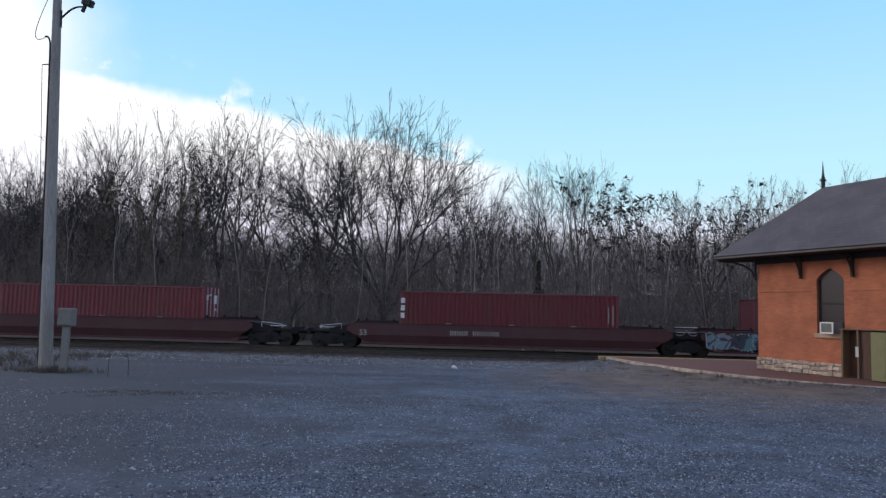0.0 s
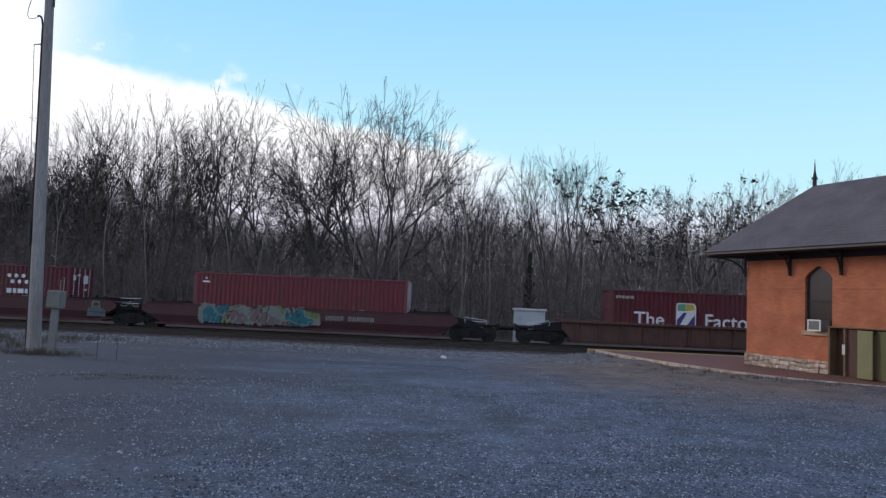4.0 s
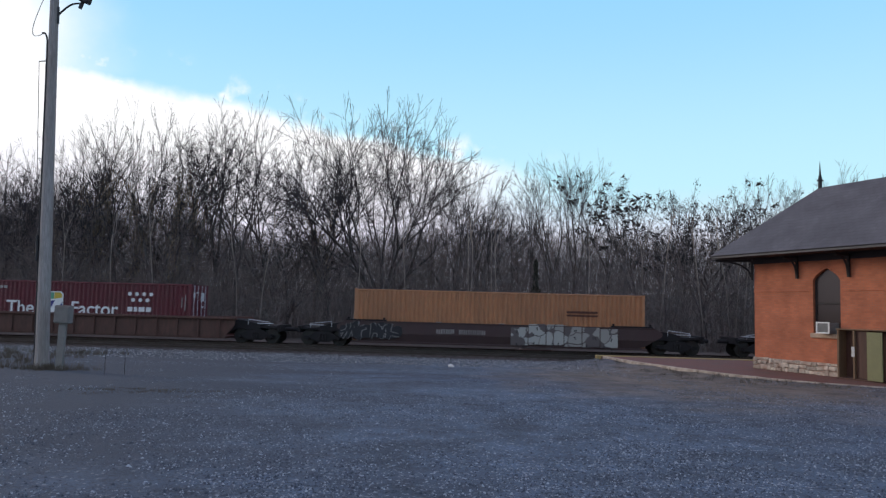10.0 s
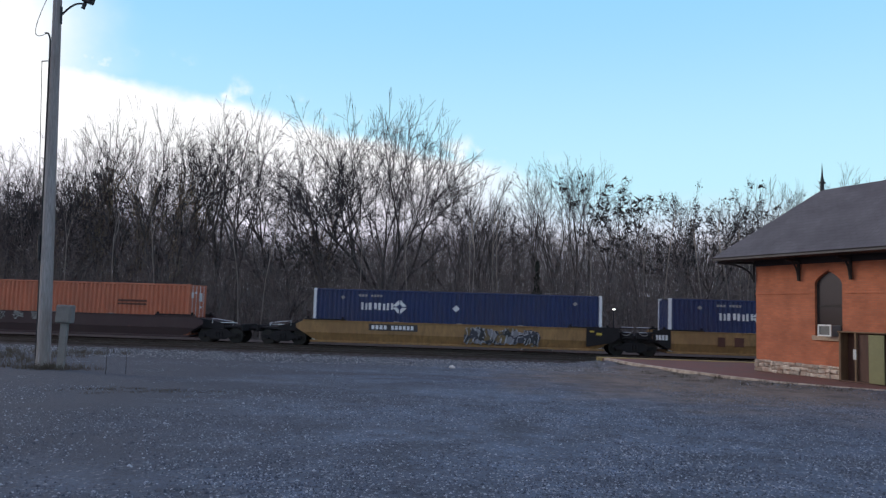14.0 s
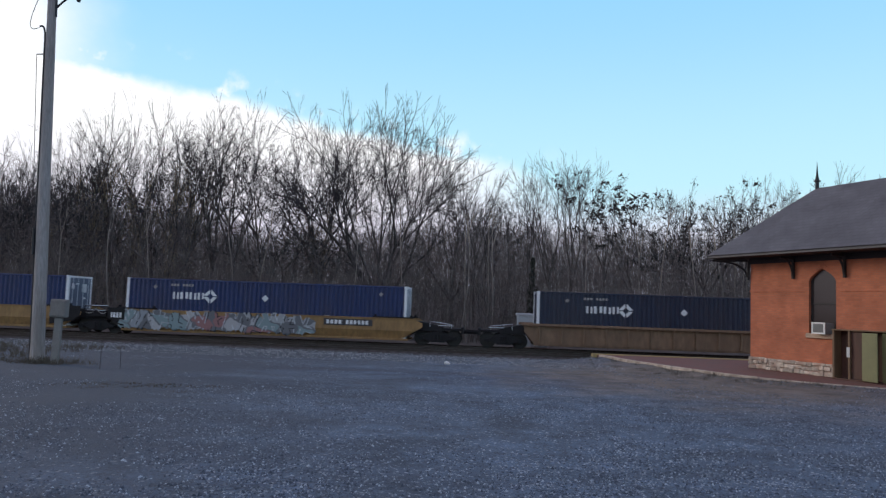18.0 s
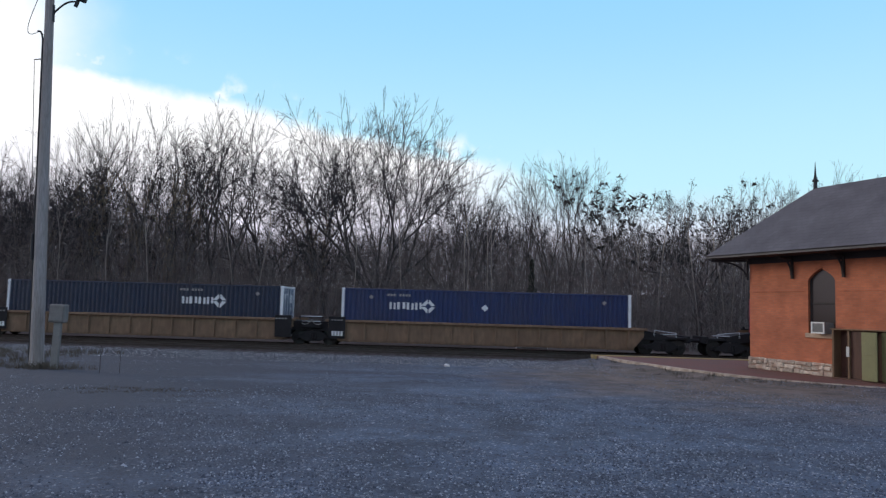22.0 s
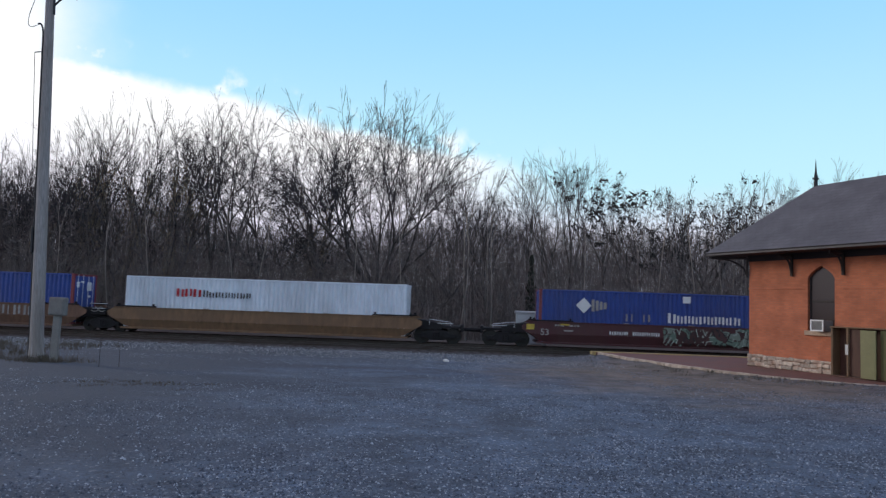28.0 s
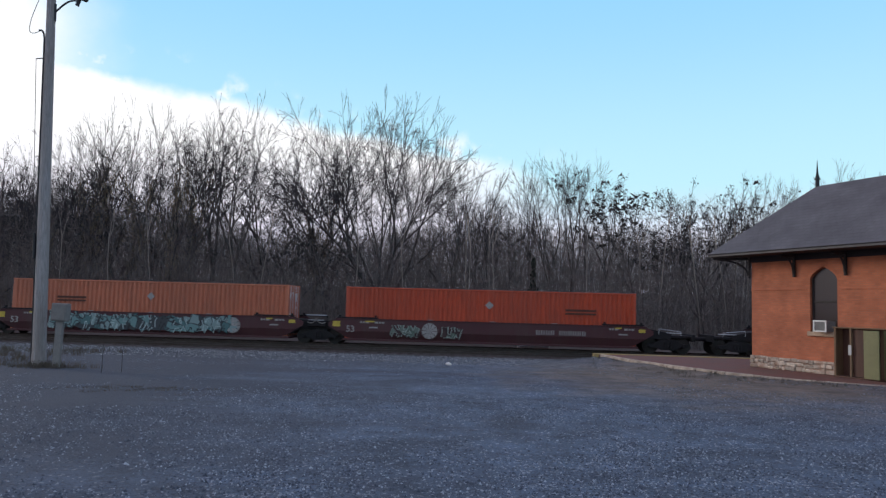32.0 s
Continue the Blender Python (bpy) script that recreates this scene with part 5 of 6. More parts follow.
def graffiti(car, x0, x1, z0, z1, palette, label, scale=1.5, y=-1.492, fade=0.42, style="strokes"):
    """A sprayed piece on the near side of a car: interlocked slabs with an outline; on a filled ground, or as plain blocks."""
    palette, scale = [tuple(v * fade for v in c) for c in palette], scale * 2.4
    m = cached(("spray", tuple(palette), scale), lambda: spray("spray_paint", palette, scale))
    rim = cached(("outline", tuple(palette[1])), lambda: surface("spray_outline", tuple(min(1, 0.14 + 1.2 * v) for v in palette[1]), 0.7, spread=0.3, grain=3, bump=0))
    dark = cached(("stroke",), lambda: surface("dark_spray", (0.02, 0.02, 0.025), 0.7, spread=0.3, grain=3, bump=0))
    high = z1 - z0
    k = max(1, round((x1 - x0) / (high * 0.92)))
    wide = (x1 - x0) / k
    if style != "blocks":
        # a ragged cloud of paint behind the slabs
        for i in range(k * 2):
            a = x0 + (x1 - x0) * (i + 0.5) / (2 * k)
            foot, top = z0 + random.uniform(0.0, 0.12), z1 - random.uniform(0.0, 0.25) * high
            pts = []
            for j in range(12):
                t = 6.2832 * j / 12
                c, q = math.cos(t), math.sin(t)
                pts.append((a + math.copysign(abs(c) ** 0.5, c) * wide * 0.36 * random.uniform(0.8, 1.15), (foot + top) / 2 + math.copysign(abs(q) ** 0.5, q) * (top - foot) / 2 * random.uniform(0.85, 1.08)))
            bm = bmesh.new()
            prism(bm, pts, y - 0.004 - 0.002 * (i % 3), y + 0.016)
            bmesh.ops.recalc_face_normals(bm, faces=bm.faces[:])
            part("sprayed_ground", bm, dark if style == "hollow" else m, car, label)
    for i in range(k):
        ox, oz = x0 + wide * i, z0 + random.uniform(-0.02, 0.05) * high
        hi, tilt = high * random.uniform(0.88, 1.06), random.uniform(-0.08, 0.12)
        if style == "blocks":
            bm = bmesh.new()
            prism(bm, [(ox + 0.02, oz), (ox + wide - 0.02, oz + 0.02), (ox + wide - 0.03, oz + hi), (ox + 0.03, oz + hi - 0.03)], y - 0.006, y + 0.012)
            bmesh.ops.recalc_face_normals(bm, faces=bm.faces[:])
            letter = part("graffiti_letter", bm, m, car, label)
            bm = bmesh.new()
            for _ in range(3):
                px, pz = ox + wide * random.uniform(0.25, 0.75), oz + hi * random.choice((0.12, 0.5, 0.85))
                prism(bm, stroke_outline((px, pz), (px + random.uniform(-0.08, 0.08), pz + random.uniform(-0.2, -0.1)), 0.035, 0.02, 0.01), y - 0.012, y - 0.007)
            bmesh.ops.recalc_face_normals(bm, faces=bm.faces[:])
            part("stroke", bm, dark, letter)
            continue
        slabs = slabs_of(random.choice((4, 5, 5)))
        fill, edge = bmesh.new(), bmesh.new()
        for j, (ax, az, bx, bz) in enumerate(slabs):
            p = (ox + wide * (ax + tilt * az + random.uniform(-0.06, 0.06)), oz + hi * (az + random.uniform(-0.04, 0.04)))
            q = (ox + wide * (bx + tilt * bz + random.uniform(-0.06, 0.06)), oz + hi * (bz + random.uniform(-0.04, 0.04)))
            w0, w1 = 0.075 * hi * random.uniform(0.6, 1.6), 0.075 * hi * random.uniform(0.6, 1.6)
            step = 0.0012 * j
            prism(fill, stroke_outline(p, q, w0, w1, random.uniform(-0.03, 0.05)), y - 0.022 - step, y - 0.016)
            prism(edge, stroke_outline(p, q, w0 + 0.045, w1 + 0.045, 0.04), y - 0.012 - step * 0.6, y + 0.01)
        for bm in (fill, edge):
            bmesh.ops.recalc_face_normals(bm, faces=bm.faces[:])
        inner, outer = (dark, rim) if style == "hollow" else (m, dark if style == "filled" and i % 2 else rim)
        letter = part("graffiti_letter", fill, inner, car, label)
        part("outline", edge, outer, letter)


SIDE = -1.305   # plane of a container's near side
L53, L40 = 16.154, 12.19


def starred_marks(c):
    """The Factor, an emblem between the words, and rows of stars."""
    lettered("The", -4.8, 1.36, 1.06, P["lettering"], c, SIDE)
    lettered("Factor", -0.98, 1.36, 1.08, P["lettering"], c, SIDE)
    emblem = [(-2.5, 1.42), (-1.42, 1.42), (-1.42, 2.5), (-1.55, 2.66), (-2.4, 2.66), (-2.5, 2.56)]
    flat("emblem", [emblem], P["lettering"], c, SIDE, "white ground of the emblem")
    flat("emblem", [[(-2.43, 2.22), (-1.98, 2.22), (-1.98, 2.6), (-2.36, 2.6), (-2.43, 2.54)]], P["emblem_green"], c, SIDE - 0.005, "green part of the emblem")
    flat("emblem", [[(-1.96, 2.22), (-1.5, 2.3), (-1.5, 2.46), (-1.6, 2.6), (-1.96, 2.6)]], P["gold"], c, SIDE - 0.005, "yellow part of the emblem")
    flat("emblem", [[(-1.92, 1.42), (-1.47, 1.42), (-1.47, 2.05)], [(-2.46, 1.42), (-2.3, 1.42), (-1.9, 2.14), (-2.1, 2.14), (-2.46, 1.7)]], P["emblem_blue"], c, SIDE - 0.005, "dark blue part of the emblem")
    stars = [disc(2.5 + 0.42 * i, 2.62, 0.13, 5) for i in range(4)] + [disc(2.71 + 0.42 * i, 2.28, 0.13, 5) for i in range(3)]
    flat("star", stars, P["lettering"], c, SIDE, "white stars")
    flat("lettering_bar", bars(2.4, 1.62, 0.26, (0.3, 0.2, 0.35, 0.3), 0.08), P["lettering"], c, SIDE)
    flat("lettering_bar", bars(-5.8, 2.78, 0.16, (0.14, 0.1, 0.14, 0.2, 0.2), 0.05), P["dim_lettering"], c, SIDE)
    flat("lettering_bar", [rect(5.55, 1.9, 0.05, 0.6), rect(5.75, 1.75, 0.05, 0.9)], P["dim_lettering"], c, SIDE)


def navy_marks(c, x=-4.2):
    flat("lettering_bar", frames(x - 1.15, 2.12, 0.4, (0.34, 0.46, 0.4, 0.36), 0.08), P["lettering"], c, SIDE)
    flat("emblem", ring(x + 1.02, 2.32, 0.4, 0.17, 4, 0.1), P["lettering"], c, SIDE, "white ring emblem")
    flat("lettering_bar", bars(x - 1.3, 2.85, 0.13, (0.13, 0.13, 0.13, -0.1, 0.12, 0.12, 0.12, 0.12), 0.05), P["dim_lettering"], c, SIDE)
    flat("placard", [disc(-6.4, 2.78, 0.13, 4), disc(6.6, 2.78, 0.13, 4)], P["dim_lettering"], c, SIDE)
    if x < 0:
        flat("placard", [disc(0.0, 2.32, 0.2, 4)], P["lettering"], c, SIDE, "white diamond")


def sign_marks(c, x, diamond):
    flat("lettering_bar", [rect(x, 2.0, 1.7, 0.1), rect(x, 2.18, 1.7, 0.12)], P["sign_brown"], c, SIDE, "dark brown worn lettering")
    if diamond is not None:
        flat("placard", [disc(diamond, 2.4, 0.24, 4)], P["dim_lettering"], c, SIDE, "pale diamond placard")


def stack_marks(c, flip):
    """A white slanting emblem, a row of large letters worn off, and the length in feet."""
    e = -5.6
    flat("emblem", [[(e - 0.45, 2.42), (e, 1.98), (e + 0.4, 2.42), (e, 2.86)]], P["lettering"], c, SIDE, "white diamond emblem")
    flat("emblem_stripe", [rect(e + 0.42 + 0.22 * i, 2.1 + 0.05 * i, 0.16, 0.66 - 0.1 * i) for i in range(4)], P["dim_lettering"], c, SIDE, "pale stripes beside the emblem")
    flat("lettering_bar", frames(-1.0, 1.6, 0.55, (0.42,), 0.08, 0.1) + frames(-0.5, 1.6, 0.42, (0.3, 0.3, 0.3, 0.34, 0.3, 0.3, 0.3, 0.14, 0.32), 0.1, 0.09), P["lettering"], c, SIDE, "white lettering")
    flat("lettering_bar", bars(-3.3 if flip else -2.7, 1.62, 0.4, (0.1, 0.06, -0.2, 0.06, 0.1), 0.2), P["dim_lettering"] if flip else P["red_lettering"], c, SIDE, "half-worn lettering")
    flat("placard", [rect(-0.2, 2.72, 0.42, 0.36)], P["lettering"], c, SIDE)
    x = 6.7 if flip else -7.5
    lettered("53", x, 2.3, 0.5, P["lettering"], c, SIDE)
    flat("lettering_bar", [rect(x + 0.05, 1.85, 0.45, 0.12), rect(x + 0.05, 2.02, 0.45, 0.14)], P["lettering"], c, SIDE)


def car_marks(car, x, plate=False, size=0.26, material="dim_lettering"):
    if plate:
        flat("car_number_bar", bars(x, 1.05, 0.22, (0.16, 0.16, 0.16, 0.16, -0.12, 0.15, 0.15, 0.15, 0.15, 0.15, 0.15), 0.07), P["lettering"], car, -1.502)
        return
    flat("car_number_bar", frames(x, 0.85, size, (0.19, 0.21, 0.19, 0.18, -0.15, 0.18, 0.18, 0.18, 0.18, 0.18, 0.18), 0.07, 0.045), P[material], car, -1.497)


def small_marks(car, x, material="dim_lettering"):
    flat("small_lettering_bar", bars(x, 1.22, 0.1, (0.1, 0.1, 0.2, -0.2, 0.2, 0.1, 0.15), 0.05) + [rect(x + 0.5, 0.95, 0.5, 0.08)], P[material], car, -1.497)


def sprayed_can(car):
    """A sprayed shape at the end of a unit: a narrow upper piece on a wider teal foot."""
    flat("sprayed_shape", [[(7.35, 0.5), (8.45, 0.5), (8.4, 0.9), (8.15, 1.0), (7.5, 1.0), (7.38, 0.9)]], P["can_teal"], car, -1.497, "dull teal sprayed shape")
    flat("sprayed_shape", [[(7.55, 1.01), (8.12, 1.01), (8.05, 1.38), (7.62, 1.38)]], P["panel_grey"], car, -1.497, "grey sprayed shape")
    flat("stroke", [rect(7.5, 0.72, 0.8, 0.05), rect(7.72, 1.1, 0.28, 0.18)], P["maroon_car"], car, -1.503)


def build_train():
    red_spray = [(0.2, 0.42, 0.5), (0.35, 0.5, 0.62), (0.45, 0.45, 0.55), (0.09, 0.1, 0.16)]
    lime_spray = [(0.3, 0.36, 0.1), (0.02, 0.24, 0.3), (0.36, 0.24, 0.22), (0.03, 0.28, 0.36), (0.45, 0.45, 0.4)]
    white_spray = [(0.42, 0.42, 0.4), (0.34, 0.33, 0.31), (0.12, 0.1, 0.1)]
    silver_spray = [(0.5, 0.5, 0.52), (0.4, 0.42, 0.46), (0.42, 0.2, 0.2), (0.58, 0.56, 0.58), (0.3, 0.4, 0.42), (0.2, 0.2, 0.22)]
    black_spray = [(0.06, 0.06, 0.07), (0.5, 0.5, 0.55), (0.35, 0.24, 0.1), (0.1, 0.1, 0.14)]
    teal_spray = [(0.06, 0.25, 0.25), (0.12, 0.36, 0.33), (0.02, 0.1, 0.1), (0.3, 0.42, 0.38)]
    pale_spray = [(0.2, 0.36, 0.36), (0.3, 0.42, 0.42), (0.1, 0.22, 0.23), (0.06, 0.07, 0.08)]
    mint_spray = [(0.2, 0.3, 0.24), (0.3, 0.38, 0.32), (0.12, 0.05, 0.05), (0.08, 0.03, 0.03)]
    # 0
    well_car(-220.2, "smooth", "maroon_car", "dark maroon well car with a yellow end mark", "end", "end")
    container(-220.2, L40, "red", "faded red ribbed container in a maroon well car")
    # 1 to 3: one articulated car
    car = well_car(-196.8, "smooth", "maroon_car", "dark maroon well car with worn white lettering", "end", "joint")
    lettered("53", -8.3, 0.75, 0.45, P["dim_lettering"], car, -1.497)
    car_marks(car, -3.2)
    c = container(-196.8, L40, "oxide", "oxide red container with a white mark at its end")
    flat("lettering_bar", [rect(-6.0, 1.75 + 0.42 * i, 0.22, 0.3) for i in range(3)], P["lettering"], c, SIDE - 0.006, "white upright lettering")
    flat("lettering_bar", [rect(5.5, 1.7, 0.06, 0.9), rect(5.75, 1.6, 0.06, 1.1)], P["dim_lettering"], c, SIDE)
    car = well_car(-177.28, "smooth", "maroon_car", "maroon well car with pale blue spray paint", "none", "joint")
    graffiti(car, -8.6, -0.6, 0.4, 1.4, red_spray, "dull blue and grey spray-painted letters", 0.8, style="filled")
    sprayed_can(car)
    starred_marks(container(-177.28, L40, "wine", "dark red container with white lettering and stars"))
    car = well_car(-157.8, "smooth", "maroon_car", "maroon well car with lime and teal spray paint", "none", "end")
    graffiti(car, -5.6, 1.2, 0.38, 1.5, lime_spray, "lime, pink and teal spray-painted letters", 0.7, style="filled")
    car_marks(car, 1.6)
    c = container(-157.8, L40, "red", "faded red ribbed container above spray paint")
    flat("placard", [ring(-5.5, 2.9, 0.16, 0.06, 5)[0], rect(-5.6, 2.7, 0.4, 0.1)], P["lettering"], c, SIDE)
    # 4 to 6
    for i, s in enumerate((-134.29, -114.81, -95.37)):
        car = well_car(s, "ribbed", "rust_car", "rusty brown ribbed well car unit", "end" if i == 0 else "none", "joint" if i < 2 else "end")
        if i:
            flat("car_number_bar", bars(-9.0, 0.8, 0.24, (0.12, 0.12, 0.12, 0.12), 0.05), P["dim_lettering"], car, -1.596)
        starred_marks(container(s, L40, "wine", "dark red container with white lettering and stars"))
    # 7, 8
    car = well_car(-71.77, "smooth", "black_car", "sooty brown well car with white spray paint", "end", "end")
    graffiti(car, -8.8, -5.4, 0.45, 1.4, [(0.3, 0.3, 0.3), (0.12, 0.1, 0.1), (0.4, 0.4, 0.4), (0.05, 0.04, 0.04)], "white outlined spray-painted letters", 1.6, style="hollow")
    graffiti(car, 0.7, 6.6, 0.35, 1.45, white_spray, "cream spray-painted block letters", 0.9, fade=0.85, style="blocks")
    car_marks(car, -3.4)
    sign_marks(container(-71.77, L53, "tan_orange", "faded orange long container"), 3.8, None)
    car = well_car(-47.51, "smooth", "black_car", "sooty dark well car with faint white spray paint", "end", "end")
    for k in range(7):
        graffiti(car, -7.6 + k * 1.1, -7.1 + k * 1.1, 1.0, 1.45, white_spray, "faint white spray tags", 2.2)
    c = container(-47.51, L53, "orange", "orange long container with a worn dark sign")
    sign_marks(c, 3.9, -0.3)
    # 9 to 11
    for i, s in enumerate((-24.15, -4.36, 15.23)):
        car = well_car(s, "smooth", "yellow_car", ("faded yellow well car with black and white spray paint", "faded yellow well car with teal spray paint", "faded yellow well car covered in silver spray paint")[i], "end" if i == 0 else "none", "joint" if i < 2 else "end")
        if i < 2:
            flat("end_plate", [[(7.2, 0.45), (8.6, 0.7), (9.0, 1.0), (9.0, 1.52), (7.2, 1.52)]], P["truck"], car, -1.512, "black end plate")
            flat("yellow_mark", [rect(7.4, 1.25, 0.22, 0.1), rect(7.75, 1.1, 0.3, 0.14)], P["gold"], car, -1.517)
        if i:
            flat("end_plate", [[(-9.0, 1.0), (-8.2, 0.5), (-8.0, 0.5), (-8.0, 1.5), (-9.0, 1.5)]], P["truck"], car, -1.512, "black end plate")
            flat("car_number_bar", bars(-8.8, 0.95, 0.28, (0.08, 0.13, 0.13, 0.13), 0.05), P["lettering"], car, -1.517)
        if i == 0:
            graffiti(car, 0.6, 4.6, 0.4, 1.3, black_spray, "black and white spray-painted letters", 1.5)
            flat("number_plate_panel", [rect(-4.85, 0.98, 2.75, 0.36)], P["dark_lettering"], car, -1.497)
            car_marks(car, -4.7, True)
        if i == 1:
            graffiti(car, -2.2, 2.2, 0.42, 1.35, teal_spray, "teal spray-painted letters", 1.4)
            flat("small_lettering_bar", bars(-5.5, 0.7, 0.5, (0.4, -0.1, 0.5), 0.2), P["sign_brown"], car, -1.497)
        if i == 2:
            graffiti(car, -8.3, 2.9, 0.35, 1.45, silver_spray, "silver and red spray-painted letters", 0.7, fade=0.66, style="filled")
            flat("number_plate_panel", [rect(3.45, 0.98, 2.75, 0.36)], P["dark_lettering"], car, -1.497)
            car_marks(car, 3.6, True)
        navy_marks(container(s, L53, "navy", "navy blue long container with white corner posts", post="white_trim", end="end_grey"))
    # 12 to 14
    for i, s in enumerate((38.64, 58.09, 77.59)):
        car = well_car(s, "ribbed", "tan_car", "dirty tan ribbed well car unit with black ends", "end" if i == 0 else "none", "joint" if i < 2 else "end")
        for e in ([-1] if i else []) + ([1] if i < 2 else []):
            flat("end_plate", [rect(min(e * 7.75, e * 8.7), 0.4, 0.95, 1.22)], P["truck"], car, -1.645, "black end plate")
            if e < 0:
                flat("car_number_bar", bars(-8.5, 0.55, 0.26, (0.1, 0.12, 0.12, 0.12), 0.05), P["lettering"], car, -1.652)
            flat("small_lettering_bar", bars(min(e * 7.75, e * 8.6) + 0.05, 1.4, 0.06, (0.1, 0.12, 0.12, 0.12), 0.06), P["dim_lettering"], car, -1.652)
        navy_marks(container(s, L53, "navy" if i == 2 else "dark_navy", "dark blue long container with white corner posts", post="white_trim", end="end_grey"), 3.4 if i == 1 else -4.2)
    # 15 to 17
    names = ("dull ochre well car with pale chalky lettering", "red-brown well car with green spray paint", "dull ochre well car carrying a white container")
    for i, s in enumerate((101.03, 120.57, 139.81)):
        car = well_car(s, "smooth", "brown_car" if i == 1 else "ochre_car", names[i], "end" if i == 0 else "none", "joint" if i < 2 else "end")
        if i == 0:
            car_marks(car, -2.6, material="dark_lettering", size=0.18)
            flat("chalk_letter", frames(2.6, 0.8, 0.62, (0.42, 0.42, 0.42, 0.42, -0.2, 0.42, 0.42, 0.42), 0.12, 0.07), P["dim_lettering"], car, -1.497, "pale hand-painted letters")
            c = container(s, L53, "magenta", "faded maroon long container with striped panels")
            flat("stripe", [rect(1.6, 1.6, 0.3, 0.9), rect(2.0, 1.6, 0.3, 1.05), rect(2.4, 1.6, 0.3, 1.2), rect(2.8, 1.6, 0.3, 1.35), rect(3.2, 1.6, 0.3, 1.45)], P["lettering"], c, SIDE, "white upright stripes")
            flat("stripe", [rect(3.7, 1.6, 0.7, 1.45)], P["gold"], c, SIDE, "yellow stripe")
            flat("lettering_bar", bars(6.0, 2.75, 0.14, (0.4, -0.1, 0.5, 0.3), 0.06), P["dim_lettering"], c, SIDE)
        if i == 1:
            graffiti(car, -6.7, -1.2, 0.42, 1.4, teal_spray, "green spray-painted letters", 1.5)
            flat("chalk_letter", frames(3.2, 0.8, 0.55, (0.4, 0.4, 0.14, 0.4, 0.4), 0.2, 0.06), P["dim_lettering"], car, -1.497, "faint pale letters")
            c = container(s, L53, "blue", "bright blue long container with white lettering", post="red")
            stack_marks(c, False)
        if i == 2:
            c = container(s, L53, "white", "white long container with red and black lettering")
            flat("lettering_bar", frames(-5.1, 2.15, 0.45, (0.42, 0.4, 0.44), 0.08, 0.11), P["red_lettering"], c, SIDE, "red lettering")
            flat("lettering_bar", frames(-3.55, 2.15, 0.42, (0.28,), 0.08) + frames(-3.2, 2.15, 0.3, (0.27, 0.27, 0.1, 0.25, 0.22, 0.1, 0.24, 0.24), 0.1, 0.075), P["dark_lettering"], c, SIDE, "black lettering")
    # 18 to 20
    for i, s in enumerate((163.38, 182.66, 202.11)):
        car = well_car(s, "smooth", "maroon_car", ("maroon well car with pale green spray paint", "maroon well car with long teal spray paint", "maroon well car with small pale spray tags")[i], "end" if i == 0 else "none", "joint" if i < 2 else "end")
        lettered("53", -8.0, 0.72, 0.5, P["dim_lettering"], car, -1.497)
        flat("yellow_mark", [rect(-8.75, 1.0, 0.42, 0.3), rect(8.2, 1.12, 0.36, 0.18), rect(-6.9, 1.28, 0.5, 0.08), rect(6.9, 1.3, 0.35, 0.07)], P["gold"], car, -1.498, "faded yellow mark")
        small_marks(car, -7.2)
        small_marks(car, 6.6)
        if i == 0:
            car_marks(car, -4.2, material="lettering", size=0.2)
            graffiti(car, -1.2, 7.6, 0.42, 1.42, mint_spray, "pale green and maroon spray-painted letters", 1.2, fade=0.56, style="filled")
            stack_marks(container(s, L53, "blue", "bright blue long container with white lettering", post="red"), True)
        if i == 1:
            graffiti(car, -5.6, 5.2, 0.42, 1.4, pale_spray, "teal and white spray-painted letters", 1.1, fade=0.66, style="filled")
            flat("spray_face", ring(5.0, 0.9, 0.45, 0.0, 10), P["dim_lettering"], car, -1.51, "pale round sprayed shape")
            sign_marks(container(s, L53, "orange", "orange long container with a worn dark sign"), -5.4, 0.1)
        if i == 2:
            graffiti(car, -5.4, -3.9, 0.5, 1.2, mint_spray, "pale green spray tag", 1.8)
            flat("spray_face", ring(-3.3, 0.88, 0.45, 0.0, 10), P["dim_lettering"], car, -1.51, "pale round sprayed shape")
            graffiti(car, -2.5, -1.6, 0.5, 1.1, mint_spray, "pale green spray tag", 1.8)
            car_marks(car, 2.6)
            sign_marks(container(s, L53, "vermilion", "vermilion long container with a worn dark sign"), 4.2, 0.0)
    # 21
    well_car(225.6, "smooth", "black_car", "sooty dark well car", "end", "end")
    container(225.6, L53, "navy", "navy blue long container with white corner posts", post="white_trim", end="end_grey")


build_train()

# ---- woods ----
BARK = surface("grey_brown_bark", (0.085, 0.073, 0.071), 0.95, spread=0.35, grain=6, patch=0.8, each=0.2)
PALE_BARK = surface("pale_bark", (0.25, 0.21, 0.185), 0.9, spread=0.3, grain=3, patch=0.6)
TWIG = surface("brown_twigs", (0.05, 0.044, 0.05), 0.95, spread=0.3, grain=2, patch=0.4, bump=0, each=0.2)
LEAF = surface("dull_brown_leaves", (0.03, 0.028, 0.026), 0.9, spread=0.4, grain=2, bump=0)
VINE = surface("dry_vines", (0.2, 0.15, 0.1), 0.95, spread=0.4, grain=2, bump=0)
STEM = surface("dull_brown_stems", (0.14, 0.115, 0.108), 0.95, spread=0.3, grain=0.9, patch=0.2, bump=0)
SCRUB = surface("brown_undergrowth", (0.19, 0.155, 0.147), 0.95, spread=0.25, grain=0.9, patch=0.2, bump=0, second=(0.14, 0.12, 0.11))


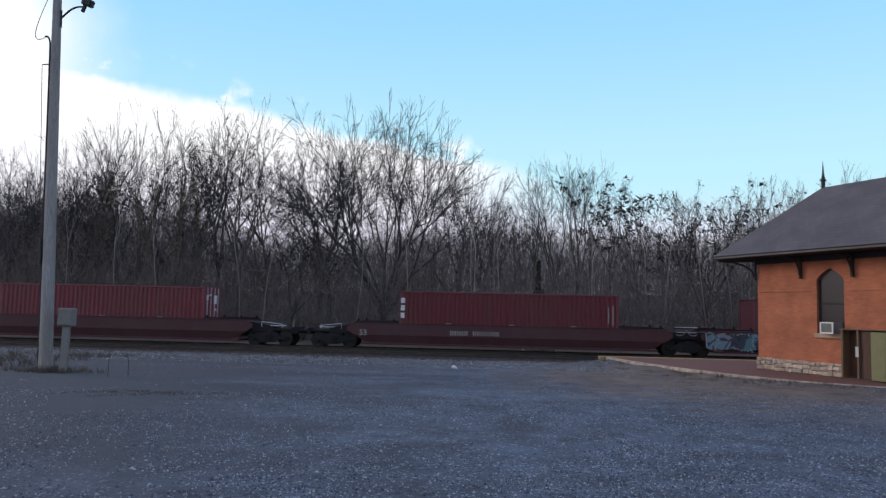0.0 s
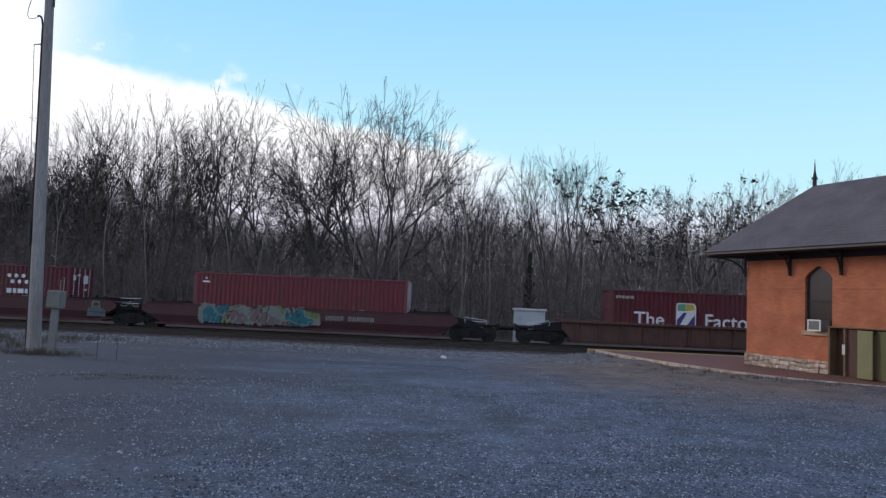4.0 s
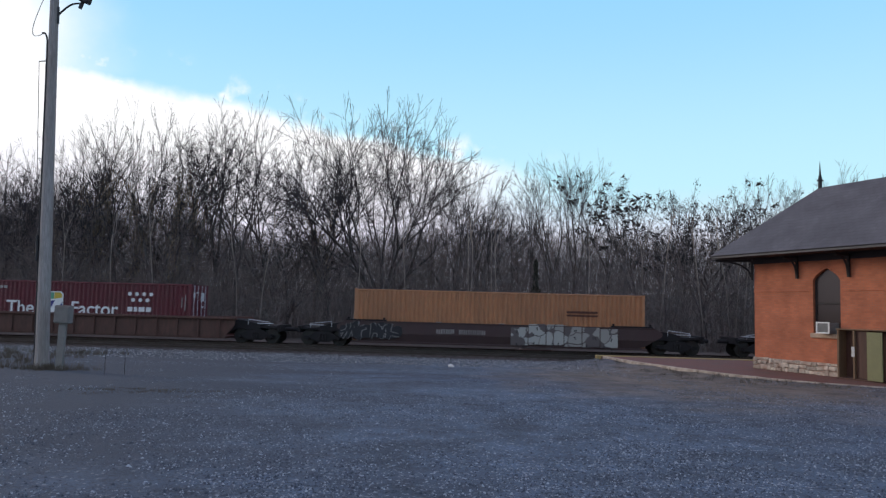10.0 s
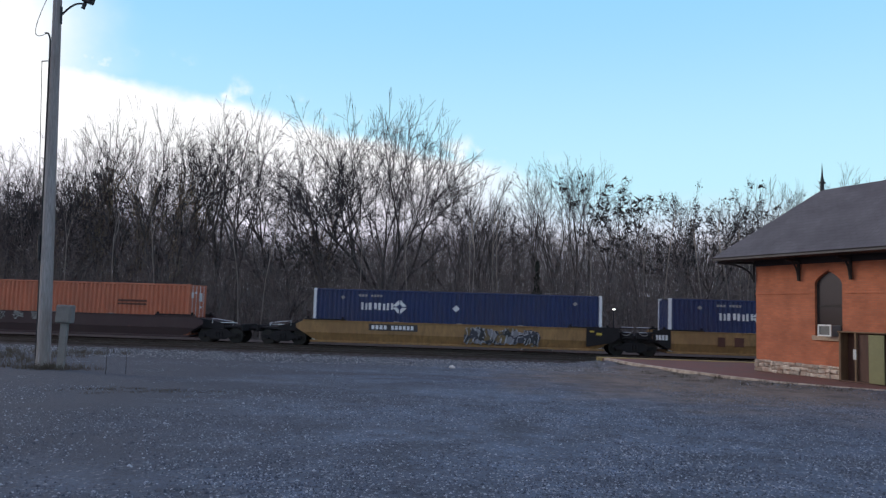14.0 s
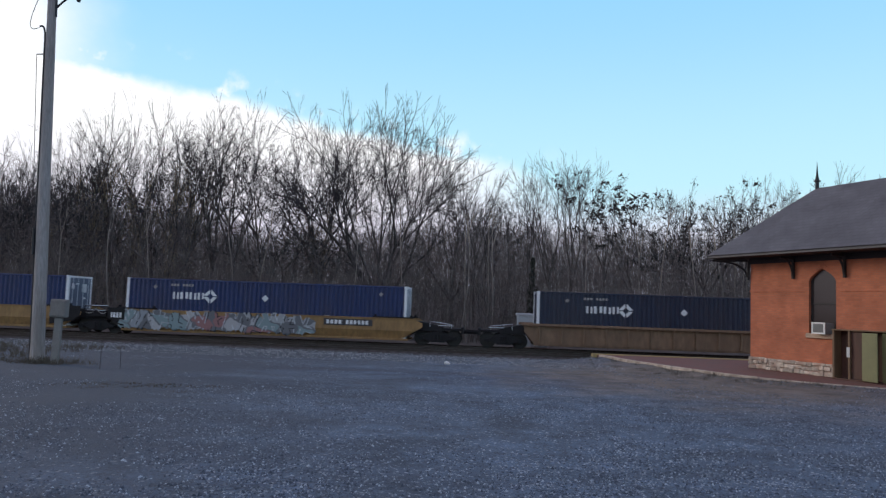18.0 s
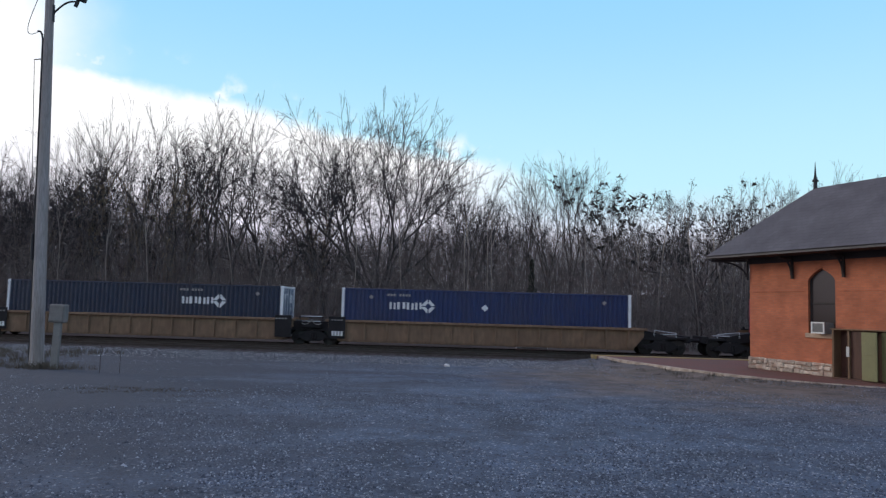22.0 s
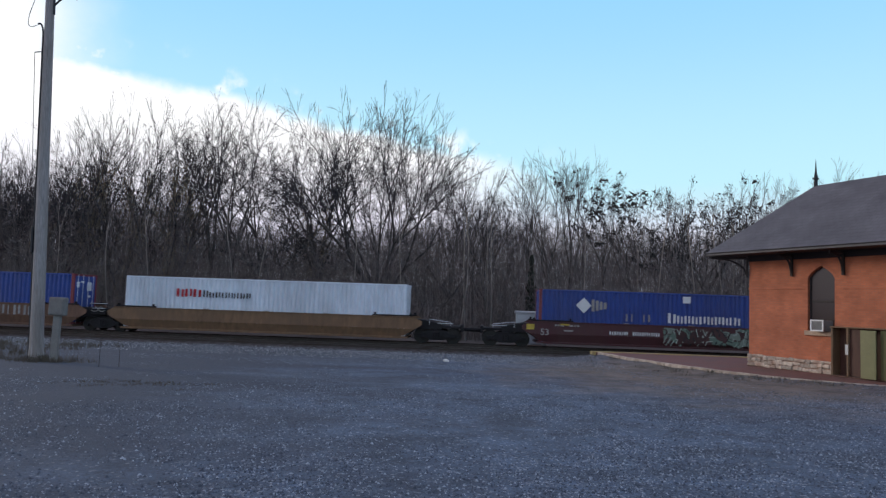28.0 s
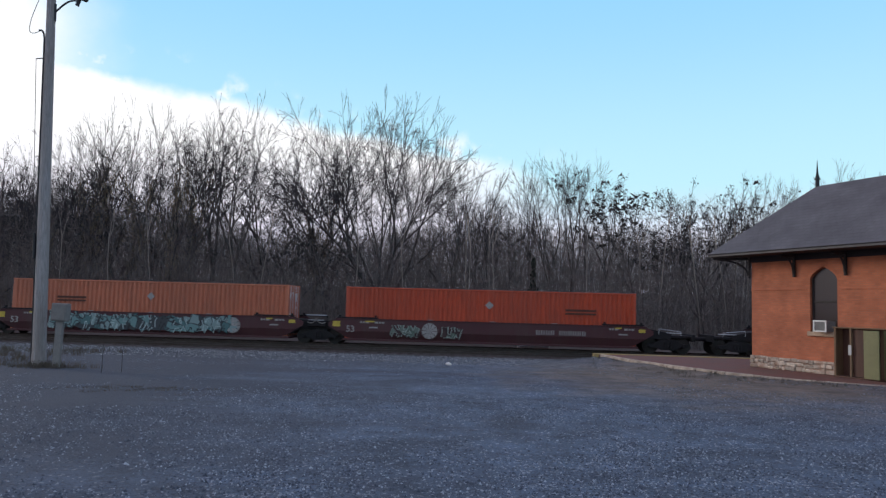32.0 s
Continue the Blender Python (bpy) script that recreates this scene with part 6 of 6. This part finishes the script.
def grow(seed, kind):
    """Segments of a bare tree 10 m high that forks again and again: a trunk, limbs that rise in a vase, branches, and a shell of fine twigs.
    Returns the wood, the twigs, and the tips of the crown."""
    rng = random.Random(seed)
    wood, fine, tips = [], [], []
    # bare trunk, limbs, their angle, angle of a fork, forks, upward pull, trunk radius
    clear, limbs, angle, fork, levels, pull, trunk_r = {
        "round": (0.2, 10, 40, 31, 5, 0.028, 0.17), "broad": (0.24, 6, 42, 36, 4, 0.025, 0.13), "vase": (0.22, 5, 36, 37, 5, 0.025, 0.125),
        "tall": (0.34, 4, 24, 34, 4, 0.035, 0.125), "slim": (0.42, 4, 15, 26, 3, 0.05, 0.075), "birch": (0.66, 2, 9, 16, 2, 0.08, 0.042),
        "back": (0.3, 4, 26, 33, 3, 0.04, 0.095)}[kind]

    def turned(d, a, spin):
        ref = Vector((1, 0, 0)) if abs(d.z) > 0.8 else Vector((0, 0, 1))
        u = d.cross(ref).normalized()
        w = d.cross(u)
        return (d * math.cos(a) + (u * math.cos(spin) + w * math.sin(spin)) * math.sin(a)).normalized()

    def shoot(p, d, length, r, level=0):
        """A thin, nearly straight twig, with side twigs that point forwards."""
        q = p
        for i in range(2):
            d = (d + Vector((rng.gauss(0, 1), rng.gauss(0, 1), rng.gauss(0, 0.7))) * 0.07 + Vector((0, 0, 0.05))).normalized()
            nxt = q + d * (length / 2)
            fine.append((*q, *nxt, r * (1 - 0.45 * i), r * (0.55 - 0.4 * i)))
            if level < 5 or i:
                side = turned(d, radians(rng.uniform(18, 34)), rng.uniform(0, 6.28))
                base = q.lerp(nxt, rng.uniform(0.1, 0.7))
                fine.append((*base, *(base + side * length * rng.uniform(0.35, 0.6)), r * 0.5, r * 0.15))
            q = nxt
        tips.append(q)

    def branch(p, d, length, r, level):
        steps = (5, 3, 3, 2, 2, 1)[level]
        q, spin = p, rng.uniform(0, 6.28)
        for i in range(steps):
            wild = 0.085
            d = (d + Vector((rng.gauss(0, 1), rng.gauss(0, 1), rng.gauss(0, 0.6))) * wild + Vector((0, 0, pull))).normalized()
            nxt = q + d * (length / steps)
            r0, r1 = r * (1 - 0.28 * i / steps), r * (1 - 0.28 * (i + 1) / steps)
            (wood if level < 3 else fine).append((*q, *nxt, r0, r1))
            if level >= 1 and rng.random() < (0.2, 0.3, 0.5, 0.9, 1, 1)[level]:
                for _ in range(3 if kind == "round" and level > 2 else 1):
                    spin += 2.4
                    shoot(q.lerp(nxt, rng.random()), turned(d, radians(rng.uniform(28, 52)), spin), length * rng.uniform(0.45, 0.8), max(0.004, min(0.012, r1 * 0.4)))
            q = nxt
        r *= 0.7
        if level == levels:
            for _ in range(3):
                shoot(q, turned(d, radians(rng.uniform(4, 26)), rng.uniform(0, 6.28)), length * rng.uniform(0.7, 1.0), max(0.004, min(0.012, r * 0.7)), level)
            return
        spin = rng.uniform(0, 6.28)
        branch(q, turned(d, radians(fork * rng.uniform(0.2, 0.55)), spin), length * rng.uniform(0.72, 0.9), r * 0.92, level + 1)
        branch(q, turned(d, radians(fork * rng.uniform(0.7, 1.15)), spin + 3.14 + rng.uniform(-0.5, 0.5)), length * rng.uniform(0.58, 0.82), r * 0.74, level + 1)
        if rng.random() < 0.45:
            branch(q, turned(d, radians(fork * rng.uniform(0.9, 1.3)), spin + 1.57), length * rng.uniform(0.5, 0.7), r * 0.6, level + 1)

    p, d = Vector((0, 0, -0.3)), Vector((rng.uniform(-0.07, 0.07), rng.uniform(-0.07, 0.07), 1)).normalized()
    path = []
    for i in range(6):
        d = (d + Vector((rng.gauss(0, 1), rng.gauss(0, 1), 0)) * 0.035).normalized()
        nxt = p + d * (10 * clear / 6 + 0.05)
        wood.append((*p, *nxt, trunk_r * (1.25 if i == 0 else 1 - 0.04 * i), trunk_r * (0.96 - 0.04 * i)))
        path.append((p, nxt))
        p = nxt
    phase = rng.uniform(0, 6.28)
    reach = 10 * (1 - clear) / (1 + 0.8 + 0.64 + 0.5 + 0.4)
    for i in range(limbs):
        lean = angle * (0.2 if i == 0 else rng.uniform(0.6, 1.15))
        a, e = path[5 if i < 2 else rng.choice((3, 4, 5))]
        out = turned(d, radians(lean), phase + 6.283 * i / max(1, limbs - 1) + rng.uniform(-0.25, 0.25))
        branch(a.lerp(e, rng.uniform(0.5, 1.0)) if i else p, out, reach * rng.uniform(1.15, 1.4) * (1 if i else 0.9), trunk_r * rng.uniform(0.5, 0.66), 1)
    f = 10.0 / sorted(row[5] for row in wood + fine)[-max(3, len(fine) // 120)]
    scaled = lambda rows, thin: [tuple(v * f for v in row[:6]) + (max(thin, row[6]), max(thin, row[7])) for row in rows]
    return scaled(wood, 0.015), scaled(fine, 0.009 if kind == "back" else 0.0064), [v * f for v in tips]


def leaf_clumps(tips, rng, count, size, low, blades):
    """Dark clumps of last leaves at some of the crown's outer tips."""
    high = [v for v in tips if v.z > low]
    rng.shuffle(high)
    at = np.array([v[:] for v in high[:count]])
    rs = np.random.RandomState(5)
    c = np.repeat(at, blades, axis=0) + rs.normal(0, size * 0.5, (len(at) * blades, 3))
    a = rs.uniform(-1, 1, (len(c), 3, 3)) * size * 0.7
    return (c[:, None, :] + a).reshape(-1, 3), np.arange(3 * len(c)).reshape(-1, 3)


def vines_on(rows, seed):
    """Dry vines: a shaggy sleeve round the trunk and the inner limbs, and curtains that hang from them."""
    rs = np.random.RandomState(seed)
    at = []
    for row in rows:
        if row[6] > 0.02 and row[2] < 9.0 and math.hypot(row[0], row[1]) < 0.35 + 0.15 * row[2]:
            p, q = Vector(row[0:3]), Vector(row[3:6])
            k = int((q - p).length * 230)
            at += [p.lerp(q, u / k)[:] for u in range(k)]
    at = np.array(at)
    thick = np.array([noise.noise(Vector((seed, 0.9 * z, 1.3 * x))) for x, y, z in at]) > -0.22
    at = at[thick]
    drop = rs.exponential(0.4, (len(at), 1)) * (rs.uniform(0, 1, (len(at), 1)) < 0.6)
    at = at + rs.normal(0, 0.15, at.shape) * (1.3 - 0.06 * at[:, 2:3]) - np.array([0, 0, 1.0]) * drop
    at = at[at[:, 2] > 0]
    blade = rs.uniform(-1, 1, (len(at), 3, 3)) * np.array([0.04, 0.04, 0.1])
    return (at[:, None] + blade).reshape(-1, 3), np.arange(3 * len(at)).reshape(-1, 3)


def tree_thing(seed, x, y, height, label, kind="broad", pale=False, leaves=None, ivy=False, turn=None, wide=1.0, cache={}):
    """leaves: how many clumps, their size, the lowest height that bears them, blades in a clump."""
    t = tagged(new("bare_tree"), label, "tree", "bare trees of the woods")
    key = (seed, kind, pale, leaves, ivy)
    if key not in cache:
        wood, fine, tips = grow(seed, kind)
        tv, tf = tubes(wood, 6)
        fv, ff = tubes(fine, 3)
        meshes = [fast_mesh("trunk", tv, tf, PALE_BARK if pale else BARK), fast_mesh("crown", fv, ff, TWIG)]
        if leaves:
            lv, lf = leaf_clumps(tips, random.Random(seed), *leaves)
            meshes.append(fast_mesh("leaves", lv, lf, LEAF, False))
        if ivy:
            vv, vf = vines_on(wood + fine, seed)
            meshes.append(fast_mesh("ivy", vv, vf, VINE, False))
        cache[key] = meshes
    for me, name in zip(cache[key], ("trunk", "crown", "ivy" if ivy else "leaves")):
        part(name, me, None, t)
    t.scale = (height / 10 * wide, height / 10 * wide, height / 10)
    t.location = (x, y, ground_height(x, y))
    t.rotation_euler = (0, 0, random.Random(round(x * 100) + seed).uniform(0, 6.28) if turn is None else turn)
    return t


def seen_at(px, depth):
    """x at that depth for a bearing given as the tangent times 1320."""
    return px / 1320 * depth


def risen(b, y, d):
    """Height above the ground of a top that is seen at the bearing b, the level y and the depth d."""
    return (550 - y + 0.0305 * b) / 1320 * d + 1.7 - ground_height(seen_at(b, d), d)


def build_woods():
    plain, draped = "tall bare grey-brown tree behind the railway", "tall bare tree draped in dry vines"
    # leading trees: bearing, level of the top, depth, kind, seed, vines, breadth
    lead = [(-611, 188, 60, "slim", 29, True, 0.9), (-548, 205, 61, "vase", 3, True, 0.75), (-478, 214, 58, "vase", 55, True, 0.8), (-665, 252, 62, "vase", 8, False, 0.7), (-720, 268, 63, "vase", 29, False, 0.8),
            (-770, 262, 66, "tall", 8, False, 1.0), (-400, 196, 62, "tall", 12, False, 0.9), (-362, 214, 60, "tall", 20, False, 0.8), (-310, 196, 63, "vase", 6, False, 0.9), (-270, 330, 59, "vase", 22, False, 1.25),
            (-196, 244, 61, "vase", 17, False, 1.0), (-222, 262, 63, "tall", 5, True, 0.9), (-98, 203, 57, "round", 34, False, 0.84), (28, 276, 62, "broad", 13, False, 0.8),
            (66, 340, 64, "tall", 36, False, 0.8), (92, 348, 68, "slim", 29, False, 1.0), (118, 345, 66, "slim", 8, False, 1.0), (160, 308, 66, "slim", 11, False, 0.9), (205, 272, 62, "tall", 18, False, 0.75),
            (232, 284, 63, "tall", 28, False, 0.7), (262, 340, 64, "slim", 12, False, 1.0), (140, 350, 70, "tall", 15, False, 0.8), (560, 338, 66, "slim", 14, False, 0.8), (596, 318, 64, "slim", 24, False, 0.6), (630, 330, 68, "slim", 9, False, 0.8),
            (700, 292, 66, "slim", 16, False, 0.7), (782, 304, 66, "slim", 19, False, 0.8), (-835, 262, 60, "vase", 51, False, 0.8), (-640, 300, 66, "tall", 36, False, 0.9), (-570, 290, 70, "tall", 48, False, 1.0), (-500, 320, 70, "vase", 57, False, 1.0),
            (-690, 300, 60, "vase", 61, True, 0.9), (-585, 268, 64, "vase", 62, True, 0.8), (-520, 262, 66, "tall", 63, False, 1.0), (-452, 250, 64, "tall", 64, True, 0.9),
            (-780, 300, 60, "vase", 69, True, 0.9)]
    for b, y, d, kind, seed, ivy, wide in lead:
        tree_thing(seed, seen_at(b, d), d, risen(b, y, d), draped if ivy else plain, kind, ivy=ivy, wide=wide)
    for b, y, d, seed, clumps, wide in ((300, 314, 60, 21, 40, 1.1), (352, 334, 60, 25, 44, 1.2), (430, 340, 66, 26, 10, 1.0), (552, 318, 66, 27, 12, 1.2)):
        tree_thing(seed, seen_at(b, d), d, risen(b, y, d), "slim tree with a few last dark leaves at its top", "slim", leaves=(clumps, 0.24, 5.6, 8), wide=wide)
    for b, y, d, seed in ((462, 358, 60, 23), (498, 348, 61, 24)):
        tree_thing(seed, seen_at(b, d), d, risen(b, y, d), "rounded tree still holding brown leaves", "broad", leaves=(420, 0.13, 4.5, 6))
    rng = random.Random(4)
    for i in range(20):
        b, d = rng.uniform(-60, 600) if i < 13 else rng.uniform(-700, -60), rng.uniform(50.5, 54)
        tree_thing(31 + i % 3, seen_at(b, d), d, risen(b, rng.uniform(330, 400), d), "thin pale-barked young tree", "birch", pale=True)
    rng = random.Random(8)
    for i in range(70):
        d = rng.uniform(56, 104)
        b = rng.uniform(-920, 900)
        y = thicket_top(b) - rng.uniform(-15, 48 if b > 60 else 45)
        tree_thing(rng.choice((2, 5, 6, 7, 9, 10, 12, 13)), seen_at(b, d), d, max(3.5, risen(b, y, d)), "bare grey-brown tree deep in the woods", "slim" if rng.random() < 0.35 else "back")


def thicket_top(b):
    """The level that the close brush reaches, bearing by bearing: higher where vines cover it."""
    return float(np.interp(b, [-900, -784, -690, -610, -550, -455, -400, -360, -260, -130, -20, 60, 240, 320, 370, 420, 520, 900],
                           [318, 312, 322, 320, 355, 325, 375, 415, 428, 424, 408, 412, 416, 414, 440, 424, 430, 440]))


build_woods()


def build_undergrowth():
    """Saplings and brush: thousands of thin stems that fork once or twice."""
    rng = np.random.RandomState(3)
    k = 36000
    n = 9 + 72 * rng.uniform(0, 1, k) ** 1.25
    near = rng.uniform(0, 1, k) < 0.25
    n[near] = rng.uniform(8.3, 17, near.sum())
    crest = rng.uniform(0, 1, k) < 0.45
    n[crest] = rng.uniform(52, 80, crest.sum())
    s = rng.uniform(-62, 62, k) * (1 + n / 60)
    base = np.array([on_track(a, b)[:] for a, b in zip(s, n)])
    base[:, 2] = [ground_height(x, y) for x, y, _ in base]
    b = base[:, 0] / base[:, 1] * 1320
    top = np.interp(b, np.arange(-1400, 1401, 10), [thicket_top(v) for v in range(-1400, 1401, 10)])
    # most stems end well below the brush's upper edge, a few stand above it
    top = top - 8 + rng.exponential(46, k) + 8 * np.sin(b / 17.0) + 6 * np.sin(b / 7.3)
    top[crest] = np.minimum(top[crest], rng.uniform(400, 455, crest.sum()))
    h = (550 - top + 0.0305 * b) / 1320 * base[:, 1] + 1.7 - base[:, 2]
    h = np.clip(h, 1.4, 9.5)
    h[near] = np.minimum(h[near], rng.uniform(2.2, 6.0, near.sum()))
    tip = base + np.stack([rng.normal(0, 0.17, k) * h, rng.normal(0, 0.17, k) * h, h], 1)
    mid = base + (tip - base) * 0.5 + rng.normal(0, 0.05, (k, 3)) * h[:, None]
    r = 0.005 + 0.0015 * h
    stems = np.concatenate([np.column_stack([base, mid, r, r * 0.75]), np.column_stack([mid, tip, r * 0.75, np.full(k, 0.006)])])
    v, f = tubes(stems, 3)
    me = fast_mesh("undergrowth", v, f, STEM)
    tagged(new("undergrowth", me), "dense brown leafless brush and saplings under the trees", "undergrowth", kind="stuff")
    # fine twigs of the brush: thin blades, thirteen on a stem
    q = np.repeat(base, 13, 0) + (np.repeat(tip - base, 13, 0)) * rng.uniform(0.15, 0.97, (13 * k, 1)) ** 0.8
    e = q + np.stack([rng.normal(0, 0.36, 13 * k), rng.normal(0, 0.36, 13 * k), rng.uniform(-0.05, 0.7, 13 * k)], 1) * np.minimum(4.5, np.repeat(h, 13))[:, None] * 0.3
    side = rng.normal(0, 0.01, (13 * k, 3))
    v = np.stack([q - side, q + side, e], 1).reshape(-1, 3)
    tagged(new("brushwood", fast_mesh("brushwood", v, np.arange(39 * k).reshape(-1, 3), SCRUB, False)), "tangled fine brown twigs of the brush", "undergrowth", kind="stuff")


build_undergrowth()


def build_cedar():
    """A narrow dark evergreen between the bare trees."""
    d = 51.0
    x = seen_at(168, d)
    z0 = ground_height(x, d)
    tree = tagged(new("cedar_sapling"), "narrow dark evergreen sapling among bare trees", "tree")
    tree.location = (x, d, z0)
    bm = bmesh.new()
    rod(bm, (0, 0, -0.1), (0, 0, 5.2), 0.07, 0.015, 6)
    part("trunk", bm, BARK, tree)
    rs = np.random.RandomState(2)
    k = 2600
    z = rs.uniform(0.5, 6.0, k)
    r = (0.75 - 0.105 * z) * np.sqrt(rs.uniform(0, 1, k)) * (0.75 + 0.25 * np.sin(z * 7))
    t = rs.uniform(0, 6.28, k)
    c = np.stack([r * np.cos(t), r * np.sin(t), z], 1)
    v = (c[:, None] + rs.uniform(-0.09, 0.09, (k, 3, 3))).reshape(-1, 3)
    part("crown", fast_mesh("crown", v, np.arange(3 * k).reshape(-1, 3), surface("dark_evergreen", (0.045, 0.045, 0.035), 0.9, grain=4, bump=0), False), None, tree)


build_cedar()


def build_signal_lamp():
    """A small white lamp on a thin mast beyond the far track."""
    x, y = seen_at(304, 48.5), 48.5
    mast = tagged(new("trackside_lamp"), "small lit white lamp on a thin dark mast", "signal lamp")
    mast.location = (x, y, ground_height(x, y))
    bm = bmesh.new()
    rod(bm, (0, 0, -0.1), (0, 0, 2.9), 0.03, 0.025, 8)
    part("mast", bm, M["darkmetal"], mast)
    bm = bmesh.new()
    box(bm, -0.13, 0.13, -0.1, 0.1, 2.76, 2.92, 0.02)
    part("lamp_housing", bm, M["darkmetal"], mast)
    glow = bpy.data.materials.new("lamp_glow")
    glow.use_nodes = True
    p = glow.node_tree.nodes["Principled BSDF"]
    p.inputs["Emission Color"].default_value, p.inputs["Emission Strength"].default_value = (1, 0.97, 0.9, 1), 2.5
    bm = bmesh.new()
    box(bm, -0.095, 0.095, -0.115, -0.1, 2.8, 2.88, 0.004)
    part("lens", bm, glow, mast, "lit white lens")


build_signal_lamp()


def build_equipment_hut():
    """A pale sheet-metal equipment hut beyond the far track, with an overhanging lid and a door."""
    x, y = seen_at(170, 46.9), 46.9
    hut = tagged(new("equipment_hut"), "pale grey sheet-metal equipment hut beside the tracks", "equipment hut")
    hut.matrix_basis = pose(x, y, ground_height(x, y), 0, 0, -3.44)
    bm = bmesh.new()
    box(bm, -1.0, 1.0, -0.65, 0.65, -0.1, 0.12, 0.02)
    part("base", bm, M["mortar"], hut, "concrete base")
    bm = bmesh.new()
    box(bm, -0.95, 0.95, -0.6, 0.6, 0.12, 2.05, 0.02)
    part("body", bm, M["hut"], hut)
    bm = bmesh.new()
    box(bm, -1.03, 1.03, -0.68, 0.68, 2.05, 2.2, 0.02)
    part("lid", bm, M["hut"], hut, "overhanging metal lid")
    for a, b in ((-0.88, -0.02), (0.02, 0.88)):
        bm = bmesh.new()
        box(bm, a, b, -0.625, -0.602, 0.2, 1.92, 0.008)
        door = part("door", bm, M["hut"], hut)
        bm = bmesh.new()
        box(bm, b - 0.14 if a < 0 else a + 0.08, b - 0.08 if a < 0 else a + 0.14, -0.66, -0.627, 1.0, 1.2, 0.006)
        part("handle", bm, M["darkmetal"], door)


build_equipment_hut()


def build_dry_grass():
    """Tufts of dead grass round the pole, along the ballast and beside the kerb."""
    rs = np.random.RandomState(6)
    spots = []
    for _ in range(70):
        spots.append((-12.0 + rs.normal(0, 0.6), 23.0 + rs.normal(0, 0.35), 0.22))
    for _ in range(260):
        spots.append((rs.uniform(-26, -13.5), rs.uniform(24, 33), 0.3))
    for _ in range(50):
        i = rs.randint(0, 6)
        (x0, y0), (x1, y1) = KERB[i], KERB[i + 1]
        f = rs.uniform(0, 1)
        spots.append((x0 + (x1 - x0) * f - abs(rs.normal(0, 1.1)) - 0.2, y0 + (y1 - y0) * f - rs.uniform(0, 0.5), 0.14))
    for _ in range(40):
        spots.append((-6.6 + rs.normal(0, 0.8), 17.0 + rs.normal(0, 0.45), 0.05))
    verts = []
    for x, y, h in spots:
        z = ground_height(x, y)
        for _ in range(12):
            bx, by = x + rs.normal(0, 0.1), y + rs.normal(0, 0.1)
            hh = h * rs.uniform(0.4, 1.2)
            verts += [(bx - 0.008, by, z - 0.02), (bx + 0.008, by, z - 0.02), (bx + rs.normal(0, 0.4) * hh, by + rs.normal(0, 0.4) * hh, z + hh)]
    v = np.array(verts)
    tagged(new("dry_grass", fast_mesh("dry_grass", v, np.arange(len(v)).reshape(-1, 3), M["grass"], False)), "short tufts of dead brown grass", "grass", kind="stuff")


build_dry_grass()


def motions():
    """The train rolls past from right to left at an even pace, its wheels turning."""
    for thing, s in MOVING:
        rows = []
        for t in range(0, 33, 4):
            q = s - SPEED * (t - 16) + GAIN * (t - 16) ** 2
            rows.append((t, Matrix.Translation(on_track(q, TRAIN_N, RAIL_TOP)) @ Matrix.Rotation(TRACK_ANGLE, 4, "Z")))
        walk(thing, rows)
    # a wheel turns less than 60 degrees from row to row
    turns = []
    for i in range(32 * FPS + 1):
        t = i / FPS
        turns.append((t, (GAIN * (t - 16) ** 2 - SPEED * (t - 16)) / WHEEL))
    for wheelset, x in TURNING:
        walk(wheelset, [(t, Matrix.Translation((x, 0, WHEEL)) @ Matrix.Rotation(a, 4, "Y")) for t, a in turns])


motions()
